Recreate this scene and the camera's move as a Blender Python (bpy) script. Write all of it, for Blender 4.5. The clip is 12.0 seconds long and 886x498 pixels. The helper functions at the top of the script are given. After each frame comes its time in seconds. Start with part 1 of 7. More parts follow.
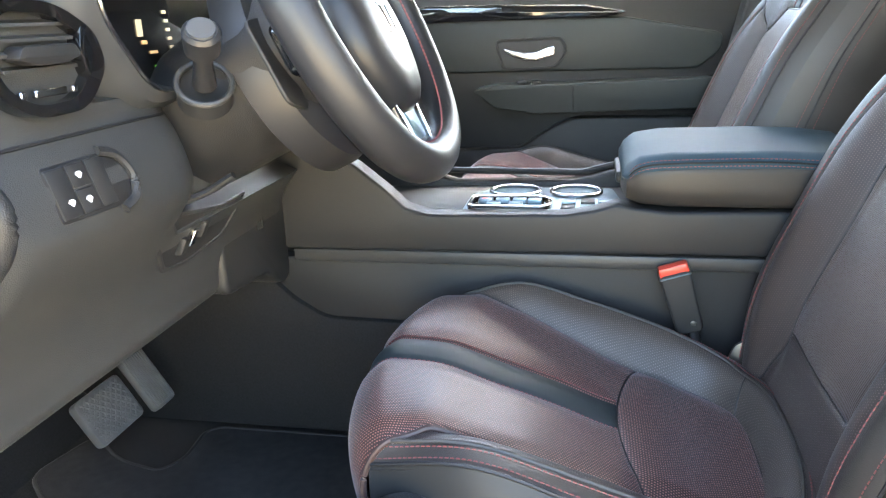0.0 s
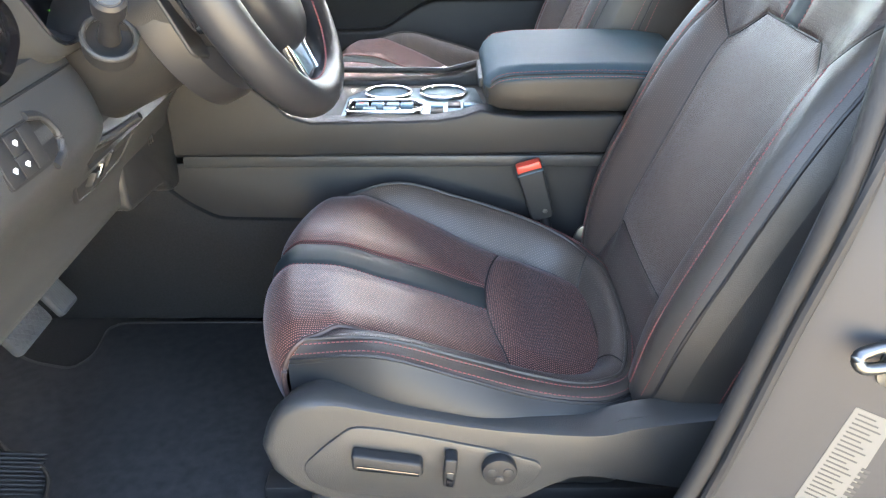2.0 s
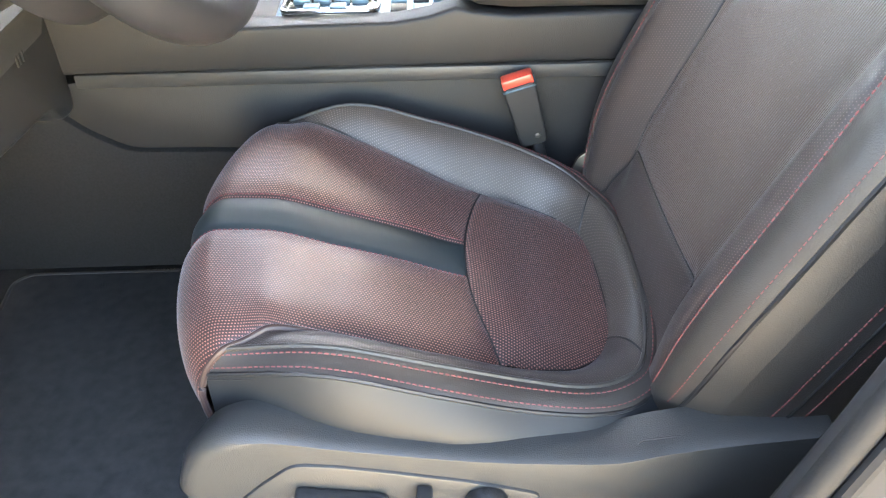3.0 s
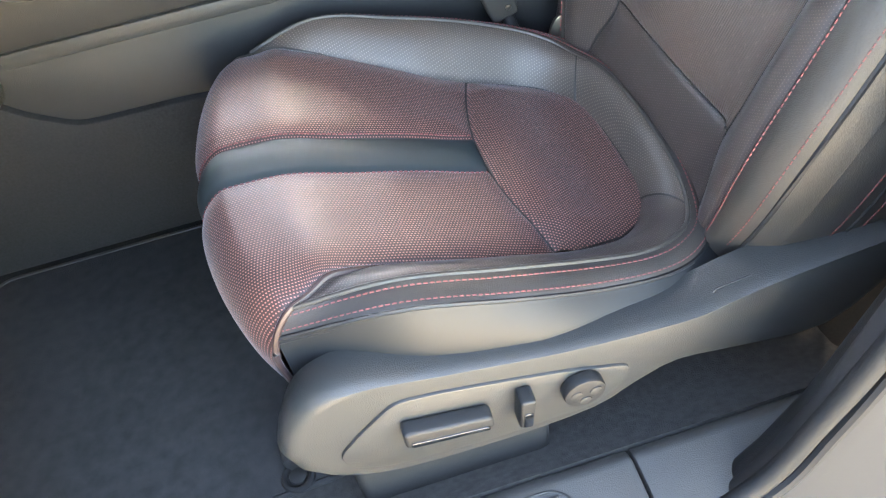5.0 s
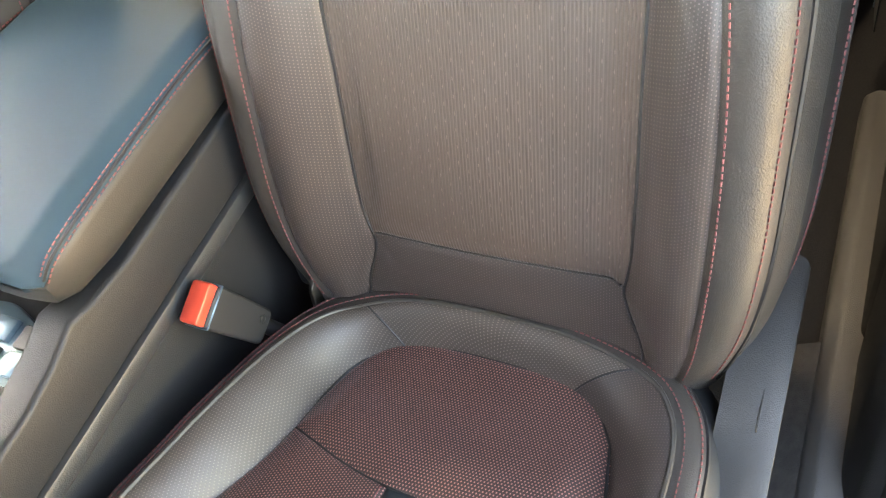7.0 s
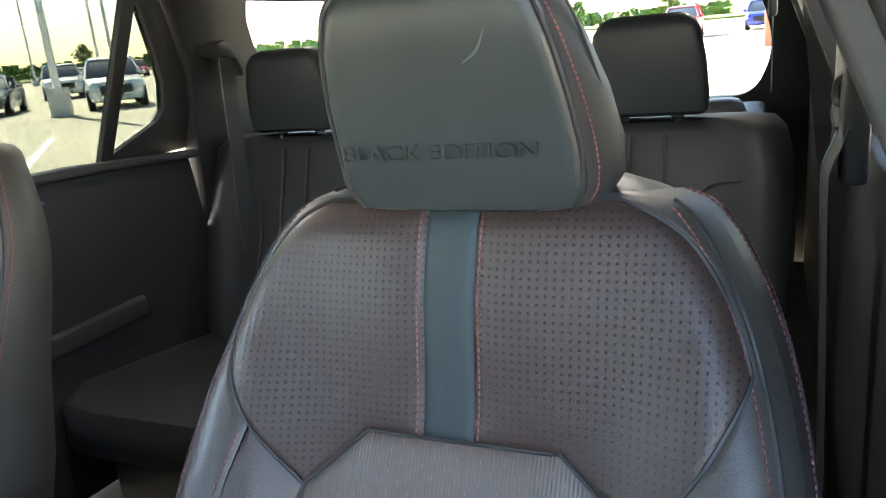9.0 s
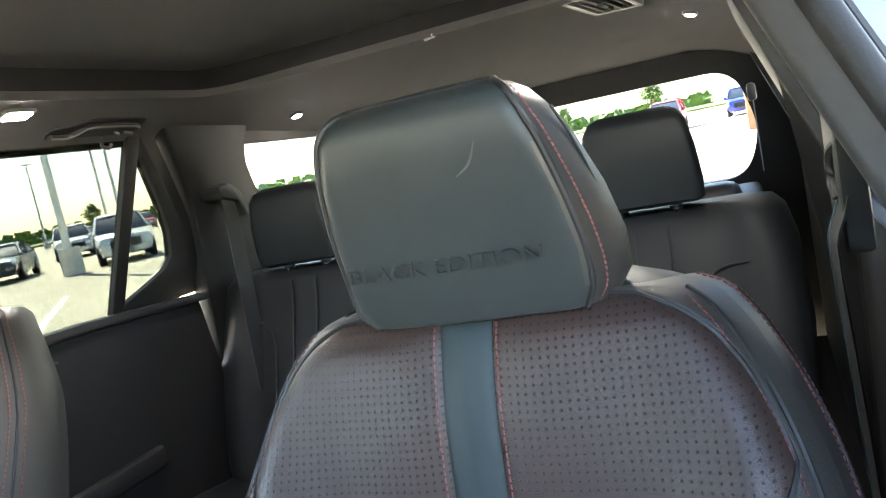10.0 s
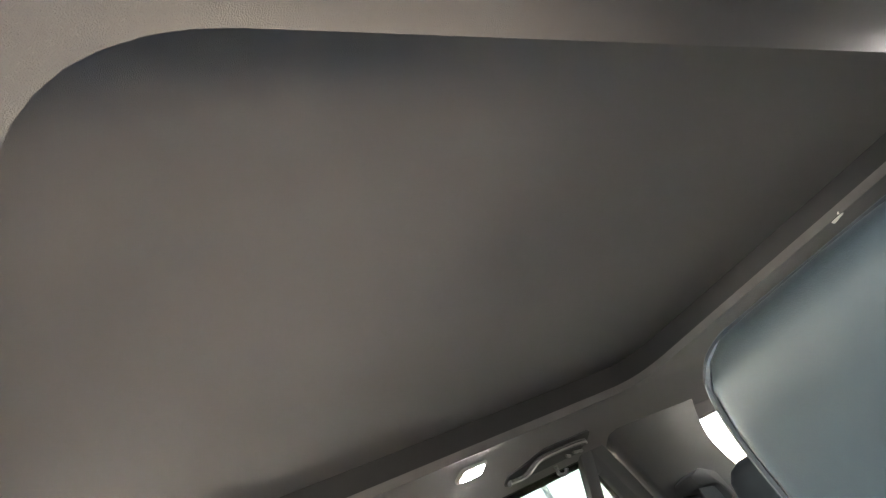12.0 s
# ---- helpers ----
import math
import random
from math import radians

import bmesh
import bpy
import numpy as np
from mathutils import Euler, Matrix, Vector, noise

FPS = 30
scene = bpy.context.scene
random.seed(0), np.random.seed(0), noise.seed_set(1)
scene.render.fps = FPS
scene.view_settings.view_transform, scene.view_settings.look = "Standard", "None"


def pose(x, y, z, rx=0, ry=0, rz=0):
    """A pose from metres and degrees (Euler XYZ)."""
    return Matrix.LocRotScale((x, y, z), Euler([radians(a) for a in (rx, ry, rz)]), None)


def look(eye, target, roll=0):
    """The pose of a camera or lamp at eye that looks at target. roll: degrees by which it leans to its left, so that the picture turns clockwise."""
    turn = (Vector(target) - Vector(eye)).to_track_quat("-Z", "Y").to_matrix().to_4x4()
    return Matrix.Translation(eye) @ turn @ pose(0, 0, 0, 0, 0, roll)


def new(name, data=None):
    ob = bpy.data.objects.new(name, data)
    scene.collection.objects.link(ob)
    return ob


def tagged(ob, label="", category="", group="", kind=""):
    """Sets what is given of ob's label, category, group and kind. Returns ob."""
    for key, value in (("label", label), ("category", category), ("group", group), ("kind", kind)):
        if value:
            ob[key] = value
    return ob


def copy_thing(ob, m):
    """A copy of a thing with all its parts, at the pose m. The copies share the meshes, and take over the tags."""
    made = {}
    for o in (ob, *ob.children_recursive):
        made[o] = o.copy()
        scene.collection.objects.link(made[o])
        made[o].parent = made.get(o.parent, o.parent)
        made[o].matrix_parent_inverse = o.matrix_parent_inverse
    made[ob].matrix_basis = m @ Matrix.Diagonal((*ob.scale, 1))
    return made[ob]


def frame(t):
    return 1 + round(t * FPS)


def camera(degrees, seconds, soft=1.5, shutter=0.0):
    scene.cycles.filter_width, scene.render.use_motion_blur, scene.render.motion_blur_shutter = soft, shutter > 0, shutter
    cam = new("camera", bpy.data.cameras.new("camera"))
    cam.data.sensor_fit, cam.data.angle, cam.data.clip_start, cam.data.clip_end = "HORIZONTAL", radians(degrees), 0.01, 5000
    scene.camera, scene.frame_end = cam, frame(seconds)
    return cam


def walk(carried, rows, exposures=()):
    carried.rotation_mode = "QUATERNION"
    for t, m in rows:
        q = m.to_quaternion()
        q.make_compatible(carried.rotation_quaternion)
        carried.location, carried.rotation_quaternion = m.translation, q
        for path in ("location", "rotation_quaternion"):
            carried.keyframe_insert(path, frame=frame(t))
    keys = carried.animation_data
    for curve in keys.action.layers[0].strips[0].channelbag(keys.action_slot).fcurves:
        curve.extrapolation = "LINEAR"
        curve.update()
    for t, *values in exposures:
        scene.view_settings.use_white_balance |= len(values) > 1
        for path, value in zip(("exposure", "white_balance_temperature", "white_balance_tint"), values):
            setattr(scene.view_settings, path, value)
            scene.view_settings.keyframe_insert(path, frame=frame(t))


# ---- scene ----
cam = camera(60.25, 12.0, soft=1.2)
PATH = [
    (0, (0.2549, -0.8406, 0.8094), (0.0618, 0.0950, 0.5139), -2.13),
    (0.5, (0.2481, -1.0077, 0.9070), (0.1594, -0.0701, 0.5706), -1.31),
    (1, (0.2508, -1.0814, 0.9589), (0.2063, -0.1500, 0.5975), -0.88),
    (1.5, (0.2474, -1.0800, 0.9576), (0.2275, -0.1666, 0.5512), -0.59),
    (2, (0.2335, -0.9462, 0.9389), (0.2267, -0.0695, 0.4579), -0.42),
    (2.5, (0.2410, -0.7685, 0.9233), (0.2401, 0.0537, 0.3541), -0.82),
    (3, (0.2475, -0.6823, 0.9018), (0.2642, 0.0975, 0.2760), -0.88),
    (3.2, (0.2420, -0.6709, 0.9018), (0.2693, 0.0936, 0.2578), -0.93),
    (4.8, (0.1487, -0.6402, 0.9037), (0.2486, 0.0402, 0.1777), -6.77),
    (5, (0.1392, -0.6309, 0.9076), (0.2314, 0.0333, 0.1658), -10.45),
    (5.5, (0.1089, -0.5925, 0.9110), (0.1911, 0.0417, 0.1423), -23.67),
    (6, (0.1605, -0.5092, 0.9317), (0.2354, 0.0758, 0.1241), -40.59),
    (6.5, (0.2172, -0.3513, 0.9629), (0.4200, 0.1607, 0.1281), -43.09),
    (6.7, (0.1933, -0.3219, 0.9553), (0.5141, 0.1777, 0.1506), -35.31),
    (7, (0.1684, -0.2695, 0.9807), (0.6227, 0.1553, 0.1977), -25.07),
    (7.2, (0.1502, -0.2117, 1.0356), (0.6816, 0.1249, 0.2583), -17.46),
    (7.5, (0.1513, -0.1901, 1.0429), (0.7757, 0.1203, 0.3261), -12.18),
    (7.7, (0.1630, -0.1910, 1.0540), (0.8297, 0.1258, 0.3794), -10.21),
    (9.3, (0.1625, -0.2293, 1.0350), (1.0569, 0.1662, 0.8262), -5.75),
    (9.5, (0.1630, -0.2292, 1.0353), (1.0634, 0.1641, 0.8491), -6.26),
    (10, (0.1669, -0.2255, 1.0344), (1.0749, 0.1751, 0.9115), -11.78),
    (10.5, (0.1892, -0.2146, 1.0332), (1.0818, 0.2346, 1.0714), -22.82),
    (11, (0.2280, -0.2035, 1.0368), (1.0660, 0.2995, 1.2486), -31.53),
    (11.5, (0.2545, -0.1895, 1.0328), (1.0087, 0.3869, 1.3475), -34.46),
    (12, (0.2998, -0.1840, 1.0137), (0.9259, 0.4760, 1.4292), -32.31),
]
EXPOSURES = [(0, 5.3, 7600, 10), (1.5, 5.35, 7700, 13), (2.0, 5.45, 7700, 12), (2.5, 5.8, 8500, 12), (4.8, 6.15, 8300, 10), (5.5, 6.15, 8500, 11), (6.0, 6.1, 9000, 12), (6.5, 5.9, 10800, 16), (7.0, 6.2, 10600, 13), (7.7, 6.35, 9400, 10), (9.3, 4.9, 6800, 9), (10, 5.15, 6700, 9), (10.5, 5.2, 6400, 12), (11, 5.2, 6000, 20), (11.5, 5.4, 6000, 16), (12, 5.65, 6300, 12)]
walk(cam, [(t, look(e, g, r)) for t, e, g, r in PATH], EXPOSURES)

# ---- world and light ----
world = bpy.data.worlds.new("sky")
scene.world = world
world.use_nodes = True
wn = world.node_tree.nodes
sky = wn.new("ShaderNodeTexSky")
sky.sky_type, sky.sun_disc = "NISHITA", False
sky.sun_elevation, sky.sun_rotation = radians(39.8), radians(29.5)
sky.air_density, sky.dust_density = 1.0, 0.8
wn["Background"].inputs[1].default_value = 0.08
world.node_tree.links.new(sky.outputs[0], wn["Background"].inputs[0])
sun = new("sun", bpy.data.lights.new("sun", "SUN"))
sun.data.energy, sun.data.angle, sun.data.color = 5.0, radians(0.5), (1.0, 0.94, 0.84)
sun.matrix_world = look((2.6, 4.6, 4.4), (0, 0, 0))


# ---- materials ----
def nodes_of(name):
    m = bpy.data.materials.new(name)
    m.use_nodes = True
    t = m.node_tree
    return m, t, t.nodes["Principled BSDF"]


def node(t, kind, **inputs):
    n = t.nodes.new(kind)
    for key, value in inputs.items():
        n.inputs[key.replace("_", " ")].default_value = value
    return n


def surf(name, col, rough=0.5, var=0.2, grain=600.0, bump=0.15, big=6.0, metal=0.0, spec=0.5, cell=False, coat=0.0, dirt=None):
    """A plain surface with grain, slow colour drift and uneven gloss."""
    m, t, b = nodes_of(name)
    co = t.nodes.new("ShaderNodeTexCoord")
    slow = node(t, "ShaderNodeTexNoise", Scale=big, Detail=5.0)
    t.links.new(co.outputs["Object"], slow.inputs["Vector"])
    mix = t.nodes.new("ShaderNodeMix")
    mix.data_type = "RGBA"
    lo = dirt or [c * (1 - var) for c in col]
    mix.inputs["A"].default_value = (*lo, 1)
    mix.inputs["B"].default_value = (*[min(1, c * (1 + var)) for c in col], 1)
    t.links.new(slow.outputs["Fac"], mix.inputs["Factor"])
    t.links.new(mix.outputs["Result"], b.inputs["Base Color"])
    if cell:
        fine = node(t, "ShaderNodeTexVoronoi", Scale=grain)
        high = fine.outputs["Distance"]
    else:
        fine = node(t, "ShaderNodeTexNoise", Scale=grain, Detail=3.0)
        high = fine.outputs["Fac"]
    t.links.new(co.outputs["Object"], fine.inputs["Vector"])
    ramp = node(t, "ShaderNodeMapRange", To_Min=rough - 0.07, To_Max=min(1.0, rough + 0.07))
    t.links.new(slow.outputs["Fac"], ramp.inputs["Value"])
    t.links.new(ramp.outputs["Result"], b.inputs["Roughness"])
    if bump:
        bp = node(t, "ShaderNodeBump", Strength=bump, Distance=0.001)
        t.links.new(high, bp.inputs["Height"])
        t.links.new(bp.outputs["Normal"], b.inputs["Normal"])
    b.inputs["Metallic"].default_value = metal
    b.inputs["Specular IOR Level"].default_value = spec
    b.inputs["Coat Weight"].default_value = coat
    return m


def woven(name, base, thread, du, dv, wide, long, rough=0.6, stagger=0.5, bump=0.4, amount=1.0, sheen=0.0, rib=0.0):
    """Rows of short threads or punched holes laid out in metres over the sheet's UV map."""
    m, t, b = nodes_of(name)
    uv = t.nodes.new("ShaderNodeUVMap")
    sep = t.nodes.new("ShaderNodeSeparateXYZ")
    t.links.new(uv.outputs["UV"], sep.inputs["Vector"])

    def math_(op, a, c=None):
        n = t.nodes.new("ShaderNodeMath")
        n.operation = op
        for i, v in enumerate((a, c)):
            if v is None:
                continue
            if isinstance(v, (int, float)):
                n.inputs[i].default_value = v
            else:
                t.links.new(v, n.inputs[i])
        return n.outputs[0]

    u = math_("DIVIDE", sep.outputs["X"], du)
    row = math_("FLOOR", u)
    odd = math_("FRACT", math_("MULTIPLY", row, 0.5))
    v = math_("ADD", math_("DIVIDE", sep.outputs["Y"], dv), math_("MULTIPLY", odd, 2 * stagger))
    fu = math_("ABSOLUTE", math_("SUBTRACT", math_("FRACT", u), 0.5))
    fv = math_("ABSOLUTE", math_("SUBTRACT", math_("FRACT", v), 0.5))
    ru = math_("POWER", math_("DIVIDE", fu, wide / 2), 2.0)
    rv = math_("POWER", math_("DIVIDE", fv, long / 2), 2.0)
    d = math_("ADD", ru, rv)
    inside = node(t, "ShaderNodeMapRange", From_Min=1.3, From_Max=0.7)
    t.links.new(d, inside.inputs["Value"])
    co = t.nodes.new("ShaderNodeTexCoord")
    slow = node(t, "ShaderNodeTexNoise", Scale=14.0, Detail=4.0)
    t.links.new(co.outputs["Object"], slow.inputs["Vector"])
    fine = node(t, "ShaderNodeTexNoise", Scale=900.0, Detail=2.0)
    t.links.new(co.outputs["Object"], fine.inputs["Vector"])
    g = t.nodes.new("ShaderNodeMix")
    g.data_type = "RGBA"
    g.inputs["A"].default_value = (*[c * 0.75 for c in base], 1)
    g.inputs["B"].default_value = (*[c * 1.3 for c in base], 1)
    t.links.new(math_("MULTIPLY", math_("ADD", slow.outputs["Fac"], fine.outputs["Fac"]), 0.5), g.inputs["Factor"])
    mix = t.nodes.new("ShaderNodeMix")
    mix.data_type = "RGBA"
    t.links.new(g.outputs["Result"], mix.inputs["A"])
    mix.inputs["B"].default_value = (*thread, 1)
    f = math_("MULTIPLY", inside.outputs["Result"], amount)
    t.links.new(f, mix.inputs["Factor"])
    t.links.new(mix.outputs["Result"], b.inputs["Base Color"])
    rg = node(t, "ShaderNodeMapRange", To_Min=rough - 0.08, To_Max=rough + 0.08)
    t.links.new(slow.outputs["Fac"], rg.inputs["Value"])
    t.links.new(rg.outputs["Result"], b.inputs["Roughness"])
    bp = node(t, "ShaderNodeBump", Strength=bump, Distance=0.001)
    height = math_("ADD", math_("MULTIPLY", inside.outputs["Result"], 1.0 if thread[0] > base[0] else -1.0), math_("MULTIPLY", fine.outputs["Fac"], 0.4))
    if rib:
        wave = math_("SINE", math_("MULTIPLY", sep.outputs["X"], 2 * math.pi / rib))
        height = math_("ADD", height, math_("MULTIPLY", wave, 0.5))
        g.inputs["A"].default_value = (*[c * 0.8 for c in base], 1)
        band = math_("ADD", math_("MULTIPLY", wave, 0.2), 0.5)
        part_ = math_("ADD", math_("MULTIPLY", math_("SUBTRACT", fine.outputs["Fac"], 0.5), 0.4), band)
        t.links.new(part_, g.inputs["Factor"])
    b.inputs["Specular IOR Level"].default_value = 0.4
    b.inputs["Sheen Weight"].default_value = sheen
    b.inputs["Sheen Roughness"].default_value = 0.35
    b.inputs["Sheen Tint"].default_value = (0.8, 0.88, 1.0, 1)
    t.links.new(height, bp.inputs["Height"])
    t.links.new(bp.outputs["Normal"], b.inputs["Normal"])
    return m


def glow(name, col, power):
    m, t, b = nodes_of(name)
    b.inputs["Base Color"].default_value = (*col, 1)
    b.inputs["Emission Color"].default_value = (*col, 1)
    b.inputs["Emission Strength"].default_value = power
    return m


def glass(name, tint=(1, 1, 1), rough=0.0):
    m, t, b = nodes_of(name)
    b.inputs["Base Color"].default_value = (*tint, 1)
    b.inputs["Roughness"].default_value = rough
    b.inputs["Transmission Weight"].default_value = 1.0
    b.inputs["IOR"].default_value = 1.02
    return m


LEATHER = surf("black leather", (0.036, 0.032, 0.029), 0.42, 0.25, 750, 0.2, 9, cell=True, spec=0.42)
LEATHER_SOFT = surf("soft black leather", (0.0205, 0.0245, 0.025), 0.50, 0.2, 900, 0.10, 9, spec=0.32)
WHEEL_LEATHER = surf("smooth steering wheel leather", (0.018, 0.018, 0.020), 0.42, 0.15, 900, 0.08, 9, spec=0.4)
# Black leather; the blue is the sky's reflection, put into the base colour.
ARM_LEATHER = surf("black armrest leather tinted sky blue", (0.026, 0.054, 0.072), 0.62, 0.12, 900, 0.05, 9, spec=0.25)
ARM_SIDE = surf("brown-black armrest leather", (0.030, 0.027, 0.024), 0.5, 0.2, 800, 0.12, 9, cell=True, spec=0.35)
# Same leather as the seat, darkened to hold back ground bounce on the skirt.
SKIRT = surf("seat leather darkened for the skirt's shade", (0.016, 0.0175, 0.0195), 0.50, 0.2, 900, 0.10, 9, spec=0.3)
STRIP = surf("smooth strip leather", (0.018, 0.027, 0.030), 0.58, 0.15, 900, 0.05, 12, spec=0.3)
FABRIC = woven("red-threaded seat mesh", (0.038, 0.0215, 0.0195), (0.34, 0.146, 0.120), 0.0029, 0.0033, 0.42, 0.54, 0.42, bump=0.4, amount=1.0, sheen=0.2)
FABRIC_SIDE = woven("dark bolster mesh", (0.036, 0.028, 0.026), (0.19, 0.130, 0.115), 0.0027, 0.0031, 0.32, 0.36, 0.42, bump=0.35, amount=0.4, sheen=0.05)
PUNCHED = woven("punched leather", (0.032, 0.0195, 0.0165), (0.003, 0.002, 0.002), 0.0064, 0.0064, 0.28, 0.30, 0.42, stagger=0.0, bump=1.0)
RIBBED = woven("ribbed seat back mesh", (0.068, 0.050, 0.042), (0.17, 0.120, 0.100), 0.0096, 0.0150, 0.08, 0.24, 0.42, bump=0.4, amount=0.5, sheen=0.08, rib=0.0032)
REAR_LEATHER = surf("plain black leather", (0.015, 0.017, 0.020), 0.5, 0.2, 800, 0.12, 9, cell=True, spec=0.35)
PERFORATED = woven("fine-dotted brown-black mesh", (0.052, 0.042, 0.037), (0.22, 0.175, 0.150), 0.0030, 0.0034, 0.34, 0.36, 0.40, bump=0.4, amount=0.6)
THREAD = surf("red thread", (0.18, 0.050, 0.050), 0.7, 0.2, 900, 0.2)
# Headrest leather made darker, standing for the shade of the pressed letters.
EMBOSS = surf("headrest leather darkened for letter shade", (0.011, 0.013, 0.014), 0.5, 0.1, 900, 0.1)
SEAM = surf("black seam cord", (0.010, 0.010, 0.011), 0.55, 0.1, 900, 0.1)
SHIELD = surf("satin grained plastic", (0.033, 0.033, 0.033), 0.40, 0.12, 850, 0.25, 5, cell=True, spec=0.45)
SILL_PLASTIC = surf("worn grained sill plastic", (0.060, 0.058, 0.057), 0.45, 0.15, 850, 0.25, 6, cell=True, spec=0.4)
PLASTIC = surf("grained black plastic", (0.023, 0.023, 0.024), 0.46, 0.12, 850, 0.25, 5, cell=True, spec=0.3)
PLASTIC_SOFT = surf("soft-touch black plastic", (0.0165, 0.0165, 0.0175), 0.5, 0.12, 900, 0.2, 4, cell=True, spec=0.3)
DASH = surf("soft dash skin", (0.034, 0.035, 0.036), 0.48, 0.12, 900, 0.2, 4, cell=True, spec=0.4)
PLASTIC_DARK = surf("dark matt plastic", (0.014, 0.014, 0.015), 0.6, 0.1, 700, 0.1, 5)
GLOSS = surf("piano black", (0.006, 0.006, 0.007), 0.08, 0.1, 100, 0.0, 5, coat=1.0)
CHROME = surf("satin chrome", (0.72, 0.72, 0.73), 0.16, 0.05, 300, 0.03, 20, metal=1.0)
CARPET = surf("black carpet", (0.020, 0.020, 0.021), 0.95, 0.5, 1400, 1.0, 300, spec=0.1)
CARPET_MAT = surf("black mat pile", (0.034, 0.034, 0.0355), 0.95, 0.45, 700, 1.0, 60, spec=0.1)
SILL_CARPET = surf("grey-black fuzzy carpet", (0.060, 0.058, 0.057), 0.95, 0.5, 600, 1.0, 120, spec=0.1)
STICKER = surf("yellow sticker", (0.55, 0.40, 0.04), 0.6, 0.05, 300, 0.0)
RUBBER = surf("black rubber", (0.016, 0.016, 0.017), 0.65, 0.15, 500, 0.2, 12, spec=0.25)
PAINT = surf("silver-grey paint", (0.034, 0.034, 0.0365), 0.5, 0.06, 2500, 0.03, 4, metal=0.1, coat=0.0, spec=0.2)
HEADLINER = surf("dark headliner cloth", (0.092, 0.089, 0.089), 0.95, 0.12, 1500, 0.5, 3, spec=0.15)
STEEL = surf("zinc-plated steel", (0.13, 0.13, 0.127), 0.34, 0.15, 300, 0.1, 40, metal=1.0)
PAPER = surf("white label paper", (0.085, 0.083, 0.076), 0.7, 0.05, 400, 0.02, 30)
INK = surf("label ink", (0.022, 0.022, 0.023), 0.6, 0.1, 400, 0.0)
WHITE = surf("white print", (0.75, 0.76, 0.78), 0.5, 0.05, 400, 0.0)
RED_PLASTIC = surf("red button plastic", (0.62, 0.06, 0.035), 0.35, 0.1, 400, 0.05, 20)
# Grey metal; its blue cast imitates reflected sky in the base colour.
SILVER_BEZEL = surf("brushed grey bezel tinted sky blue", (0.10, 0.16, 0.195), 0.33, 0.1, 500, 0.1, 8, metal=0.6)


# ---- mesh helpers ----
PLACED = {}


def hold(ob, parent, at=None):
    """Parents ob so that its own pose, at, stays a pose in the world."""
    m = at if at is not None else Matrix()
    ob.matrix_basis = m
    PLACED[ob] = m
    if parent is not None:
        ob.parent = parent
        ob.matrix_parent_inverse = PLACED[parent].inverted()
    return ob


def part(name, bm, material, parent=None, label="", smooth=True, at=None):
    me = bpy.data.meshes.new(name)
    bmesh.ops.recalc_face_normals(bm, faces=bm.faces)
    bm.to_mesh(me)
    bm.free()
    if smooth:
        me.shade_smooth()
        me.set_sharp_from_angle(angle=radians(38))
    me.materials.append(material)
    ob = new(name, me)
    hold(ob, parent, at)
    if label:
        ob["label"] = label
    return ob


def thing(name, label, category, at=None, group="", kind=""):
    ob = new(name)
    ob.empty_display_size = 0.1
    hold(ob, None, at)
    return tagged(ob, label, category, group, kind)


def grid_mesh(name, pts, material, parent=None, label="", uv=None, thick=0.0):
    """One sheet from a rows x columns array of places."""
    pts = np.asarray(pts, float)
    r, c = pts.shape[:2]
    i = np.arange(r * c).reshape(r, c)
    faces = np.stack([i[:-1, :-1], i[1:, :-1], i[1:, 1:], i[:-1, 1:]], -1).reshape(-1, 4)
    me = bpy.data.meshes.new(name)
    me.from_pydata(pts.reshape(-1, 3).tolist(), [], faces.tolist())
    if uv is not None:
        lay = me.uv_layers.new(name="UVMap")
        lay.data.foreach_set("uv", np.asarray(uv, float).reshape(-1, 2)[faces.reshape(-1)].ravel())
    me.shade_smooth()
    me.materials.append(material)
    ob = hold(new(name, me), parent)
    if label:
        ob["label"] = label
    if thick:
        s = ob.modifiers.new("thickness", "SOLIDIFY")
        s.thickness, s.offset = thick, -1
    return ob


def box_bm(x0, x1, y0, y1, z0, z1, bevel=0.004, segments=2, bm=None):
    own = bmesh.new()
    v = [own.verts.new((x, y, z)) for x in (x0, x1) for y in (y0, y1) for z in (z0, z1)]
    for f in ((0, 1, 3, 2), (4, 6, 7, 5), (0, 4, 5, 1), (2, 3, 7, 6), (0, 2, 6, 4), (1, 5, 7, 3)):
        own.faces.new([v[k] for k in f])
    if bevel:
        bmesh.ops.bevel(own, geom=own.edges[:], offset=bevel, segments=segments, affect="EDGES", profile=0.5, clamp_overlap=True)
    if bm is None:
        return own
    join(bm, own)
    return bm


def join(bm, other, m=None):
    if m is not None:
        bmesh.ops.transform(other, matrix=m, verts=other.verts)
    me = bpy.data.meshes.new("joining")
    other.to_mesh(me)
    other.free()
    bm.from_mesh(me)
    bpy.data.meshes.remove(me)


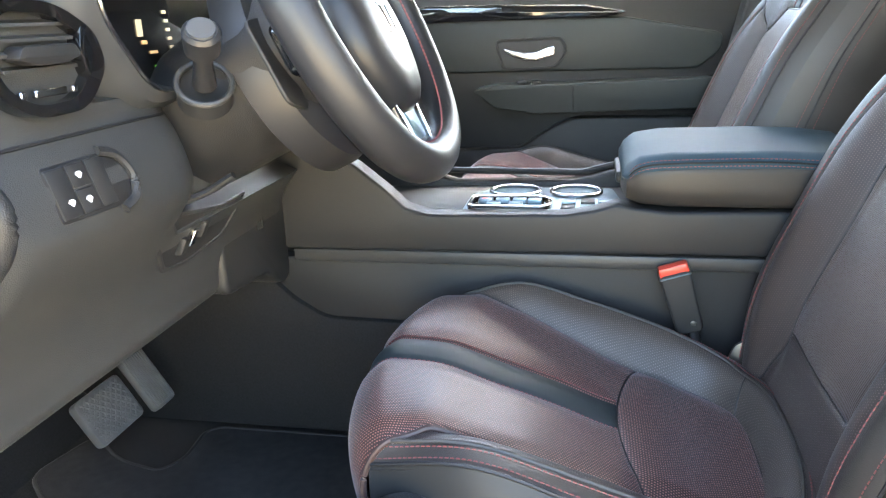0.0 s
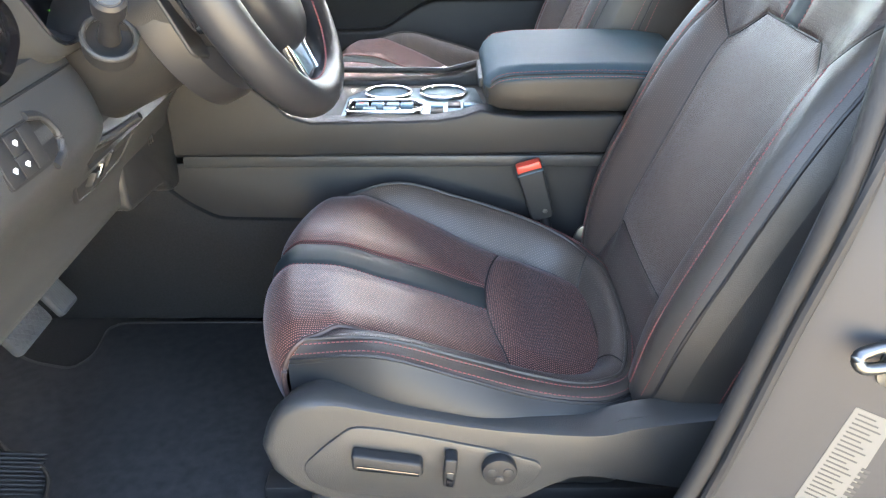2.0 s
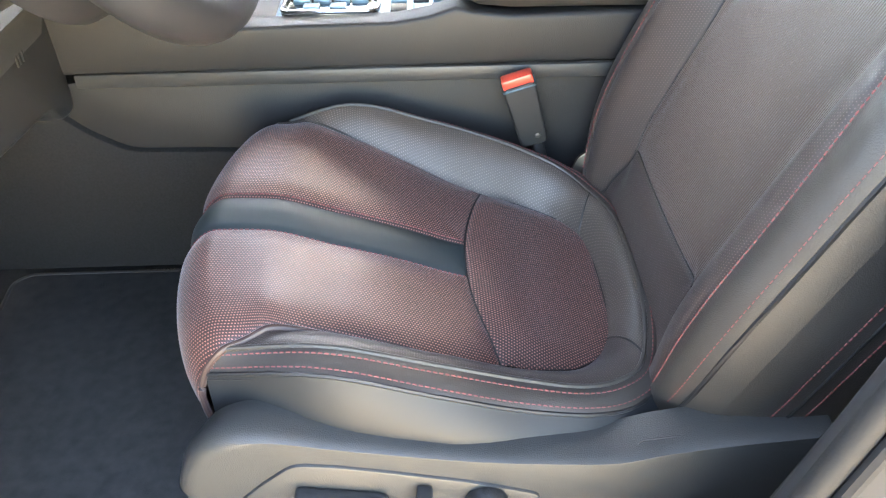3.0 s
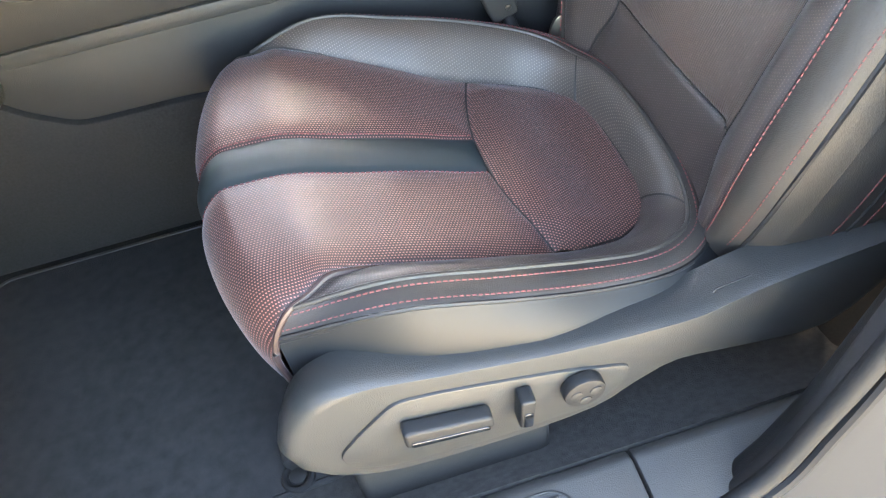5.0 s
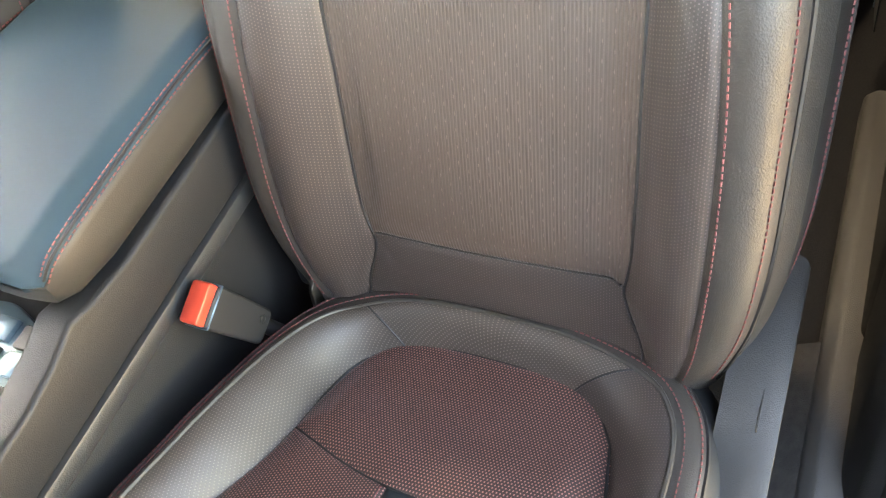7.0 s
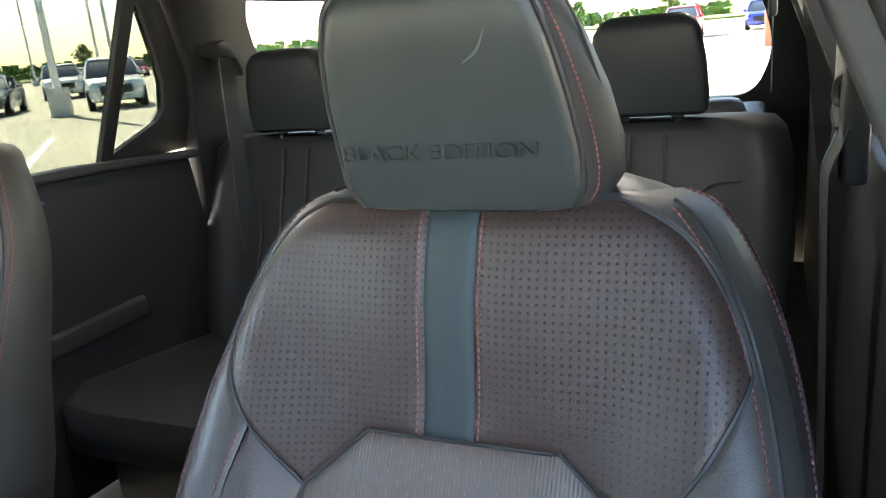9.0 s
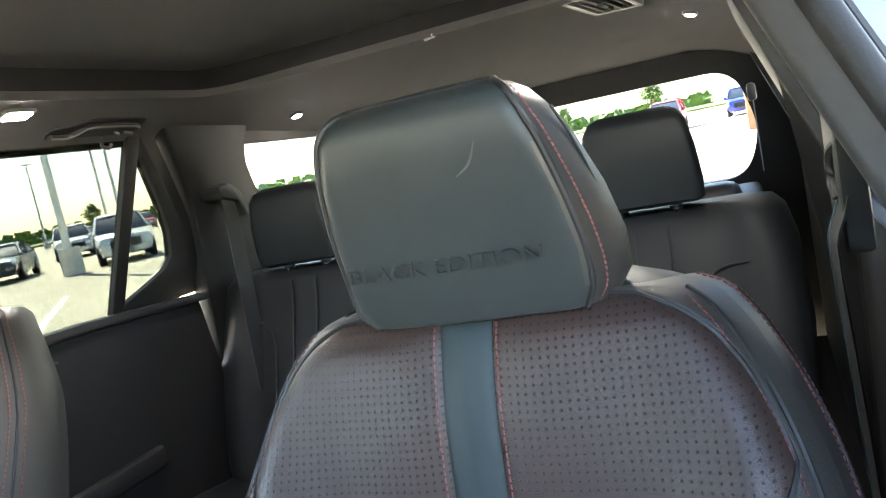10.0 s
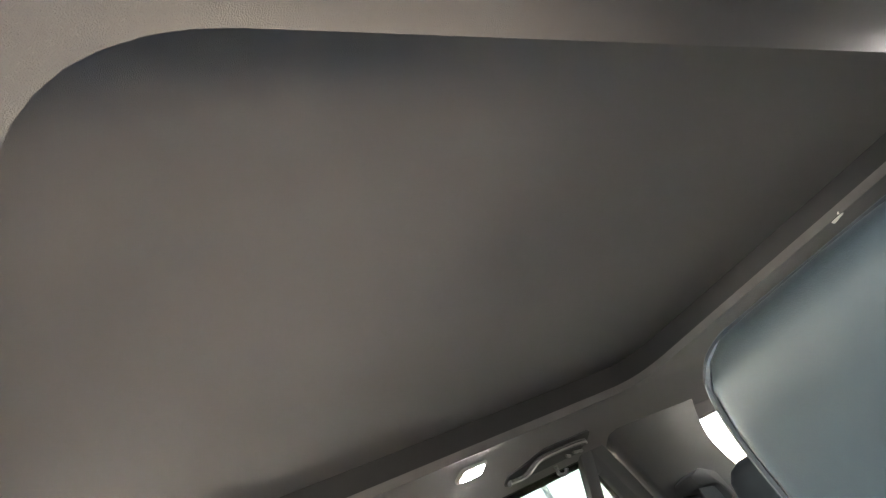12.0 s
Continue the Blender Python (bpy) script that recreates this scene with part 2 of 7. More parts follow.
def prism(poly, axis, a, b, bevel=0.003, segments=2):
    """A polygon in the two other axes, pushed from a to b along axis."""
    bm = bmesh.new()

    def place(p, d):
        return {"x": (d, p[0], p[1]), "y": (p[0], d, p[1]), "z": (p[0], p[1], d)}[axis]

    lo = [bm.verts.new(place(p, a)) for p in poly]
    hi = [bm.verts.new(place(p, b)) for p in poly]
    n = len(poly)
    bm.faces.new(lo)
    bm.faces.new(hi[::-1])
    for i in range(n):
        bm.faces.new((lo[i], hi[i], hi[(i + 1) % n], lo[(i + 1) % n]))
    bmesh.ops.recalc_face_normals(bm, faces=bm.faces)
    if bevel:
        rim = [e for e in bm.edges if (e.verts[0] in lo) == (e.verts[1] in lo)]
        bmesh.ops.bevel(bm, geom=rim, offset=bevel, segments=segments, affect="EDGES", profile=0.5, clamp_overlap=True)
    return bm


def smooth_line(points, n, closed=False):
    """Catmull-Rom through the points, n steps a piece."""
    p = [Vector(q) for q in points]
    out = []
    last = len(p) if closed else len(p) - 1
    for i in range(last):
        a, b = p[i], p[(i + 1) % len(p)]
        z = p[i - 1] if i or closed else a * 2 - b
        c = p[(i + 2) % len(p)] if closed or i + 2 < len(p) else b * 2 - a
        for k in range(n):
            t = k / n
            out.append(0.5 * (2 * a + (b - z) * t + (2 * z - 5 * a + 4 * b - c) * t * t + (3 * a - z - 3 * b + c) * t ** 3))
    if not closed:
        out.append(p[-1])
    return out


def rounded(poly, r, n=5):
    """A polygon with its corners rounded by r."""
    out = []
    for i in range(len(poly)):
        a, b, c = Vector(poly[i - 1]), Vector(poly[i]), Vector(poly[(i + 1) % len(poly)])
        d1, d2 = (a - b), (c - b)
        k = min(r, d1.length * 0.45, d2.length * 0.45)
        p, q = b + d1.normalized() * k, b + d2.normalized() * k
        for s in range(n + 1):
            t = s / n
            out.append(tuple(p * (1 - t) ** 2 + b * 2 * t * (1 - t) + q * t * t))
    return out


def tube(points, radius, sides=8, closed=False, bm=None, flat=1.0):
    """A round cord along places; radius may be a list."""
    bm = bm or bmesh.new()
    p = [Vector(q) for q in points]
    n = len(p)
    rad = radius if isinstance(radius, (list, tuple)) else [radius] * n
    up = Vector((0.123, 0.2, 1)).normalized()
    rings = []
    for i in range(n):
        d = (p[(i + 1) % n] - p[i - 1]) if closed or 0 < i < n - 1 else (p[1] - p[0] if i == 0 else p[-1] - p[-2])
        d.normalize()
        side = d.cross(up)
        if side.length < 0.05:
            side = d.cross(Vector((1, 0, 0)))
        side.normalize()
        top = side.cross(d)
        rings.append([bm.verts.new(p[i] + rad[i] * (math.cos(2 * math.pi * k / sides) * side + flat * math.sin(2 * math.pi * k / sides) * top)) for k in range(sides)])
    for i in range(n if closed else n - 1):
        a, b = rings[i], rings[(i + 1) % n]
        for k in range(sides):
            bm.faces.new((a[k], a[(k + 1) % sides], b[(k + 1) % sides], b[k]))
    if not closed:
        bm.faces.new(rings[0][::-1])
        bm.faces.new(rings[-1])
    return bm


def loft(rings, caps=True, closed=True):
    """A skin over rings of equal counts."""
    bm = bmesh.new()
    rows = [[bm.verts.new(q) for q in ring] for ring in rings]
    n = len(rows[0])
    for a, b in zip(rows, rows[1:]):
        for k in range(n if closed else n - 1):
            bm.faces.new((a[k], a[(k + 1) % n], b[(k + 1) % n], b[k]))
    if caps:
        bm.faces.new(rows[0][::-1])
        bm.faces.new(rows[-1])
    return bm


def disc(radius, depth, sides=32, bevel=0.002, axis="y"):
    """A short round button round the origin, along axis."""
    ring = [(radius * math.cos(2 * math.pi * k / sides), radius * math.sin(2 * math.pi * k / sides)) for k in range(sides)]
    return prism(ring, axis, -depth / 2, depth / 2, bevel)


def stitches(line, normal_lift, pitch=0.0058, long=0.0040, r=0.0005):
    """Short raised threads along a line of (place, normal)."""
    verts, faces = [], []
    acc, dist = 0.0, []
    for (p, _), (q, _) in zip(line, line[1:]):
        dist.append((q - p).length)
    total, k, s = sum(dist), 0, pitch / 2
    i, run = 0, 0.0
    while s < total and i < len(dist):
        while i < len(dist) and run + dist[i] < s:
            run += dist[i]
            i += 1
        if i >= len(dist):
            break
        (p, n), (q, m) = line[i], line[i + 1]
        t = (s - run) / max(dist[i], 1e-6)
        c, nn = p.lerp(q, t), n.lerp(m, t).normalized()
        d = (q - p).normalized()
        w = d.cross(nn).normalized()
        base = len(verts)
        for e, h in ((-long / 2, 0.0), (-long / 4, r), (long / 4, r), (long / 2, 0.0)):
            for side in (-1, 1):
                verts.append(tuple(c + d * e + w * side * r + nn * (normal_lift + h)))
        for e in (-long / 2, long / 2):
            for side in (-1, 1):
                verts.append(tuple(c + d * e + w * side * r + nn * (normal_lift - 0.001)))
        b = base
        faces += [(b, b + 2, b + 3, b + 1), (b + 2, b + 4, b + 5, b + 3), (b + 4, b + 6, b + 7, b + 5), (b, b + 8, b + 10, b + 6, b + 4, b + 2), (b + 1, b + 3, b + 5, b + 7, b + 11, b + 9)]
        s += pitch
    return verts, faces


def stitch_part(lines, parent, material, lift=0.0008, label="", **kw):
    verts, faces = [], []
    for line in lines:
        v, f = stitches(line, lift, **kw)
        o = len(verts)
        verts += v
        faces += [tuple(k + o for k in q) for q in f]
    me = bpy.data.meshes.new("stitching")
    me.from_pydata(verts, [], faces)
    me.materials.append(material)
    ob = hold(new("stitching", me), parent)
    ob["kind"] = "stuff"
    if label:
        ob["label"] = label
    return ob


def spline(xs, ys):
    """A smooth function through the pairs (monotone in xs)."""
    xs, ys = np.asarray(xs, float), np.asarray(ys, float)
    h, d = np.diff(xs), np.diff(ys) / np.diff(xs)
    m = np.r_[d[0], (d[:-1] + d[1:]) / 2, d[-1]]
    for i in range(len(d)):
        if d[i] == 0:
            m[i] = m[i + 1] = 0
        else:
            a, b = m[i] / d[i], m[i + 1] / d[i]
            if a < 0:
                m[i] = 0
            if b < 0:
                m[i + 1] = 0
            s = a * a + b * b
            if s > 9:
                m[i], m[i + 1] = 3 * a / math.sqrt(s) * d[i], 3 * b / math.sqrt(s) * d[i]

    def f(x):
        x = np.clip(np.asarray(x, float), xs[0], xs[-1])
        i = np.clip(np.searchsorted(xs, x) - 1, 0, len(h) - 1)
        t = (x - xs[i]) / h[i]
        return (2 * t ** 3 - 3 * t ** 2 + 1) * ys[i] + (t ** 3 - 2 * t ** 2 + t) * h[i] * m[i] + (-2 * t ** 3 + 3 * t ** 2) * ys[i + 1] + (t ** 3 - t ** 2) * h[i] * m[i + 1]

    return f


def seam_depth(u, v, seams, narrow=0.0035, deep=0.0035, wide=0.022, soft=0.004):
    """How far a cushion sinks towards its seams, given as polylines in (u, v)."""
    best = np.full(np.shape(u), 9.0)
    for line in seams:
        for (a, b), (c, d) in zip(line, line[1:]):
            w = np.array([c - a, d - b])
            t = np.clip(((u - a) * w[0] + (v - b) * w[1]) / max(w @ w, 1e-12), 0, 1)
            best = np.minimum(best, np.hypot(u - a - t * w[0], v - b - t * w[1]))
    return deep * np.exp(-(best / narrow) ** 2) + soft * np.exp(-(best / wide) ** 2)


def text_part(words, size, extrude, material, parent, at, name="lettering", label="", wide=1.0, shear=0.0, bold=0.0):
    """Raised letters as a mesh."""
    cu = bpy.data.curves.new(name, "FONT")
    cu.body, cu.size, cu.extrude, cu.align_x, cu.align_y, cu.shear, cu.offset = words, size, extrude, "CENTER", "CENTER", shear, bold
    tmp = new("letters", cu)
    me = bpy.data.meshes.new_from_object(tmp.evaluated_get(bpy.context.evaluated_depsgraph_get()))
    bpy.data.objects.remove(tmp)
    me.name = name
    for v in me.vertices:
        v.co.x *= wide
    me.materials.clear()
    me.materials.append(material)
    ob = hold(new(name, me), parent, at)
    if label:
        ob["label"] = label
    return ob


def thing_mesh(name, bm, material, label, category, group="", kind="", at=None):
    return tagged(part(name, bm, material, None, "", True, at), label, category, group, kind)


# ---- driver's seat ----
def chord(points):
    p = np.array(points, float)
    q = np.r_[0, np.cumsum(np.hypot(*np.diff(p, axis=0).T))]
    return p, q


def patch(rows, cols, left, right, place):
    """Points between two lines of (a, y): rows along, cols across."""
    out, uv = [], []
    for i in range(rows + 1):
        (a0, y0), (a1, y1) = left(i / rows), right(i / rows)
        r = np.linspace(0, 1, cols + 1)
        a, y = a0 + (a1 - a0) * r, y0 + (y1 - y0) * r
        out.append(place(a, y))
        uv.append(np.stack([y, a], -1))
    return np.array(out), np.array(uv)


def with_normals(pts):
    """A line of (place, normal) from a 3-row strip of places; the middle row is the line."""
    out = []
    n = pts.shape[1]
    for i in range(n):
        p = Vector(pts[1, i])
        along = Vector(pts[1, min(i + 1, n - 1)]) - Vector(pts[1, max(i - 1, 0)])
        over = Vector(pts[2, i]) - Vector(pts[0, i])
        out.append((p, along.cross(over).normalized()))
    return out


def build_cushion(seat):
    prof, q = chord([(0.006, 0.285), (-0.014, 0.325), (-0.021, 0.368), (-0.009, 0.402), (0.022, 0.423), (0.07, 0.424), (0.15, 0.401), (0.22, 0.374), (0.29, 0.341), (0.35, 0.318), (0.42, 0.302), (0.455, 0.303)])
    px, pz = spline(q, prof[:, 0]), spline(q, prof[:, 1])
    qs = np.linspace(q[4], q[-1], 300)
    a_of = lambda x: np.interp(x, px(qs), qs)
    half = 0.029
    ex = [(0.07, 0.183), (0.15, 0.170), (0.25, 0.158), (0.32, 0.154), (0.38, 0.147), (0.415, 0.130)]
    e = spline([0, q[1], q[2], q[3], q[4]] + [float(a_of(x)) for x, _ in ex], [0.214, 0.2145, 0.213, 0.206, 0.196] + [y for _, y in ex])
    ks = [0, q[2], q[4]] + [float(a_of(x)) for x in (0.09, 0.15, 0.20, 0.25, 0.32, 0.38, 0.415)]
    wider = {1: spline(ks, [0.010, 0.012, 0.016, 0.020, 0.019, 0.011, 0.006, 0.0, 0.0, 0.0]), -1: spline(ks, [0.0, 0.0, 0.0, 0.0, 0.001, 0.005, 0.010, 0.008, 0.002, 0.0])}
    es = lambda a, s: e(a) + wider[s](a)
    u_seam = lambda y: 0.289 + 0.030 * (np.abs(y) / 0.155) ** 2
    ua = lambda y: a_of(u_seam(y))
    rear = lambda y: a_of(0.325 + 0.124 * np.sqrt(np.maximum(0, 1 - (np.abs(y) / 0.1545) ** 4.5)))
    yy = np.linspace(-0.154, 0.154, 25)
    seams = [[(float(ua(y)), y) for y in yy], [(float(rear(y)), y) for y in yy]]
    for s in (-1, 1):
        seams.append([(a, s * half) for a in np.linspace(0, float(ua(half)), 12)])
        seams.append([(a, s * float(es(a, s))) for a in np.linspace(0, float(a_of(0.40)), 40)])

    def place(a, y):
        a, y = np.broadcast_arrays(np.asarray(a, float), np.asarray(y, float))
        x, z = px(a), pz(a)
        k = np.clip((0.13 - x) / 0.10, 0, 1)
        k = k * k * (3 - 2 * k)
        x = x + np.where(y > 0, 0.034, 0.048) * (np.abs(y) / 0.213) ** 2.4 * k
        z = z - 0.014 * (np.abs(y) / 0.213) ** 4 * k
        z = z - 0.008 * np.clip(1 - (y / 0.17) ** 2, 0, 1) * np.exp(-((x - 0.13) / 0.11) ** 2)
        dip = seam_depth(a, y, seams, 0.003, 0.003, 0.018, 0.0045)
        da = 1e-3
        tx, tz = px(a + da) - px(a - da), pz(a + da) - pz(a - da)
        n = np.hypot(tx, tz) + 1e-9
        lift = 0.009 * np.exp(-((a - float(ua(0)) - 0.05) / 0.05) ** 2) * np.clip((0.1535 - np.abs(y)) / 0.035, 0, 1)
        return np.stack([x + dip * tz / n - lift * tz / n, y, z - dip * tx / n + lift * tx / n], -1)

    def strip_side(s):
        return lambda t: (t * float(ua(half)), s * half)

    pts, uv = patch(110, 14, strip_side(-1), strip_side(1), place)
    grid_mesh("centre_strip", pts, STRIP, seat, "smooth dark leather strip", uv)
    for s in (1, -1):
        rows, uvs = [], []
        for i in range(121):
            t = i / 120
            r = np.linspace(0, 1, 61)
            y = half + (es(t * float(ua(0.1)), s) - half) * r
            for _ in range(3):
                a = t * ua(y)
                y = half + (es(a, s) - half) * r
            rows.append(place(a, s * y))
            uvs.append(np.stack([s * y, a], -1))
        grid_mesh("front_insert", rows, FABRIC, seat, "dark red woven mesh insert", uvs)
    rows, uvs = [], []
    y = np.linspace(-0.1535, 0.1535, 91)
    for i in range(57):
        a = ua(y) + (rear(y) - ua(y)) * i / 56
        rows.append(place(a, y))
        uvs.append(np.stack([0.88 * y + 0.47 * a, 0.88 * a - 0.47 * y], -1))
    for fa in (ua, rear):
        part("seam_cord", tube([tuple(v) for v in place(fa(yy), yy)], 0.0016, 6), SEAM, seat, "dark sewn seam")
    grid_mesh("rear_insert", rows, FABRIC, seat, "dark red woven mesh insert", uvs)

    zi = lambda x: float(pz(a_of(x)))
    run_x = [(0.15, 0.170), (0.25, 0.158), (0.32, 0.154), (0.38, 0.147), (0.415, 0.130), (0.437, 0.10), (0.448, 0.05), (0.450, 0.0)]
    inner = {k: [None] + [(x, y + float(wider[k](a_of(x))), zi(x) - 0.0055) for x, y in run_x] for k in (-1, 1)}
    crest = {-1: [None, (0.15, 0.205, 0.412), (0.25, 0.205, 0.383), (0.33, 0.201, 0.355), (0.39, 0.199, 0.340), (0.43, 0.187, 0.335), (0.458, 0.158, 0.330), (0.475, 0.09, 0.335), (0.48, 0.0, 0.337)],
             1: [None, (0.15, 0.221, 0.424), (0.25, 0.214, 0.401), (0.33, 0.203, 0.379), (0.39, 0.191, 0.358), (0.43, 0.174, 0.342), (0.456, 0.146, 0.331), (0.475, 0.09, 0.335), (0.48, 0.0, 0.337)]}
    edge = {-1: [None, (0.15, 0.236, 0.408), (0.25, 0.238, 0.378), (0.33, 0.231, 0.346), (0.40, 0.226, 0.331), (0.445, 0.209, 0.324), (0.48, 0.168, 0.318), (0.495, 0.09, 0.323), (0.498, 0.0, 0.323)],
            1: [None, (0.15, 0.239, 0.411), (0.25, 0.236, 0.386), (0.33, 0.227, 0.364), (0.40, 0.213, 0.343), (0.445, 0.196, 0.328), (0.48, 0.162, 0.319), (0.495, 0.09, 0.323), (0.498, 0.0, 0.323)]}
    foot = {-1: [None, (0.15, 0.250, 0.316), (0.25, 0.251, 0.296), (0.33, 0.246, 0.284), (0.40, 0.234, 0.276), (0.45, 0.218, 0.27), (0.49, 0.175, 0.265), (0.505, 0.09, 0.265), (0.508, 0.0, 0.265)],
            1: [None, (0.15, 0.243, 0.316), (0.25, 0.240, 0.296), (0.33, 0.232, 0.284), (0.40, 0.222, 0.276), (0.45, 0.206, 0.27), (0.49, 0.170, 0.265), (0.505, 0.09, 0.265), (0.508, 0.0, 0.265)]}
    for k in (-1, 1):
        corner = [tuple(place(a, k * es(a, k))) for a in (float(a_of(0.068)), q[4] - 0.004, q[3] - 0.004, q[1])]
        for lines, first in zip((inner, crest, edge, foot), corner):
            lines[k][0] = (float(first[0]), abs(float(first[1])), float(first[2]))

    def whole(lines):
        return smooth_line([(x, -y, z) for x, y, z in lines[-1][:-1]] + lines[1][::-1], 14)

    I, O, B, K = (np.array([tuple(v) for v in whole(l)]) for l in (inner, crest, edge, foot))
    n = len(I)

    def ring(name, A, C, i0, i1, cols, hump, out, material, label, power=0.8, tuck=0.0):
        r = np.linspace(0, 1, cols + 1)[None, :, None]
        a, c = A[i0:i1 + 1, None], C[i0:i1 + 1, None]
        mid = np.sin(math.pi * r) ** power
        flat = (c - a) * [1, 1, 0]
        flat = flat / (np.linalg.norm(flat, axis=-1, keepdims=True) + 1e-9)
        ramp = np.clip(np.minimum(np.arange(i0, i1 + 1), n - 1 - np.arange(i0, i1 + 1)) / 30.0, 0.05, 1)[:, None, None]
        p = a + (c - a) * r + mid * ramp * np.array([0, 0, hump]) + mid * ramp * out * flat
        run = np.r_[0, np.cumsum(np.linalg.norm(np.diff(A[i0:i1 + 1], axis=0), axis=1))]
        uv = np.stack(np.broadcast_arrays(run[:, None], np.linalg.norm(c - a, axis=-1) * r[..., 0]), -1)
        if tuck:
            p = np.concatenate([p[:, :1] - flat * tuck - [0, 0, tuck], p], 1)
            uv = np.concatenate([uv[:, :1] - [0, 1.4 * tuck], uv], 1)
        grid_mesh(name, p, material, seat, label, uv)
        return p

    s0, s1 = int(n * 0.385), int(n * 0.615)
    ring("side_bolster", I, O, 0, s0, 14, 0.011, 0.0, FABRIC_SIDE, "dark mesh side bolster", tuck=0.014)
    ring("side_bolster", I, O, s1, n - 1, 14, 0.012, 0.0, PERFORATED, "dotted brown-black mesh side bolster", tuck=0.014)
    ring("rear_bolster", I, O, s0, s1, 14, 0.012, 0.0, PERFORATED, "dotted brown-black mesh rear bolster", tuck=0.014)
    band = ring("edge_band", O, B, 0, n - 1, 8, 0.003, 0.003, LEATHER, "black leather band between red stitch rows")
    ring("skirt", B, K, 0, n - 1, 16, 0.0, 0.016, SKIRT, "smooth black leather skirt", 1.0)
    for c in (2, 6):
        strip3 = band[:, c - 1:c + 2].transpose(1, 0, 2)
        stitch_part([[(p, m if m.dot(p - Vector((0.25, 0, 0.30))) > 0 else -m) for p, m in with_normals(strip3)]], seat, THREAD, 0.0007, "red stitching")
    part("rolled_piping", tube(O[::3], 0.0028, 8), LEATHER, seat, "rolled leather piping")
    for line, r in ((B, 0.0022), (B - [0, 0, 0.006], 0.0016)):
        part("piping", tube(line[::3], r, 6), SEAM, seat, "thin black piping")
    for i in (s0, s1):
        mid = I[i] + (O[i] - I[i]) * np.linspace(0, 1, 9)[:, None] + np.sin(math.pi * np.linspace(0, 1, 9))[:, None] ** 0.8 * [0, 0, 0.0115]
        part("cross_seam", tube(mid, 0.0012, 6), SEAM, seat)
    for s in (-1, 1):
        a = np.linspace(0.02, float(ua(half)), 90)
        three = np.array([place(a, s * (half + d)) for d in (0.003, 0.0045, 0.006)])
        line = with_normals(three if s > 0 else three[::-1])
        stitch_part([[(p, -m if m.z < 0 and m.x > 0 else m) for p, m in line]], seat, THREAD, 0.0007, "red stitching")
        a = np.linspace(0, float(a_of(0.165)), 70)
        part("corner_piping", tube([tuple(v) for v in place(a, s * es(a, s))], [0.0036 * min(1.0, (69 - k) / 12 + 0.3) for k in range(70)], 8), FABRIC if s < 0 else LEATHER, seat, "rolled mesh edge at the front corner")
    front = np.array([[tuple(v) for v in place(np.zeros(41), np.linspace(-0.214, 0.214, 41))]])
    front = np.concatenate([front, front + [0.006, 0, -0.02], front + [0.03, 0, -0.035]])
    grid_mesh("front_skirt", front, SKIRT, seat, "smooth black leather under the front lip")
    part("seat_base", box_bm(0.07, 0.47, -0.19, 0.19, 0.15, 0.27, 0.02), PLASTIC_DARK, seat)
    for y in (-0.17, 0.17):
        part("seat_rail", box_bm(-0.02, 0.62, y - 0.02, y + 0.02, 0.118, 0.152, 0.006), PLASTIC_DARK, seat)


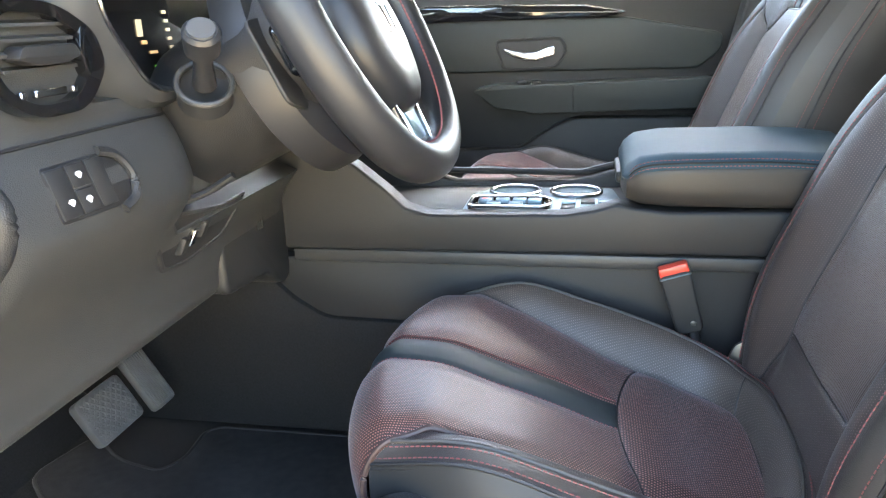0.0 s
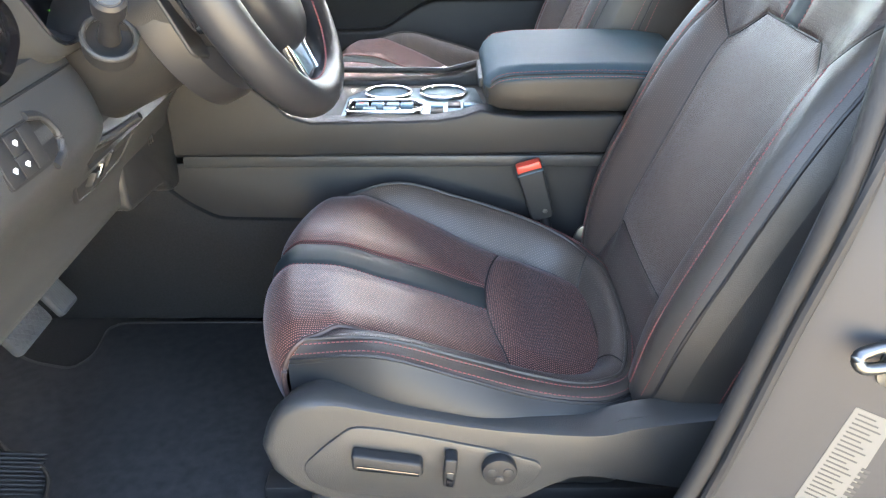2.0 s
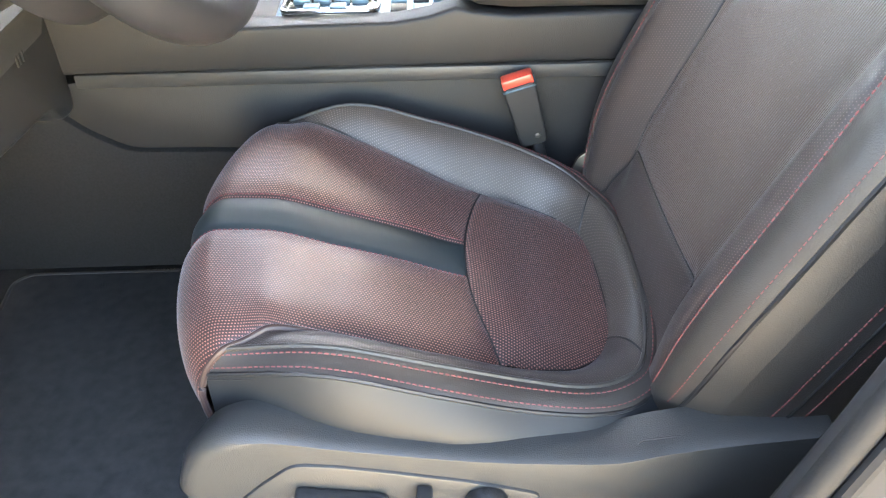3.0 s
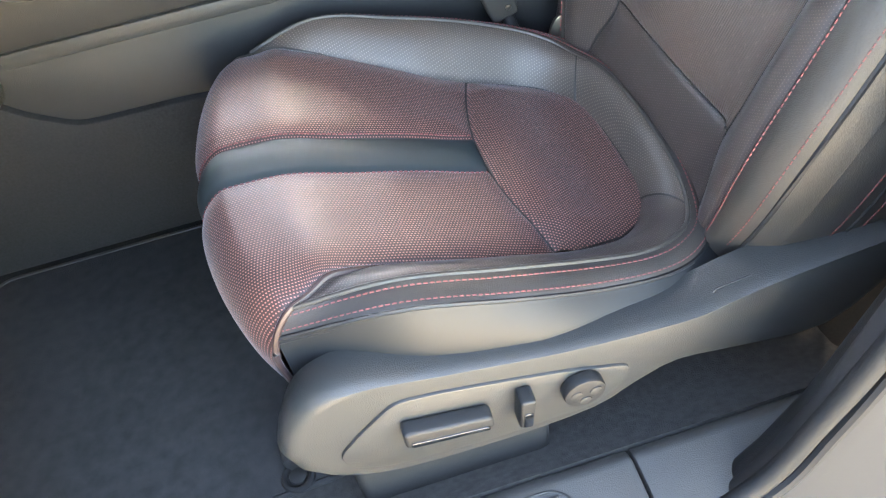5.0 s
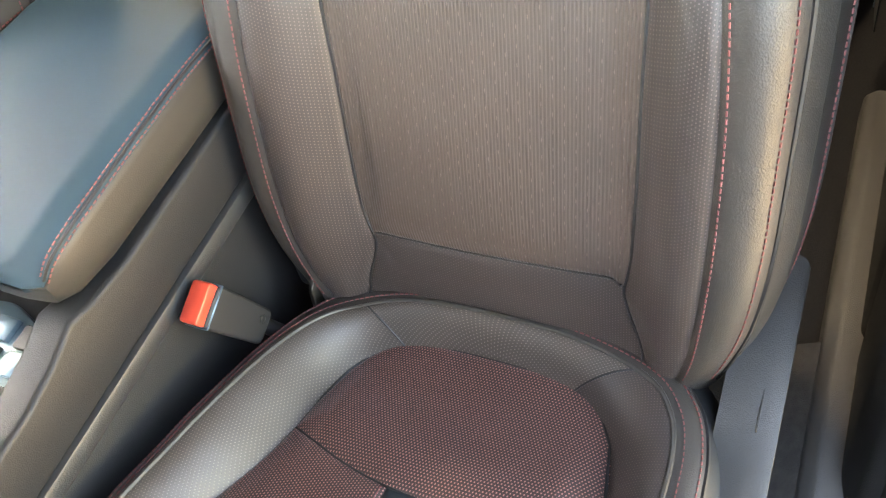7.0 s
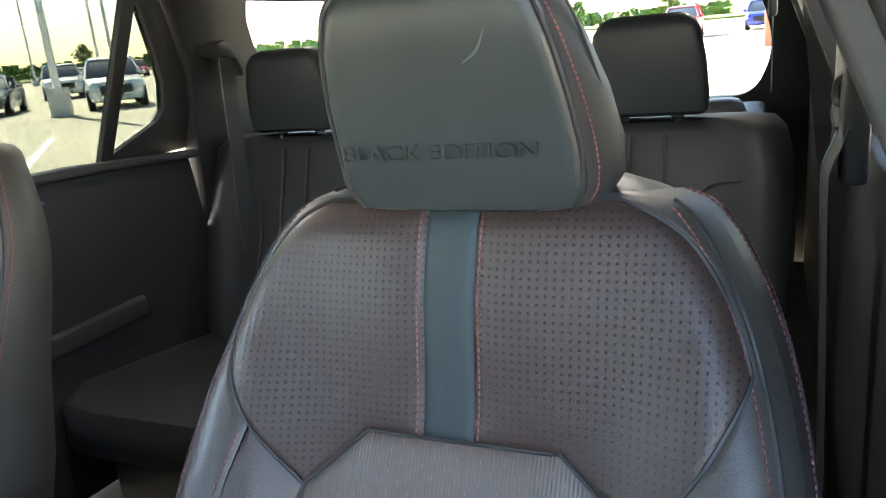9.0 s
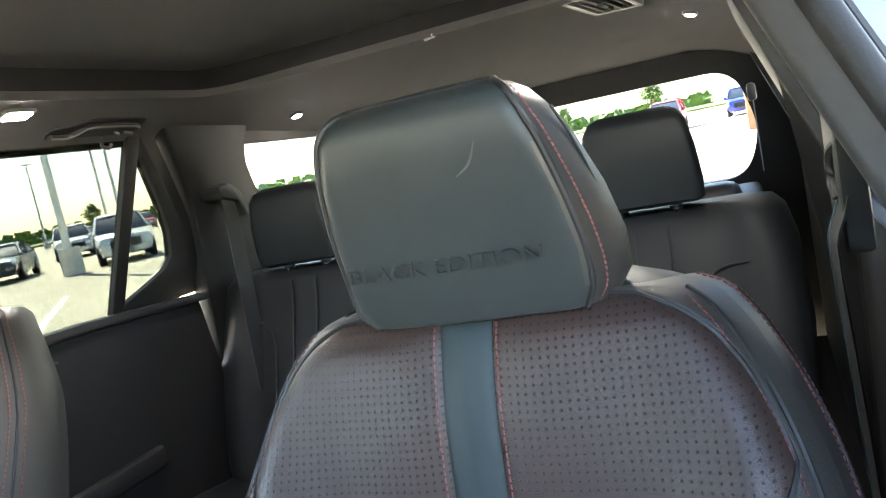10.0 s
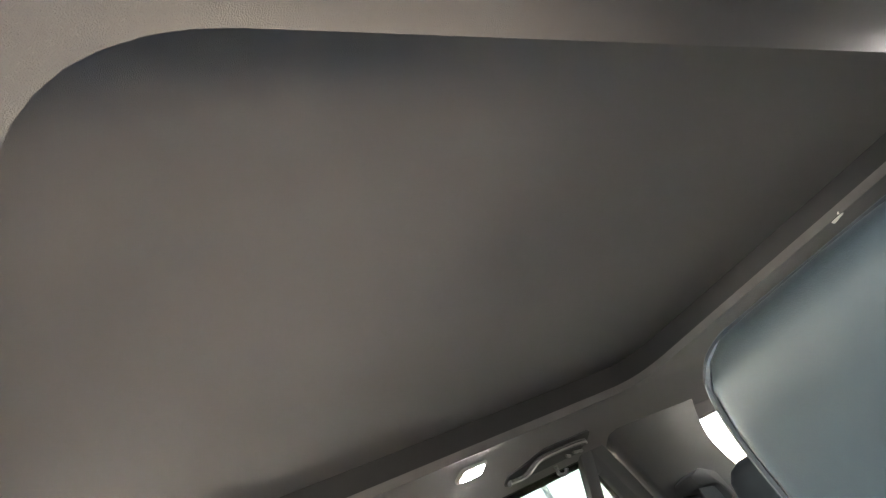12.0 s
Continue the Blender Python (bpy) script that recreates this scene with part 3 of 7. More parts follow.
def build_backrest(seat):
    prof, q = chord([(0.470, 0.285), (0.486, 0.345), (0.503, 0.405), (0.545, 0.505), (0.583, 0.595), (0.623, 0.683), (0.646, 0.73), (0.672, 0.80), (0.692, 0.86), (0.707, 0.893), (0.728, 0.912), (0.760, 0.920)])
    px, pz = spline(q, prof[:, 0]), spline(q, prof[:, 1])
    qs = np.linspace(0, q[-1], 400)
    A = lambda z: np.interp(z, pz(qs), qs)
    g = spline([0.28, 0.345, 0.396, 0.406, 0.44, 0.55, 0.668, 0.683], [0.152, 0.140, 0.124, 0.126, 0.131, 0.133, 0.1345, 0.131])
    g_top = lambda z: 0.131 + (0.077 - 0.131) * (z - 0.683) / 0.044
    wing = spline([0.683, 0.73, 0.772, 0.80, 0.83], [0.131, 0.178, 0.207, 0.217, 0.215])
    gs = lambda z, s: float(g(z)) + (0.009 if s < 0 else 0.0)
    ws = lambda z, s: float(wing(z)) + (0.009 * min(1, max(0, (0.76 - z) / 0.077)) if s < 0 else 0.0)
    ts = lambda z, s: float(g_top(z)) + (0.009 if s < 0 else 0.0)
    w2 = spline([0.70, 0.73, 0.77, 0.82, 0.86, 0.885, 0.90, 0.909, 0.913], [0.226, 0.226, 0.221, 0.207, 0.187, 0.164, 0.137, 0.097, 0.0])
    w = spline([0.28, 0.345, 0.40, 0.5, 0.6, 0.68, 0.73, 0.77, 0.82, 0.86, 0.89, 0.905, 0.912], [0.215, 0.24, 0.254, 0.262, 0.262, 0.257, 0.25, 0.242, 0.227, 0.209, 0.19, 0.172, 0.15])
    bol = spline([0.28, 0.38, 0.5, 0.62, 0.72, 0.80, 0.88, 0.92], [0.022, 0.034, 0.044, 0.044, 0.034, 0.016, 0.004, 0.0])
    b = spline([0.28, 0.345, 0.40, 0.5, 0.6, 0.68, 0.73], [0.17, 0.190, 0.198, 0.203, 0.200, 0.190, 0.176])
    outer = lambda z, s: min(ws(z, s), float(w2(z))) if z > 0.73 else float(b(z)) + (ws(0.73, s) - float(b(0.73))) * max(0, (z - 0.68) / 0.05)
    half, off = 0.0215, 0.006
    seams = [[(float(A(0.402)), y) for y in np.linspace(-0.122, 0.122, 8)], [(float(A(0.727)), y) for y in (-0.077, 0.077)]]
    for s in (-1, 1):
        seams.append([(float(A(z)), s * gs(z, s)) for z in np.linspace(0.33, 0.683, 24)])
        seams.append([(float(A(0.683)), s * ts(0.683, s)), (float(A(0.727)), s * ts(0.727, s))])
        seams.append([(float(A(z)), s * min(ws(z, s), float(w2(z)))) for z in np.linspace(0.683, 0.913, 26)])
        seams.append([(float(A(z)), s * float(b(z))) for z in np.linspace(0.30, 0.73, 20)])
        seams.append([(float(A(z)), s * half + off) for z in (0.727, 0.8, 0.912)])

    def place(a, y):
        a, y = np.broadcast_arrays(np.asarray(a, float), np.asarray(y, float))
        x, z = px(a), pz(a)
        ay = np.abs(y)
        k = np.clip((ay - 0.112) / 0.085, 0, 1)
        k = k * k * (3 - 2 * k)
        ww = w(z)
        roll = np.clip((ay - (ww - 0.055)) / 0.055, 0, 1)
        fwd = bol(z) * k - 0.050 * roll ** 2.6
        fwd = fwd + 0.006 * np.clip(1 - (ay / 0.13) ** 2, 0, 1) * np.exp(-((z - 0.47) / 0.10) ** 2)
        up = np.clip((z - 0.74) / 0.10, 0, 1)
        fwd = fwd + 0.012 * up * up * (3 - 2 * up) * np.clip(1 - (ay / 0.17) ** 2, 0, 1)
        dip = seam_depth(a, y, seams, 0.003, 0.0032, 0.018, 0.0048)
        return np.stack([x - fwd + dip, y, z + 0.15 * fwd], -1)

    def between(name, z0, z1, rows, lo, hi, cols, s, material, label):
        out, uvs = [], []
        for z in np.linspace(z0, z1, rows + 1):
            a = float(A(z))
            y = s * np.linspace(float(lo(z)), float(hi(z)), cols + 1)
            out.append(place(np.full(cols + 1, a), y))
            uvs.append(np.stack([y, np.full(cols + 1, a)], -1))
        return out, uvs, name, material, label

    def lay(*pieces):
        for out, uvs, name, material, label in pieces:
            grid_mesh(name, out, material, seat, label, uvs)

    lay(between("back_insert", 0.402, 0.683, 100, lambda z: -gs(z, -1), lambda z: gs(z, 1), 84, 1, RIBBED, "brown-black ribbed mesh back insert"))
    lay(between("back_insert", 0.683, 0.727, 16, lambda z: -ts(z, -1), lambda z: ts(z, 1), 84, 1, RIBBED, "brown-black ribbed mesh back insert"))
    lay(between("lumbar_panel", 0.30, 0.402, 34, lambda z: -gs(z, -1), lambda z: gs(z, 1), 60, 1, FABRIC_SIDE, "dark mesh panel at the foot of the backrest"))
    for s in (-1, 1):
        lay(between("inner_bolster", 0.30, 0.683, 110, lambda z: gs(z, s), b if s > 0 else lambda z: outer(z, s), 20, s, FABRIC_SIDE, "dark mesh inner bolster"))
        lay(between("inner_bolster", 0.683, 0.73, 16, lambda z: ws(z, s), b if s > 0 else lambda z: outer(z, s), 12, s, FABRIC_SIDE, "dark mesh inner bolster"))
        lay(between("outer_bolster", 0.30, 0.911, 150, lambda z: outer(z, s), w, 22, s, LEATHER, "black leather outer bolster"))
        lay(between("yoke", 0.683, 0.727, 16, lambda z: ts(z, s), lambda z: ws(z, s), 24, s, PUNCHED, "perforated black leather shoulder panel"))
        lay(between("yoke", 0.727, 0.912, 64, lambda z: half + s * off, lambda z: min(ws(z, s), float(w2(z))), 56, s, PUNCHED, "perforated black leather shoulder panel"))
    lay(between("back_strip", 0.727, 0.913, 50, lambda z: off - half, lambda z: off + half, 14, 1, STRIP, "smooth dark leather strip"))

    def cord(zy):
        part("seam_cord", tube([tuple(place(A(z), y) - np.array([0.0006, 0, 0])) for z, y in zy], 0.0016, 6), SEAM, seat, "dark sewn seam")

    cord([(0.402, y) for y in np.linspace(-0.131, 0.122, 24)])
    cord([(0.727, y) for y in np.linspace(-0.086, 0.077, 16)])
    for s in (-1, 1):
        cord([(z, s * gs(z, s)) for z in np.linspace(0.402, 0.683, 50)] + [(0.683 + 0.044 * k / 8, s * ts(0.683 + 0.044 * k / 8, s)) for k in range(1, 9)])
        cord([(z, s * gs(z, s)) for z in np.linspace(0.31, 0.401, 14)])
        cord([(z, s * min(ws(z, s), float(w2(z)))) for z in np.linspace(0.684, 0.76, 16)])

    def line(zs, yf, s, d=0.0, lift=0.0012):
        zz = np.asarray(zs)
        y = np.array([float(yf(z)) for z in zz])
        three = np.array([place(A(zz), s * (y + d + t)) for t in (-0.0015, 0, 0.0015)])
        ln = with_normals(three)
        return [(p, -m if m.x > 0 else m) for p, m in ln]

    zs = np.linspace(0.33, 0.725, 120)
    for s in (-1, 1):
        stitch_part([line(zs, b, s, 0.0055)], seat, THREAD, 0.0007, "red stitching")
        stitch_part([line(np.linspace(0.33, 0.90, 150), lambda z: w(z) - 0.021, s)], seat, THREAD, 0.0007, "red stitching")
        stitch_part([line(np.linspace(0.73, 0.908, 60), lambda z: half + s * off, s, 0.005)], seat, THREAD, 0.0007, "red stitching")
        part("piping", tube([tuple(p) for p, _ in line(np.linspace(0.32, 0.905, 70), lambda z: w(z) - 0.0135, s)], 0.0024, 6), SEAM, seat, "black piping")
        part("piping", tube([tuple(p) for p, _ in line(np.linspace(0.74, 0.9125, 50), lambda z: min(ws(z, s), float(w2(z))), s)], 0.0022, 6), SEAM, seat, "black piping")
        # side panel from the bolster's edge to the back
        zz = np.linspace(0.30, 0.911, 90)
        front = np.array([place(A(z), s * float(w(z))) for z in zz]).reshape(-1, 3)
        rows = []
        for t, bulge in zip(np.linspace(0, 1, 15), np.sin(np.linspace(0, math.pi, 15))):
            p = front + np.column_stack([np.interp(zz, [0.30, 0.55, 0.82, 0.91], [0.20, 0.18, 0.12, 0.10]) * t, 0 * zz, 0 * zz])
            p[:, 1] += s * (0.010 * bulge - 0.03 * t ** 3) 
            p[:, 2] -= 0.02 * t
            rows.append(p)
        rows = np.array(rows)
        grid_mesh("side_panel", rows, LEATHER, seat, "smooth black leather side of the backrest")
        for k in (3, 5):
            three = rows[[k - 1, k, k + 1]]
            stitch_part([[(p, m if m.y * s > 0 else -m) for p, m in with_normals(three)]], seat, THREAD, 0.0008, "red stitching")
        part("piping", tube([tuple(p) for p in rows[4][::3]], 0.0018, 6), SEAM, seat, "black piping")
    rings = []
    for z in (0.27, 0.30, 0.40, 0.50, 0.60, 0.68, 0.75, 0.82, 0.87, 0.90, 0.915, 0.922):
        x0 = float(px(A(min(z, 0.918)))) + 0.012
        hw = float(w(min(z, 0.912))) - 0.012 - (0.02 if z > 0.91 else 0) - (0.03 if z > 0.92 else 0)
        deep = float(np.interp(z, [0.27, 0.55, 0.82, 0.90, 0.925], [0.215, 0.19, 0.118, 0.10, 0.055]))
        poly = rounded([(x0 + 0.03, -hw), (x0 + deep, -hw + 0.03), (x0 + deep, hw - 0.03), (x0 + 0.03, hw), (x0, hw - 0.07), (x0, -hw + 0.07)], 0.03, 3)
        rings.append([(x, y, z) for x, y in poly])
    part("back_shell", loft(rings), LEATHER_SOFT, seat, "black leather back of the seat")
    for y in (-0.05, 0.05):
        part("headrest_post", tube([(0.735, y, 0.86), (0.735, y, 0.95)], 0.006, 10), CHROME, seat, "steel headrest post")


def build_headrest(seat):
    z = [0.899, 0.905, 0.922, 0.95, 0.99, 1.03, 1.054, 1.067, 1.074, 1.077]
    xf = [0.714, 0.697, 0.689, 0.683, 0.668, 0.655, 0.649, 0.652, 0.660, 0.672]
    xb = [0.765, 0.785, 0.795, 0.793, 0.778, 0.760, 0.742, 0.726, 0.716, 0.704]
    hw = [0.072, 0.092, 0.101, 0.102, 0.098, 0.090, 0.082, 0.075, 0.065, 0.050]
    flare = [0.014, 0.020, 0.023, 0.022, 0.018, 0.012, 0.008, 0.005, 0.003, 0.002]
    rings = []
    for zz, a, c, h, f in zip(z, xf, xb, hw, flare):
        poly = rounded([(a, -h), (a - 0.004, 0), (a, h), (a + 0.42 * (c - a), h + f), (a + 0.75 * (c - a), h + f * 0.9), (c, h * 0.7), (c, -h * 0.7), (a + 0.75 * (c - a), -h - f * 0.9), (a + 0.42 * (c - a), -h - f)], 0.014, 5)
        rings.append([(x, y * 0.945 - 0.005, zz) for x, y in poly])
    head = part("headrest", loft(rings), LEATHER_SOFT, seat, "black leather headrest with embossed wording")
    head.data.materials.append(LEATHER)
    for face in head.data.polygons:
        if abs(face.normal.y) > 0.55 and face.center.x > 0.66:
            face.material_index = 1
    outline = []
    for s in (1, -1):
        col = [(xf[i] + 0.006, s * (hw[i] + 0.0005) * 0.945 - 0.005, z[i]) for i in range(1, len(z))]
        outline += col if s > 0 else col[::-1]
    part("piping", tube(smooth_line(outline, 5), 0.0028, 8), SEAM, head, "black piping round the front face")
    for s in (-1, 1):
        col = np.array([(xf[i] + 0.017, s * (hw[i] + flare[i] * 0.40 + 0.0006) * 0.945 - 0.005, z[i]) for i in range(1, len(z) - 1)])
        pts = [Vector(v) for v in smooth_line([tuple(v) for v in col], 8)]
        stitch_part([[(v, Vector((0, s, 0))) for v in pts]], head, THREAD, 0.0004, "red stitching", pitch=0.0046, long=0.0030, r=0.0004)
        part("piping", tube([v + Vector((0.030, s * 0.007, 0)) for v in pts[:40:3]], 0.0012, 6), SEAM, head)
    m = Matrix(((0, -0.17, -0.985, 0.6763), (-1, 0, 0, 0.005), (0, 0.985, -0.17, 0.9520), (0, 0, 0, 1)))
    text_part("BLACK EDITION", 0.0170, 0.0008, EMBOSS, head, m, "lettering", "embossed capital letters, darkened for their shade", 1.28, 0.12, 0.0)
    # Thin pale arc on the upper front face.
    arc = smooth_line([(0.6567, -0.030, 1.016), (0.6544, -0.042, 1.024), (0.6506, -0.050, 1.038)], 8)
    part("scuff", tube(arc, [0.0003 + 0.0006 * math.sin(math.pi * i / (len(arc) - 1)) for i in range(len(arc))], 6), surf("pale mark leather", (0.06, 0.065, 0.065), 0.6, 0.1, 900, 0.05), head, "thin pale curved mark")
    return head


def build_shield(seat, s):
    """The plastic side cover with the power-seat switches, on the door's side."""
    Y = -0.275
    top = [(0.010, 0.302), (0.024, 0.340), (0.050, 0.366), (0.093, 0.374), (0.166, 0.358), (0.276, 0.336), (0.357, 0.327), (0.416, 0.325), (0.458, 0.336), (0.515, 0.346), (0.60, 0.356)]
    low = [(0.63, 0.30), (0.57, 0.236), (0.47, 0.246), (0.40, 0.258), (0.355, 0.240), (0.31, 0.214), (0.22, 0.206), (0.11, 0.212), (0.05, 0.234), (0.019, 0.266)]
    outline = [tuple(v)[:2] for v in smooth_line([(x, z, 0) for x, z in top], 4)] + [tuple(v)[:2] for v in smooth_line([(x, z, 0) for x, z in low], 3)]
    rings = []
    cx, cz = 0.30, 0.285
    for y, k in ((-0.225, 0.93), (-0.248, 0.985), (-0.256, 0.992), (-0.264, 0.985), (-0.271, 0.965), (-0.2745, 0.93), (Y, 0.88)):
        rings.append([(cx + (x - cx) * (1 - (1 - k) * 0.55), y, cz + (zz - cz) * k) for x, zz in outline])
    shield = part("side_shield", loft(rings), SHIELD, seat, "grained black plastic side cover")
    recess = [(0.060, 0.280), (0.090, 0.312), (0.122, 0.340), (0.16, 0.335), (0.204, 0.325), (0.279, 0.306), (0.345, 0.283), (0.338, 0.255), (0.308, 0.230), (0.20, 0.226), (0.10, 0.236), (0.066, 0.254)]
    part("switch_panel", prism(rounded(recess, 0.012, 4), "y", Y - 0.0035, Y + 0.004, 0.002), SHIELD, shield, "raised switch panel")
    bm = prism(rounded([(0.121, 0.313), (0.203, 0.298), (0.204, 0.279), (0.121, 0.288)], 0.006, 4), "y", -0.296, -0.2785, 0.004, 3)
    sw = part("slide_switch", bm, PLASTIC_SOFT, shield, "long seat adjuster switch")
    part("switch_face", prism(rounded([(0.126, 0.298), (0.199, 0.286), (0.199, 0.281), (0.126, 0.291)], 0.003, 3), "y", -0.2975, -0.29, 0.001), GLOSS, sw, "glossy lower lip")
    sw = part("recline_switch", prism(rounded([(0.229, 0.308), (0.244, 0.306), (0.240, 0.262), (0.226, 0.265)], 0.004, 4), "y", -0.298, -0.2785, 0.004, 3), PLASTIC_SOFT, shield, "upright recliner switch")
    part("switch_face", prism(rounded([(0.231, 0.290), (0.240, 0.289), (0.238, 0.266), (0.229, 0.268)], 0.003, 3), "y", -0.2993, -0.29, 0.001), GLOSS, sw)
    knob = part("lumbar_knob", disc(0.0205, 0.014, 40, 0.003), PLASTIC_SOFT, shield, "round lumbar knob", at=pose(0.2925, -0.2855, 0.281))
    for dx, dz in ((-0.009, 0.002), (0.010, 0.002), (0.0, -0.010)):
        part("dimple", disc(0.0062, 0.002, 20, 0.0008), PLASTIC_DARK, knob, at=pose(0.2925 + dx, -0.2925, 0.281 + dz))
    # outlined airbag tag, its lettering too small to read
    frame_line = rounded([(0.432, 0.332), (0.474, 0.338), (0.474, 0.316), (0.432, 0.310)], 0.005, 4)
    part("airbag_tag", tube([(x, -0.2575, z) for x, z in frame_line], 0.0007, 6, True), PLASTIC_DARK, shield, "moulded outline tag")
    for k in range(3):
        part("tag_bar", box_bm(0.442 + 0.008 * k, 0.448 + 0.008 * k, -0.2582, -0.2572, 0.320, 0.327, 0.0003, 1), PLASTIC_DARK, shield)
    part("rail_cover", box_bm(0.06, 0.27, -0.262, -0.205, 0.120, 0.212, 0.012, 3), PLASTIC, seat, "black plastic rail cover")


def build_hinge(seat):
    """The recliner bracket that shows between cushion and backrest on the console side."""
    plate = rounded([(0.440, 0.315), (0.452, 0.352), (0.478, 0.362), (0.505, 0.340), (0.500, 0.300), (0.455, 0.290)], 0.010, 4)
    hinge = part("hinge_bracket", prism(plate, "y", 0.196, 0.202, 0.0015), STEEL, seat, "bare steel recliner bracket")
    part("hinge_bolt", disc(0.008, 0.006, 20, 0.0015), STEEL, hinge, at=pose(0.470, 0.205, 0.330))
    part("hinge_cover", prism(rounded([(0.462, 0.335), (0.468, 0.372), (0.500, 0.385), (0.520, 0.350), (0.510, 0.310)], 0.010, 4), "y", 0.203, 0.222, 0.004, 3), PLASTIC, seat, "black plastic hinge cover")


seat = thing("driver_seat", "black leather driver seat with dark red mesh inserts and red stitching", "car seat", pose(0.25, 0, 0.12), "front seats")
build_cushion(seat)
build_backrest(seat)
build_headrest(seat)
build_hinge(seat)
build_shield(seat, -1)

passenger = copy_thing(seat, pose(0.228, 0.80, 0.185))
tagged(passenger, "black leather front passenger seat with red stitching", "car seat", "front seats")


# ---- steering wheel and column ----
WHEEL = Matrix.Translation((-0.003, 0.001, 0.812)) @ Matrix(((0.437, 0, 0.8995, 0), (0, 1, 0, 0), (-0.8995, 0, 0.437, 0), (0, 0, 0, 1)))
# local axes of the wheel: x down the wheel, y across, z towards the driver


def build_wheel():
    wheel = thing("steering_wheel", "black leather three-spoke steering wheel with red stitching", "steering wheel", WHEEL)
    R, r = 0.186, 0.0215
    bm = bmesh.new()
    rings = []
    for i in range(96):
        t = 2 * math.pi * i / 96
        c, s = math.cos(t), math.sin(t)
        flat = 1 - 0.035 * max(0, c) ** 6
        rings.append([bm.verts.new(WHEEL @ Vector(((R * flat + r * 1.02 * math.cos(a)) * c, (R * flat + r * 1.02 * math.cos(a)) * s, r * 1.12 * math.sin(a)))) for a in (2 * math.pi * k / 16 for k in range(16))])
    for i in range(96):
        for k in range(16):
            bm.faces.new((rings[i][k], rings[i][(k + 1) % 16], rings[(i + 1) % 96][(k + 1) % 16], rings[(i + 1) % 96][k]))
    rim = part("rim", bm, WHEEL_LEATHER, wheel, "black leather rim")
    lines = []
    for lo, hi in ((-2.5, 2.5), ):
        pts = []
        for t in np.linspace(lo, hi, 160):
            flat = 1 - 0.035 * max(0, math.cos(t)) ** 6
            d = Vector((math.cos(t), math.sin(t), 0))
            pts.append((WHEEL @ (d * (R * flat - r * 0.9) + Vector((0, 0, r * 0.5))), (WHEEL.to_3x3() @ (Vector((0, 0, 0.5)) - d * 0.8)).normalized()))
        lines.append(pts)
    stitch_part(lines, rim, THREAD, 0.0004, "red cross stitching", pitch=0.0058, long=0.0050, r=0.0011)
    # airbag pad
    PAD, SPOKE, LOW = (WHEEL @ Matrix.Translation(v) for v in ((0.026, 0, -0.014), (0.020, 0, -0.028), (0.014, 0, -0.008)))
    rings = []
    shape = [(-0.072, -0.050), (-0.075, 0.050), (-0.045, 0.072), (0.01, 0.078), (0.055, 0.060), (0.092, 0.030), (0.092, -0.030), (0.055, -0.060), (0.01, -0.078), (-0.045, -0.072)]
    outline = [(x * 1.1, y * 1.1) for x, y in rounded(shape, 0.03, 4)]
    for z, k in ((-0.02, 0.86), (0.0, 1.0), (0.014, 0.985), (0.026, 0.93), (0.034, 0.80), (0.038, 0.55), (0.0395, 0.2)):
        rings.append([PAD @ Vector((x * k * 0.93, y * k, z)) for x, y in outline])
    pad = part("airbag_pad", loft(rings), WHEEL_LEATHER, wheel, "grained black airbag cover")
    emblem = rounded([(-0.026, -0.020), (-0.026, 0.020), (0.010, 0.015), (0.010, -0.015)], 0.005, 4)
    part("emblem", prism(emblem, "z", 0.037, 0.0415, 0.001), CHROME, pad, "plain chrome badge", at=PAD)
    part("emblem_inlay", prism(rounded([(-0.022, -0.015), (-0.022, 0.015), (0.006, 0.011), (0.006, -0.011)], 0.004, 4), "z", 0.0415, 0.0422, 0.0003), PLASTIC_DARK, pad, at=PAD)
    for a in (-0.009, 0.009):
        part("emblem_bar", prism([(-0.022, a - 0.003), (-0.022, a + 0.003), (0.006, a * 0.8 + 0.003), (0.006, a * 0.8 - 0.003)], "z", 0.0422, 0.0435, 0.0004), CHROME, pad, at=PAD)
    for k in range(2):
        part("moulded_mark", box_bm(0.040 + 0.007 * k, 0.044 + 0.007 * k, -0.011, 0.011, 0.030, 0.0345, 0.0006, 1), PLASTIC_DARK, pad, at=PAD)
    # side spokes with switch pods
    for s in (-1, 1):
        spoke = part("spoke", prism(rounded([(-0.035, s * 0.060), (-0.028, s * 0.172), (0.022, s * 0.172), (0.040, s * 0.062)], 0.012, 4), "z", -0.010, 0.012, 0.005, 3), GLOSS, wheel, "gloss black side spoke", at=SPOKE)
        for k, (x, w) in enumerate(((-0.018, 0.011), (0.0, 0.013), (0.018, 0.011))):
            part("spoke_button", prism(rounded([(x - 0.0075, s * 0.088), (x - 0.0075, s * 0.140), (x + 0.0075, s * 0.140), (x + 0.0075, s * 0.088)], 0.004, 3), "z", 0.010, 0.0165, 0.0015), PLASTIC_DARK, spoke, at=SPOKE)
            part("button_mark", box_bm(x - 0.0010, x + 0.0010, s * 0.114 - 0.003, s * 0.114 + 0.003, 0.0160, 0.0169, 0.0003, 1), WHITE, spoke, at=SPOKE)
    low = part("lower_spoke", prism(rounded([(0.070, -0.038), (0.070, 0.038), (0.172, 0.030), (0.172, -0.030)], 0.010, 4), "z", -0.012, 0.004, 0.004, 3), PLASTIC_DARK, wheel, "dark lower spoke", at=LOW)
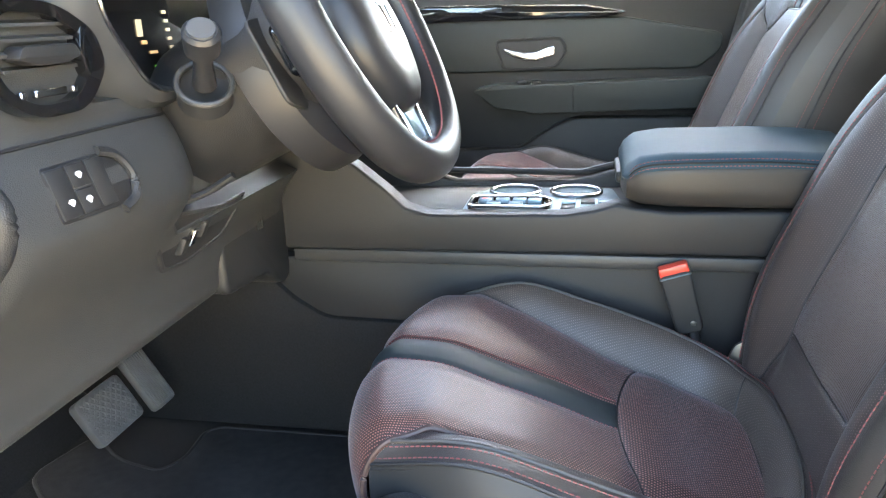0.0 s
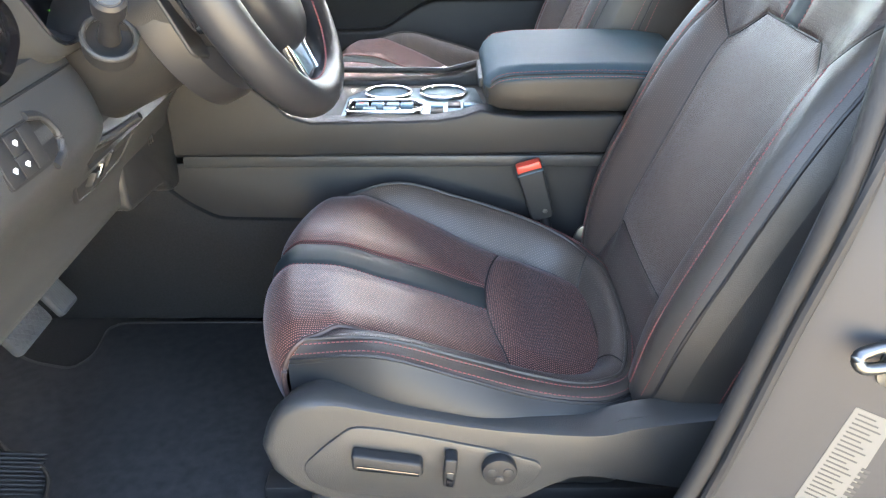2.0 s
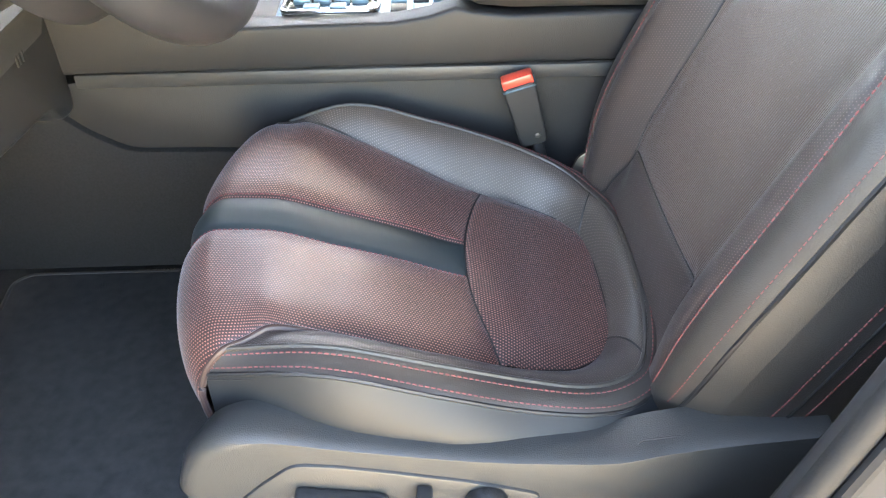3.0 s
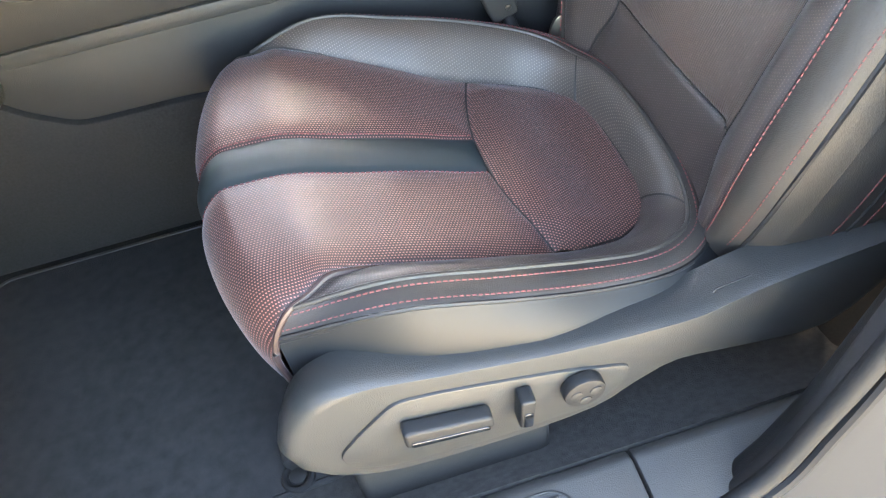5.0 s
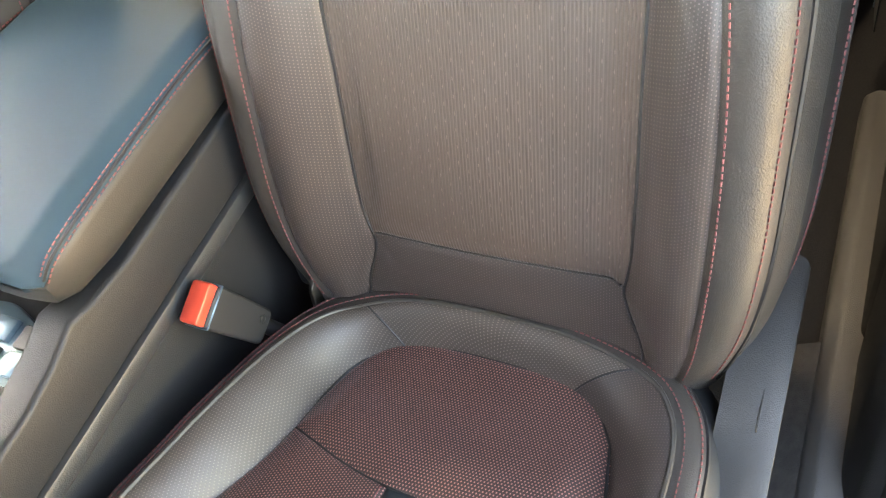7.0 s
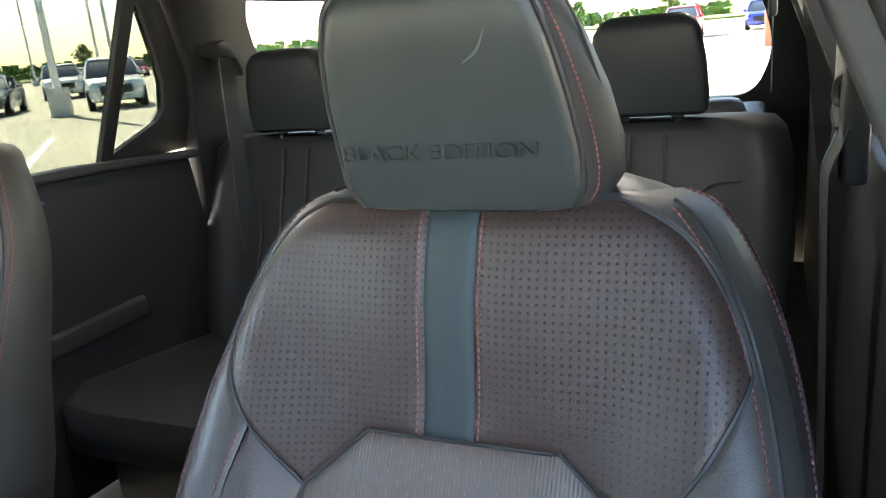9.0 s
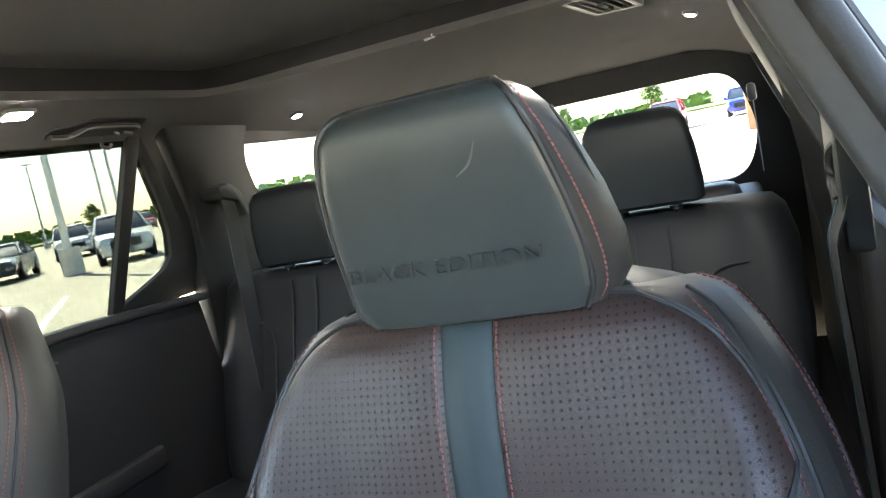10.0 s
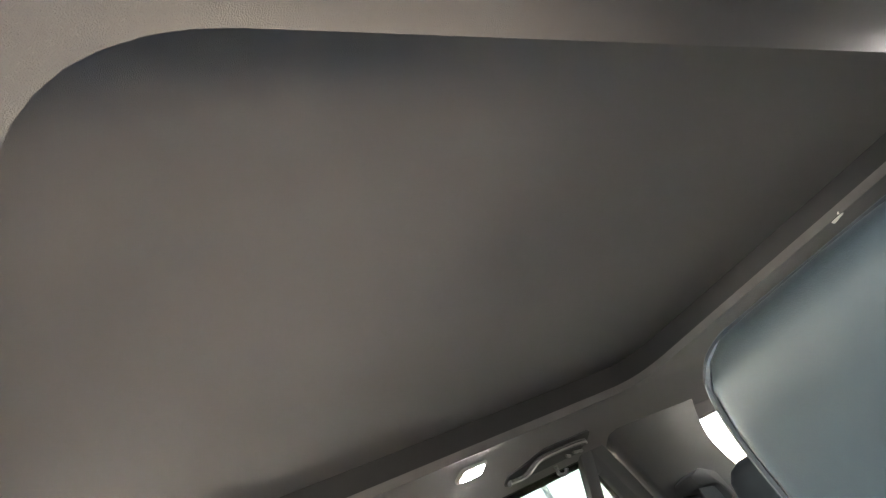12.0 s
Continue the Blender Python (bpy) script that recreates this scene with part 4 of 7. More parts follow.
    for s in (-1, 1):
        part("spoke_trim", prism(rounded([(0.085, s * 0.036), (0.085, s * 0.042), (0.168, s * 0.036), (0.172, s * 0.026), (0.164, s * 0.027)], 0.003, 3), "z", 0.000, 0.010, 0.002), CHROME, low, "satin chrome trim", at=LOW)
    part("spoke_trim", prism(rounded([(0.162, -0.030), (0.162, 0.030), (0.170, 0.030), (0.170, -0.030)], 0.003, 3), "z", 0.000, 0.010, 0.002), CHROME, low, "satin chrome trim", at=LOW)
    part("mode_button", prism(rounded([(0.100, -0.022), (0.100, 0.022), (0.138, 0.020), (0.138, -0.020)], 0.005, 4), "z", 0.002, 0.008, 0.002), SILVER_BEZEL, low, "blue-grey lower button", at=LOW)
    for s in (-1, 1):
        paddle = rounded([(-0.030, s * 0.100), (-0.026, s * 0.150), (0.060, s * 0.150), (0.072, s * 0.110)], 0.01, 4)
        part("shift_paddle", prism(paddle, "z", -0.064, -0.059, 0.002), PLASTIC_DARK, wheel, "black shift paddle", at=WHEEL)
    return wheel


def build_column():
    col = thing("steering_column", "black plastic steering column cover with stalk", "steering column", pose(-0.12, -0.005, 0.74))
    rings = []
    for d, h, wid, drop in ((-0.030, 0.052, 0.080, 0.0), (-0.042, 0.070, 0.098, 0.0), (-0.10, 0.070, 0.098, 0.005), (-0.16, 0.066, 0.092, 0.012), (-0.24, 0.060, 0.085, 0.02)):
        poly = rounded([(-h, -wid * 0.7), (-h, wid * 0.7), (-h * 0.2, wid), (h * 0.75, wid * 0.8), (h * 1.25 + drop, wid * 0.4), (h * 1.25 + drop, -wid * 0.4), (h * 0.75, -wid * 1.15), (-h * 0.2, -wid * 1.4)], 0.03, 4)
        rings.append([WHEEL @ Vector((x, y, d)) for x, y in poly])
    part("column_cover", loft(rings), PLASTIC, col, "grained black plastic shroud")
    rim_ring = [(0.128 * math.cos(t), 0.128 * math.sin(t)) for t in np.linspace(0, 2 * math.pi, 64, endpoint=False)]
    part("hub_shroud", loft([[WHEEL @ Vector((0.012 + x * k, y * k, d)) for x, y in rim_ring] for k, d in ((0.90, -0.115), (1.0, -0.108), (1.0, -0.085), (0.97, -0.072), (0.80, -0.062), (0.55, -0.05), (0.3, -0.03))]), WHEEL_LEATHER, col, "round black shroud behind the wheel")
    # stalk with its collar on the driver's door side
    base, tip = Vector((-0.118, -0.146, 0.752)), Vector((-0.090, -0.192, 0.803))
    d = (tip - base).normalized()
    side = d.cross(Vector((0, 0, 1))).normalized()
    up = side.cross(d)
    collar = [base + side * 0.026 * math.cos(t) + up * 0.026 * math.sin(t) for t in np.linspace(0, 2 * math.pi, 32, endpoint=False)]
    part("stalk_collar", tube(collar, 0.0032, 8, True), SHIELD, col, "round collar")
    part("collar_cup", loft([[base + (p - base) * k + d * o for p in collar] for k, o in ((1.05, -0.022), (1.0, -0.004), (0.86, -0.008), (0.5, -0.012), (0.1, -0.012))]), PLASTIC_DARK, col)
    part("stalk", tube([base, base.lerp(tip, 0.35), base.lerp(tip, 0.62), base.lerp(tip, 0.66), base.lerp(tip, 0.95), tip], [0.012, 0.009, 0.010, 0.0165, 0.0175, 0.0145], 20), WHEEL_LEATHER, col, "black turn-signal stalk")
    part("stalk_cap", tube([tip, tip + d * 0.002], [0.013, 0.0125], 20), surf("pale grey cap", (0.06, 0.06, 0.062), 0.4, 0.1), col, "grey stalk end")
    return col


build_wheel()
build_column()

# ---- dashboard ----
dash = thing("dashboard", "black soft-touch dashboard with instrument panel and side vent", "dashboard", pose(-0.4, 0.4, 0.7))
PROFILE = [(-0.217, 0.868), (-0.189, 0.842), (-0.175, 0.81), (-0.175, 0.745), (-0.172, 0.726), (-0.160, 0.703), (-0.150, 0.672), (-0.149, 0.648), (-0.168, 0.615), (-0.212, 0.560), (-0.235, 0.500), (-0.250, 0.455), (-0.34, 0.44), (-0.62, 0.52), (-0.80, 0.80), (-0.74, 0.93), (-0.45, 0.935), (-0.34, 0.917), (-0.265, 0.894)]
rings = []
for y, k, back in ((-0.405, 0.93, 0), (-0.400, 0.97, 0), (-0.388, 0.992, 0), (-0.37, 1.0, 0), (-0.242, 1.0, 0), (-0.236, 1.0, 1), (-0.16, 1.0, 1), (-0.13, 0.985, 1), (-0.117, 0.955, 1), (-0.112, 0.90, 1), (-0.110, 1.0, 2), (0.0, 1.0, 2), (0.24, 1.0, 2)):
    rings.append([(-0.45 + (min(x, -0.232 if back and z > 0.752 else 9, -0.222 if back > 1 and z > 0.60 else 9) + 0.45) * (k if y < -0.3 or z > 0.6 else 1), y, 0.70 + (min(z, 0.89 if back else 9) - 0.70) * (k if y < -0.3 or z > 0.6 else 1)) for x, z in [tuple(v)[:2] for v in smooth_line([(x, z, 0) for x, z in PROFILE], 4, True)]])
part("dash_body", loft(rings), DASH, dash, "driver side of the dashboard")
FAR = [(-0.30, 0.90), (-0.27, 0.86), (-0.275, 0.80), (-0.26, 0.74), (-0.30, 0.64), (-0.36, 0.52), (-0.42, 0.46), (-0.62, 0.52), (-0.80, 0.80), (-0.74, 0.93), (-0.45, 0.935)]
part("dash_body", loft([[(x, y, z) for x, z in [tuple(v)[:2] for v in smooth_line([(x, z, 0) for x, z in FAR], 4, True)]] for y in (0.236, 0.30, 0.7, 1.12, 1.16)]), PLASTIC_SOFT, dash, "passenger side of the dashboard")
part("trim_strip", tube([(-0.262, 0.45, 0.775), (-0.262, 0.8, 0.78), (-0.262, 1.12, 0.785)], 0.006, 8), CHROME, dash, "chrome dash strip")
# left end edge moulding
edge_line = smooth_line([(-0.225, -0.397, 0.79), (-0.202, -0.398, 0.738), (-0.165, -0.398, 0.708), (-0.150, -0.397, 0.682), (-0.163, -0.397, 0.650), (-0.200, -0.397, 0.612), (-0.228, -0.397, 0.575), (-0.250, -0.396, 0.52), (-0.264, -0.395, 0.454), (-0.275, -0.395, 0.40)], 6)
part("end_moulding", tube(edge_line, 0.011, 10), PLASTIC, dash, "rounded edge of the dash end")
# knee panel, lower cover and the open pocket under the column
knee = rounded([(0.05, 0.60), (0.25, 0.60), (0.275, 0.50), (0.262, 0.404), (0.215, 0.412), (0.195, 0.438), (0.05, 0.452)], 0.018, 4)
part("knee_panel", prism(knee, "x", -0.30, -0.2275, 0.008, 3), PLASTIC, dash, "black knee panel")
def on_knee(bm):
    for v in bm.verts:
        v.co.x += (v.co.z - 0.56) * 0.5
    return bm


pocket_line = rounded([(-0.144, 0.586), (-0.106, 0.543), (-0.051, 0.537), (0.032, 0.546), (0.061, 0.597), (-0.001, 0.593), (-0.126, 0.614)], 0.010, 4)
part("open_pocket", on_knee(prism(pocket_line, "x", -0.2145, -0.2100, 0.001)), PLASTIC_DARK, dash, "dark open pocket under the dash")
part("pocket_rim", on_knee(tube([(-0.2110, y, z) for y, z in pocket_line], 0.0035, 8, True)), PLASTIC, dash, "rolled rim of the pocket")
for k, (y, z) in enumerate(((-0.085, 0.567), (-0.068, 0.572), (-0.045, 0.577))):
    part("loose_connector", on_knee(box_bm(-0.2105, -0.201, y - 0.006, y + 0.006, z - 0.010, z + 0.010, 0.002)), CHROME if k == 1 else PLASTIC_DARK, dash)
part("release_lever", tube(smooth_line([(-0.175, -0.128, 0.628), (-0.150, -0.110, 0.636), (-0.122, -0.100, 0.652)], 5), 0.009, 8, flat=0.5), PLASTIC, dash, "column release lever")
# vent slots of the knee panel
for k in range(3):
    part("slot", box_bm(-0.2285, -0.2255, 0.160 + 0.008 * k, 0.164 + 0.008 * k, 0.515, 0.535, 0.0005, 1), PLASTIC_DARK, dash)


def build_vent():
    X = -0.172
    outer = [(-0.352, 0.832), (-0.285, 0.829), (-0.240, 0.806), (-0.230, 0.776), (-0.262, 0.743), (-0.325, 0.741), (-0.366, 0.762), (-0.375, 0.806)]
    cy, cz = -0.303, 0.787
    shrink = lambda k: [(cy + (y - cy) * k, cz + (z - cz) * k) for y, z in outer]
    o, i = rounded(outer, 0.024, 8), rounded(shrink(0.78), 0.020, 8)
    rings = [[(X - 0.02, y, z) for y, z in o], [(X + 0.008, y, z) for y, z in o], [(X + 0.011, *(np.array(p) * 0.92 + np.array(q) * 0.08)) for p, q in zip(o, i)], [(X + 0.008, y, z) for y, z in i], [(X - 0.03, y, z) for y, z in i]]
    vent = part("air_vent", loft(rings, caps=False), GLOSS, dash, "octagonal gloss black air vent")
    part("vent_back", prism(i, "x", X - 0.034, X - 0.028, 0), PLASTIC_DARK, vent)
    for k, z in enumerate((0.814, 0.803, 0.792, 0.781)):
        part("slat", prism([(X - 0.020, z + 0.0062), (X + 0.005, z - 0.0008), (X + 0.005, z - 0.0034), (X - 0.020, z + 0.0036)], "y", -0.346, -0.262, 0.0006, 1), SHIELD, vent, "tilted black slat")
    part("vent_knob", prism(rounded([(-0.335, 0.797), (-0.275, 0.797), (-0.268, 0.787), (-0.29, 0.782), (-0.32, 0.782), (-0.342, 0.787)], 0.004, 3), "x", X, X + 0.016, 0.003), PLASTIC_SOFT, vent, "vent direction tab")
    for y0, y1 in ((-0.338, -0.331), (-0.322, -0.285), (-0.278, -0.272)):
        part("chrome_mark", box_bm(X + 0.004, X + 0.009, y0, y1, 0.758, 0.764, 0.001, 1), CHROME, vent)
    part("chrome_corner", prism(rounded([(-0.371, 0.806), (-0.364, 0.826), (-0.358, 0.82), (-0.364, 0.80)], 0.002, 2), "x", X + 0.007, X + 0.0115, 0.001), CHROME, vent)
    part("vent_side_fin", prism(rounded([(-0.257, 0.812), (-0.245, 0.790), (-0.253, 0.768), (-0.263, 0.790)], 0.004, 3), "x", X - 0.004, X + 0.010, 0.002), GLOSS, vent)


build_vent()


def build_switches():
    X = -0.1545
    panel = part("switch_panel", on_face(prism(rounded([(-0.340, 0.706), (-0.262, 0.706), (-0.242, 0.698), (-0.236, 0.680), (-0.245, 0.664), (-0.265, 0.660), (-0.340, 0.662)], 0.006, 4), "x", X - 0.02, X + 0.0015, 0.001)), PLASTIC_SOFT, dash, "recessed switch panel")
    for k, (y0, y1, z0, z1, my, mz) in enumerate(((-0.337, -0.314, 0.665, 0.704, -0.322, 0.676), (-0.3125, -0.2895, 0.6855, 0.704, -0.301, 0.6945), (-0.3125, -0.2895, 0.665, 0.6840, -0.301, 0.6745), (-0.288, -0.267, 0.665, 0.704, 0, 0))):
        b = part("switch", on_face(box_bm(X + 0.0005, X + 0.0032, y0, y1, z0, z1, 0.0009, 2)), PLASTIC_DARK, panel, "black push switch" if my else "blank switch cover")
        if my:
            part("switch_mark", on_face(prism([(my - 0.0042, mz + 0.001), (my - 0.002, mz + 0.003), (my + 0.002, mz + 0.003), (my + 0.0042, mz + 0.001), (my + 0.0005, mz - 0.0025), (my - 0.0005, mz - 0.0025)], "x", X + 0.0031, X + 0.0037, 0)), WHITE, b, "small white mark")
            if k == 2:
                text_part("OFF", 0.0048, 0.0002, WHITE, b, Matrix(((0, 0, 1, X + 0.0036 + 0.0024), (1, 0, 0, my), (0, 1, 0, mz - 0.0085), (0, 0, 0, 1))), "lettering", "small white capitals")
    part("panel_lip", on_face(tube(smooth_line([(X + 0.001, -0.266, 0.708), (X + 0.003, -0.246, 0.701), (X + 0.004, -0.236, 0.682), (X + 0.003, -0.243, 0.664), (X + 0.001, -0.262, 0.657)], 6), 0.0045, 8)), PLASTIC, panel, "raised rounded lip")
    part("panel_gap", tube([(-0.1705, -0.385, 0.7235), (-0.1705, -0.25, 0.7235), (-0.1705, -0.14, 0.7235)], 0.0016, 6), SEAM, dash, "dark gap under the vent panel")


def on_face(bm):
    """Leans a flat piece to the slope of the dash face."""
    for v in bm.verts:
        v.co.x -= (v.co.z - 0.683) * 0.32
    return bm


build_switches()
# instrument cluster: hood, chrome edge, dark screen with lit marks
hood = [(-0.117, 0.899), (0.03, 0.915), (0.19, 0.915), (0.20, 0.88), (0.17, 0.78), (0.13, 0.745), (-0.152, 0.746), (-0.178, 0.760), (-0.224, 0.812), (-0.233, 0.842), (-0.220, 0.859), (-0.175, 0.884)]
rim_line = rounded(hood, 0.012, 4)
inner_line = [(y * 0.95 - 0.002, 0.83 + (z - 0.83) * 0.93) for y, z in rim_line]


def flared(d, x):
    """The hood's outline pushed outwards by d at depth x, kept under the windscreen and clear of the centre screen."""
    ring = []
    for y, z in rim_line:
        v = Vector((y + 0.02, (z - 0.83) * 1.8)).normalized() * d
        ring.append((x, y + v.x * (0.2 if y > 0.1 else 1), min(z + v.y * 0.6, 0.932)))
    return ring


cluster = part("instrument_panel", loft([flared(0.30, -0.46), flared(0.17, -0.33), flared(0.095, -0.245), flared(0.050, -0.192), flared(0.030, -0.170), flared(0.022, -0.163), flared(0.004, -0.160), flared(0.0, -0.164), [(-0.21, y, z) for y, z in inner_line]], caps=False), DASH, dash, "hooded instrument cluster")
part("cluster_screen", prism(inner_line, "x", -0.218, -0.209, 0), GLOSS, cluster, "dark instrument screen")
part("chrome_edge", tube([(-0.1610, y, z) for y, z in rim_line], 0.0026, 8, True), CHROME, cluster, "chrome cluster edge")
AMBER, GREEN, REDLIGHT, CREAM = glow("amber pixels", (0.75, 0.45, 0.2), 0.016), glow("green lamp", (0.15, 0.6, 0.06), 0.016), glow("red lamp", (0.8, 0.08, 0.1), 0.016), glow("cream pixels", (0.6, 0.5, 0.32), 0.014)
for k in range(7):
    part("scale_mark", box_bm(-0.209, -0.2075, -0.052 + 0.002 * k, -0.044 + 0.002 * k, 0.764 + 0.0092 * (6 - k), 0.7675 + 0.0092 * (6 - k), 0.0005, 1), CREAM, cluster)
for y0, y1, z0, z1, mt in ((-0.104, -0.094, 0.797, 0.814, CREAM), (-0.098, -0.088, 0.789, 0.793, AMBER), (-0.085, -0.070, 0.779, 0.782, AMBER), (-0.078, -0.072, 0.761, 0.767, GREEN), (-0.068, -0.050, 0.757, 0.760, GREEN), (0.004, 0.009, 0.776, 0.781, REDLIGHT), (0.011, 0.015, 0.776, 0.781, REDLIGHT), (0.010, 0.014, 0.762, 0.764, CREAM)):
    part("lit_symbol", box_bm(-0.209, -0.2075, y0, y1, z0, z1, 0.0005, 1), mt, cluster)
screen = part("centre_screen", prism(rounded([(0.24, 0.83), (0.24, 0.965), (0.50, 0.965), (0.50, 0.83)], 0.012, 4), "x", -0.262, -0.240, 0.004), GLOSS, dash, "black centre touch screen")
part("centre_vent", prism(rounded([(0.24, 0.775), (0.24, 0.815), (0.52, 0.815), (0.52, 0.775)], 0.01, 4), "x", -0.275, -0.250, 0.004), GLOSS, dash, "gloss black centre vents")
part("screen_frame", tube([(-0.239, 0.25, 0.832), (-0.239, 0.49, 0.832)], 0.003, 6), CHROME, dash)

# ---- centre console ----
console = thing("centre_console", "black plastic centre console with shifter and cup holders", "centre console", pose(0.3, 0.4, 0.12))
part("lower_side", prism([(-0.34, 0.13), (0.70, 0.13), (0.70, 0.450), (-0.22, 0.442), (-0.34, 0.43)], "y", 0.268, 0.52, 0.004), PLASTIC_SOFT, console, "lower console side")
part("carpet_side", prism(rounded([(-0.75, 0.13), (0.3, 0.13), (0.3, 0.30), (-0.03, 0.337), (-0.172, 0.340), (-0.225, 0.372), (-0.257, 0.404), (-0.40, 0.45), (-0.75, 0.50)], 0.02, 4), "y", 0.256, 0.30, 0.005), CARPET, console, "carpeted lower side")
upper = [(-0.22, 0.456), (0.69, 0.461), (0.69, 0.527), (0.48, 0.527), (0.36, 0.525), (0.31, 0.531), (0.288, 0.537), (0.254, 0.526), (0.213, 0.519), (0.007, 0.516), (-0.029, 0.527), (-0.063, 0.558), (-0.105, 0.592), (-0.22, 0.66), (-0.32, 0.66), (-0.32, 0.456)]
part("upper_side", prism(upper, "y", 0.258, 0.300, 0.006, 3), PLASTIC_SOFT, console, "upper console side")
part("upper_side", prism(upper, "y", 0.50, 0.535, 0.006, 3), PLASTIC_SOFT, console, "upper console side")
# Lighter plastic than the console sides, for light caught on the ledge top.
part("ledge", box_bm(-0.215, 0.69, 0.254, 0.270, 0.438, 0.459, 0.004, 2), SHIELD, console, "ledge along the console, lightened for the light on it")
part("tray", box_bm(-0.25, 0.45, 0.297, 0.503, 0.40, 0.507, 0.004), PLASTIC_DARK, console, "console tray")
part("rim_line", tube([(-0.1, 0.525, 0.533), (0.232, 0.528, 0.528), (0.30, 0.528, 0.545)], 0.006, 8), PLASTIC, console)
bezel = part("console_bezel", prism(rounded([(0.052, 0.285), (0.052, 0.40), (0.085, 0.455), (0.285, 0.455), (0.298, 0.36), (0.275, 0.285)], 0.012, 4), "z", 0.505, 0.516, 0.003), SILVER_BEZEL, console, "grey metal bezel with reflected sky blue in its colour")
shift = part("shift_panel", prism(rounded([(0.060, 0.292), (0.060, 0.362), (0.180, 0.362), (0.192, 0.33), (0.185, 0.292)], 0.012, 4), "z", 0.515, 0.519, 0.001), GLOSS, bezel, "gloss black shifter panel")
part("chrome_surround", tube([(x, y, 0.521) for x, y in rounded([(0.062, 0.294), (0.062, 0.360), (0.178, 0.360), (0.190, 0.33), (0.183, 0.294)], 0.014, 5)], 0.0035, 8, True), CHROME, shift, "chrome surround")
for k, (x, y) in enumerate(((0.085, 0.335), (0.112, 0.335), (0.139, 0.335), (0.163, 0.335), (0.10, 0.310), (0.135, 0.310))):
    part("shift_button", box_bm(x - 0.011, x + 0.011, y - 0.009, y + 0.009, 0.517, 0.525, 0.002), SILVER_BEZEL, shift, "gear button")
part("red_mark", box_bm(0.080, 0.088, 0.331, 0.337, 0.524, 0.5256, 0.0005, 1), RED_PLASTIC, shift, "small red mark")
for k, (x, y) in enumerate(((0.215, 0.345), (0.245, 0.345), (0.272, 0.345), (0.215, 0.308), (0.245, 0.308), (0.270, 0.308))):
    part("console_switch", box_bm(x - 0.011, x + 0.011, y - 0.013, y + 0.013, 0.514, 0.521, 0.002), PLASTIC_DARK if k % 2 else SILVER_BEZEL, bezel, "console switch")
for x in (0.125, 0.225):
    ring = [(x + 0.041 * math.cos(t), 0.415 + 0.038 * math.sin(t), 0.519) for t in np.linspace(0, 2 * math.pi, 40, endpoint=False)]
    cup = part("cup_holder", loft([[(px_, py_, 0.518) for px_, py_, _ in ring], [(x + (px_ - x) * 0.93, 0.415 + (py_ - 0.415) * 0.93, 0.46) for px_, py_, _ in ring], [(x, 0.415, 0.46) for _ in ring]], caps=False), PLASTIC_DARK, bezel, "round cup holder")
    part("chrome_ring", tube(ring, 0.0032, 8, True), CHROME, cup, "chrome ring")

# padded armrest lid
arm = thing("console_armrest", "padded black leather armrest lid with red stitching on the console", "armrest", pose(0.55, 0.39, 0.53))
rings = []
prof = [(0.293, 0.552, 0.572, 0.03), (0.300, 0.540, 0.590, 0.012), (0.318, 0.534, 0.603, 0.004), (0.36, 0.531, 0.609, 0.0), (0.5, 0.530, 0.611, 0.0), (0.58, 0.530, 0.608, 0.0), (0.63, 0.530, 0.602, 0.004), (0.648, 0.535, 0.588, 0.02)]
low_rings = []
for x, z0, z1, inn in prof:
    y0, y1, zs = 0.252 + inn, 0.532 - inn, max(z0 + 0.02, z1 - 0.017)
    low_rings.append([(x, y, z) for y, z in rounded([(y0 + 0.012, z0), (y1 - 0.012, z0), (y1 - 0.001, z0 + 0.022), (y1, zs), (y0, zs), (y0 + 0.001, z0 + 0.022)], 0.010, 4)])
    rings.append([(x, y, z) for y, z in rounded([(y0 + 0.0015, zs - 0.006), (y1 - 0.0015, zs - 0.006), (y1 - 0.001, zs + 0.004), (y1 - 0.018, z1), (y0 + 0.018, z1), (y0 + 0.001, zs + 0.004)], 0.009, 4)])
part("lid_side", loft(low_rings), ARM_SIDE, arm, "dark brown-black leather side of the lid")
# Lid top carries the painted sky blue; the sides keep their brown-black.
part("padded_lid", loft(rings), ARM_LEATHER, arm, "smooth padded lid with the sky's reflection in its colour")
for y in (0.2505, 0.5335):
    s = -1 if y < 0.4 else 1
    pts = smooth_line([(0.303, y - s * 0.011, 0.579), (0.318, y - s * 0.003, 0.592), (0.36, y, 0.598), (0.50, y, 0.600), (0.632, y - s * 0.003, 0.591)], 12)
    for dz in (0.004, -0.006):
        stitch_part([[(v + Vector((0, 0, dz)), Vector((0, s, 0.3)).normalized()) for v in pts]], arm, THREAD, 0.0008, "red stitching")
    part("piping", tube([v + Vector((0, 0, -0.001)) for v in pts[::2]], 0.0014, 6), SEAM, arm)
part("latch_lip", box_bm(0.286, 0.300, 0.33, 0.45, 0.552, 0.570, 0.004), PLASTIC, arm, "front latch lip")

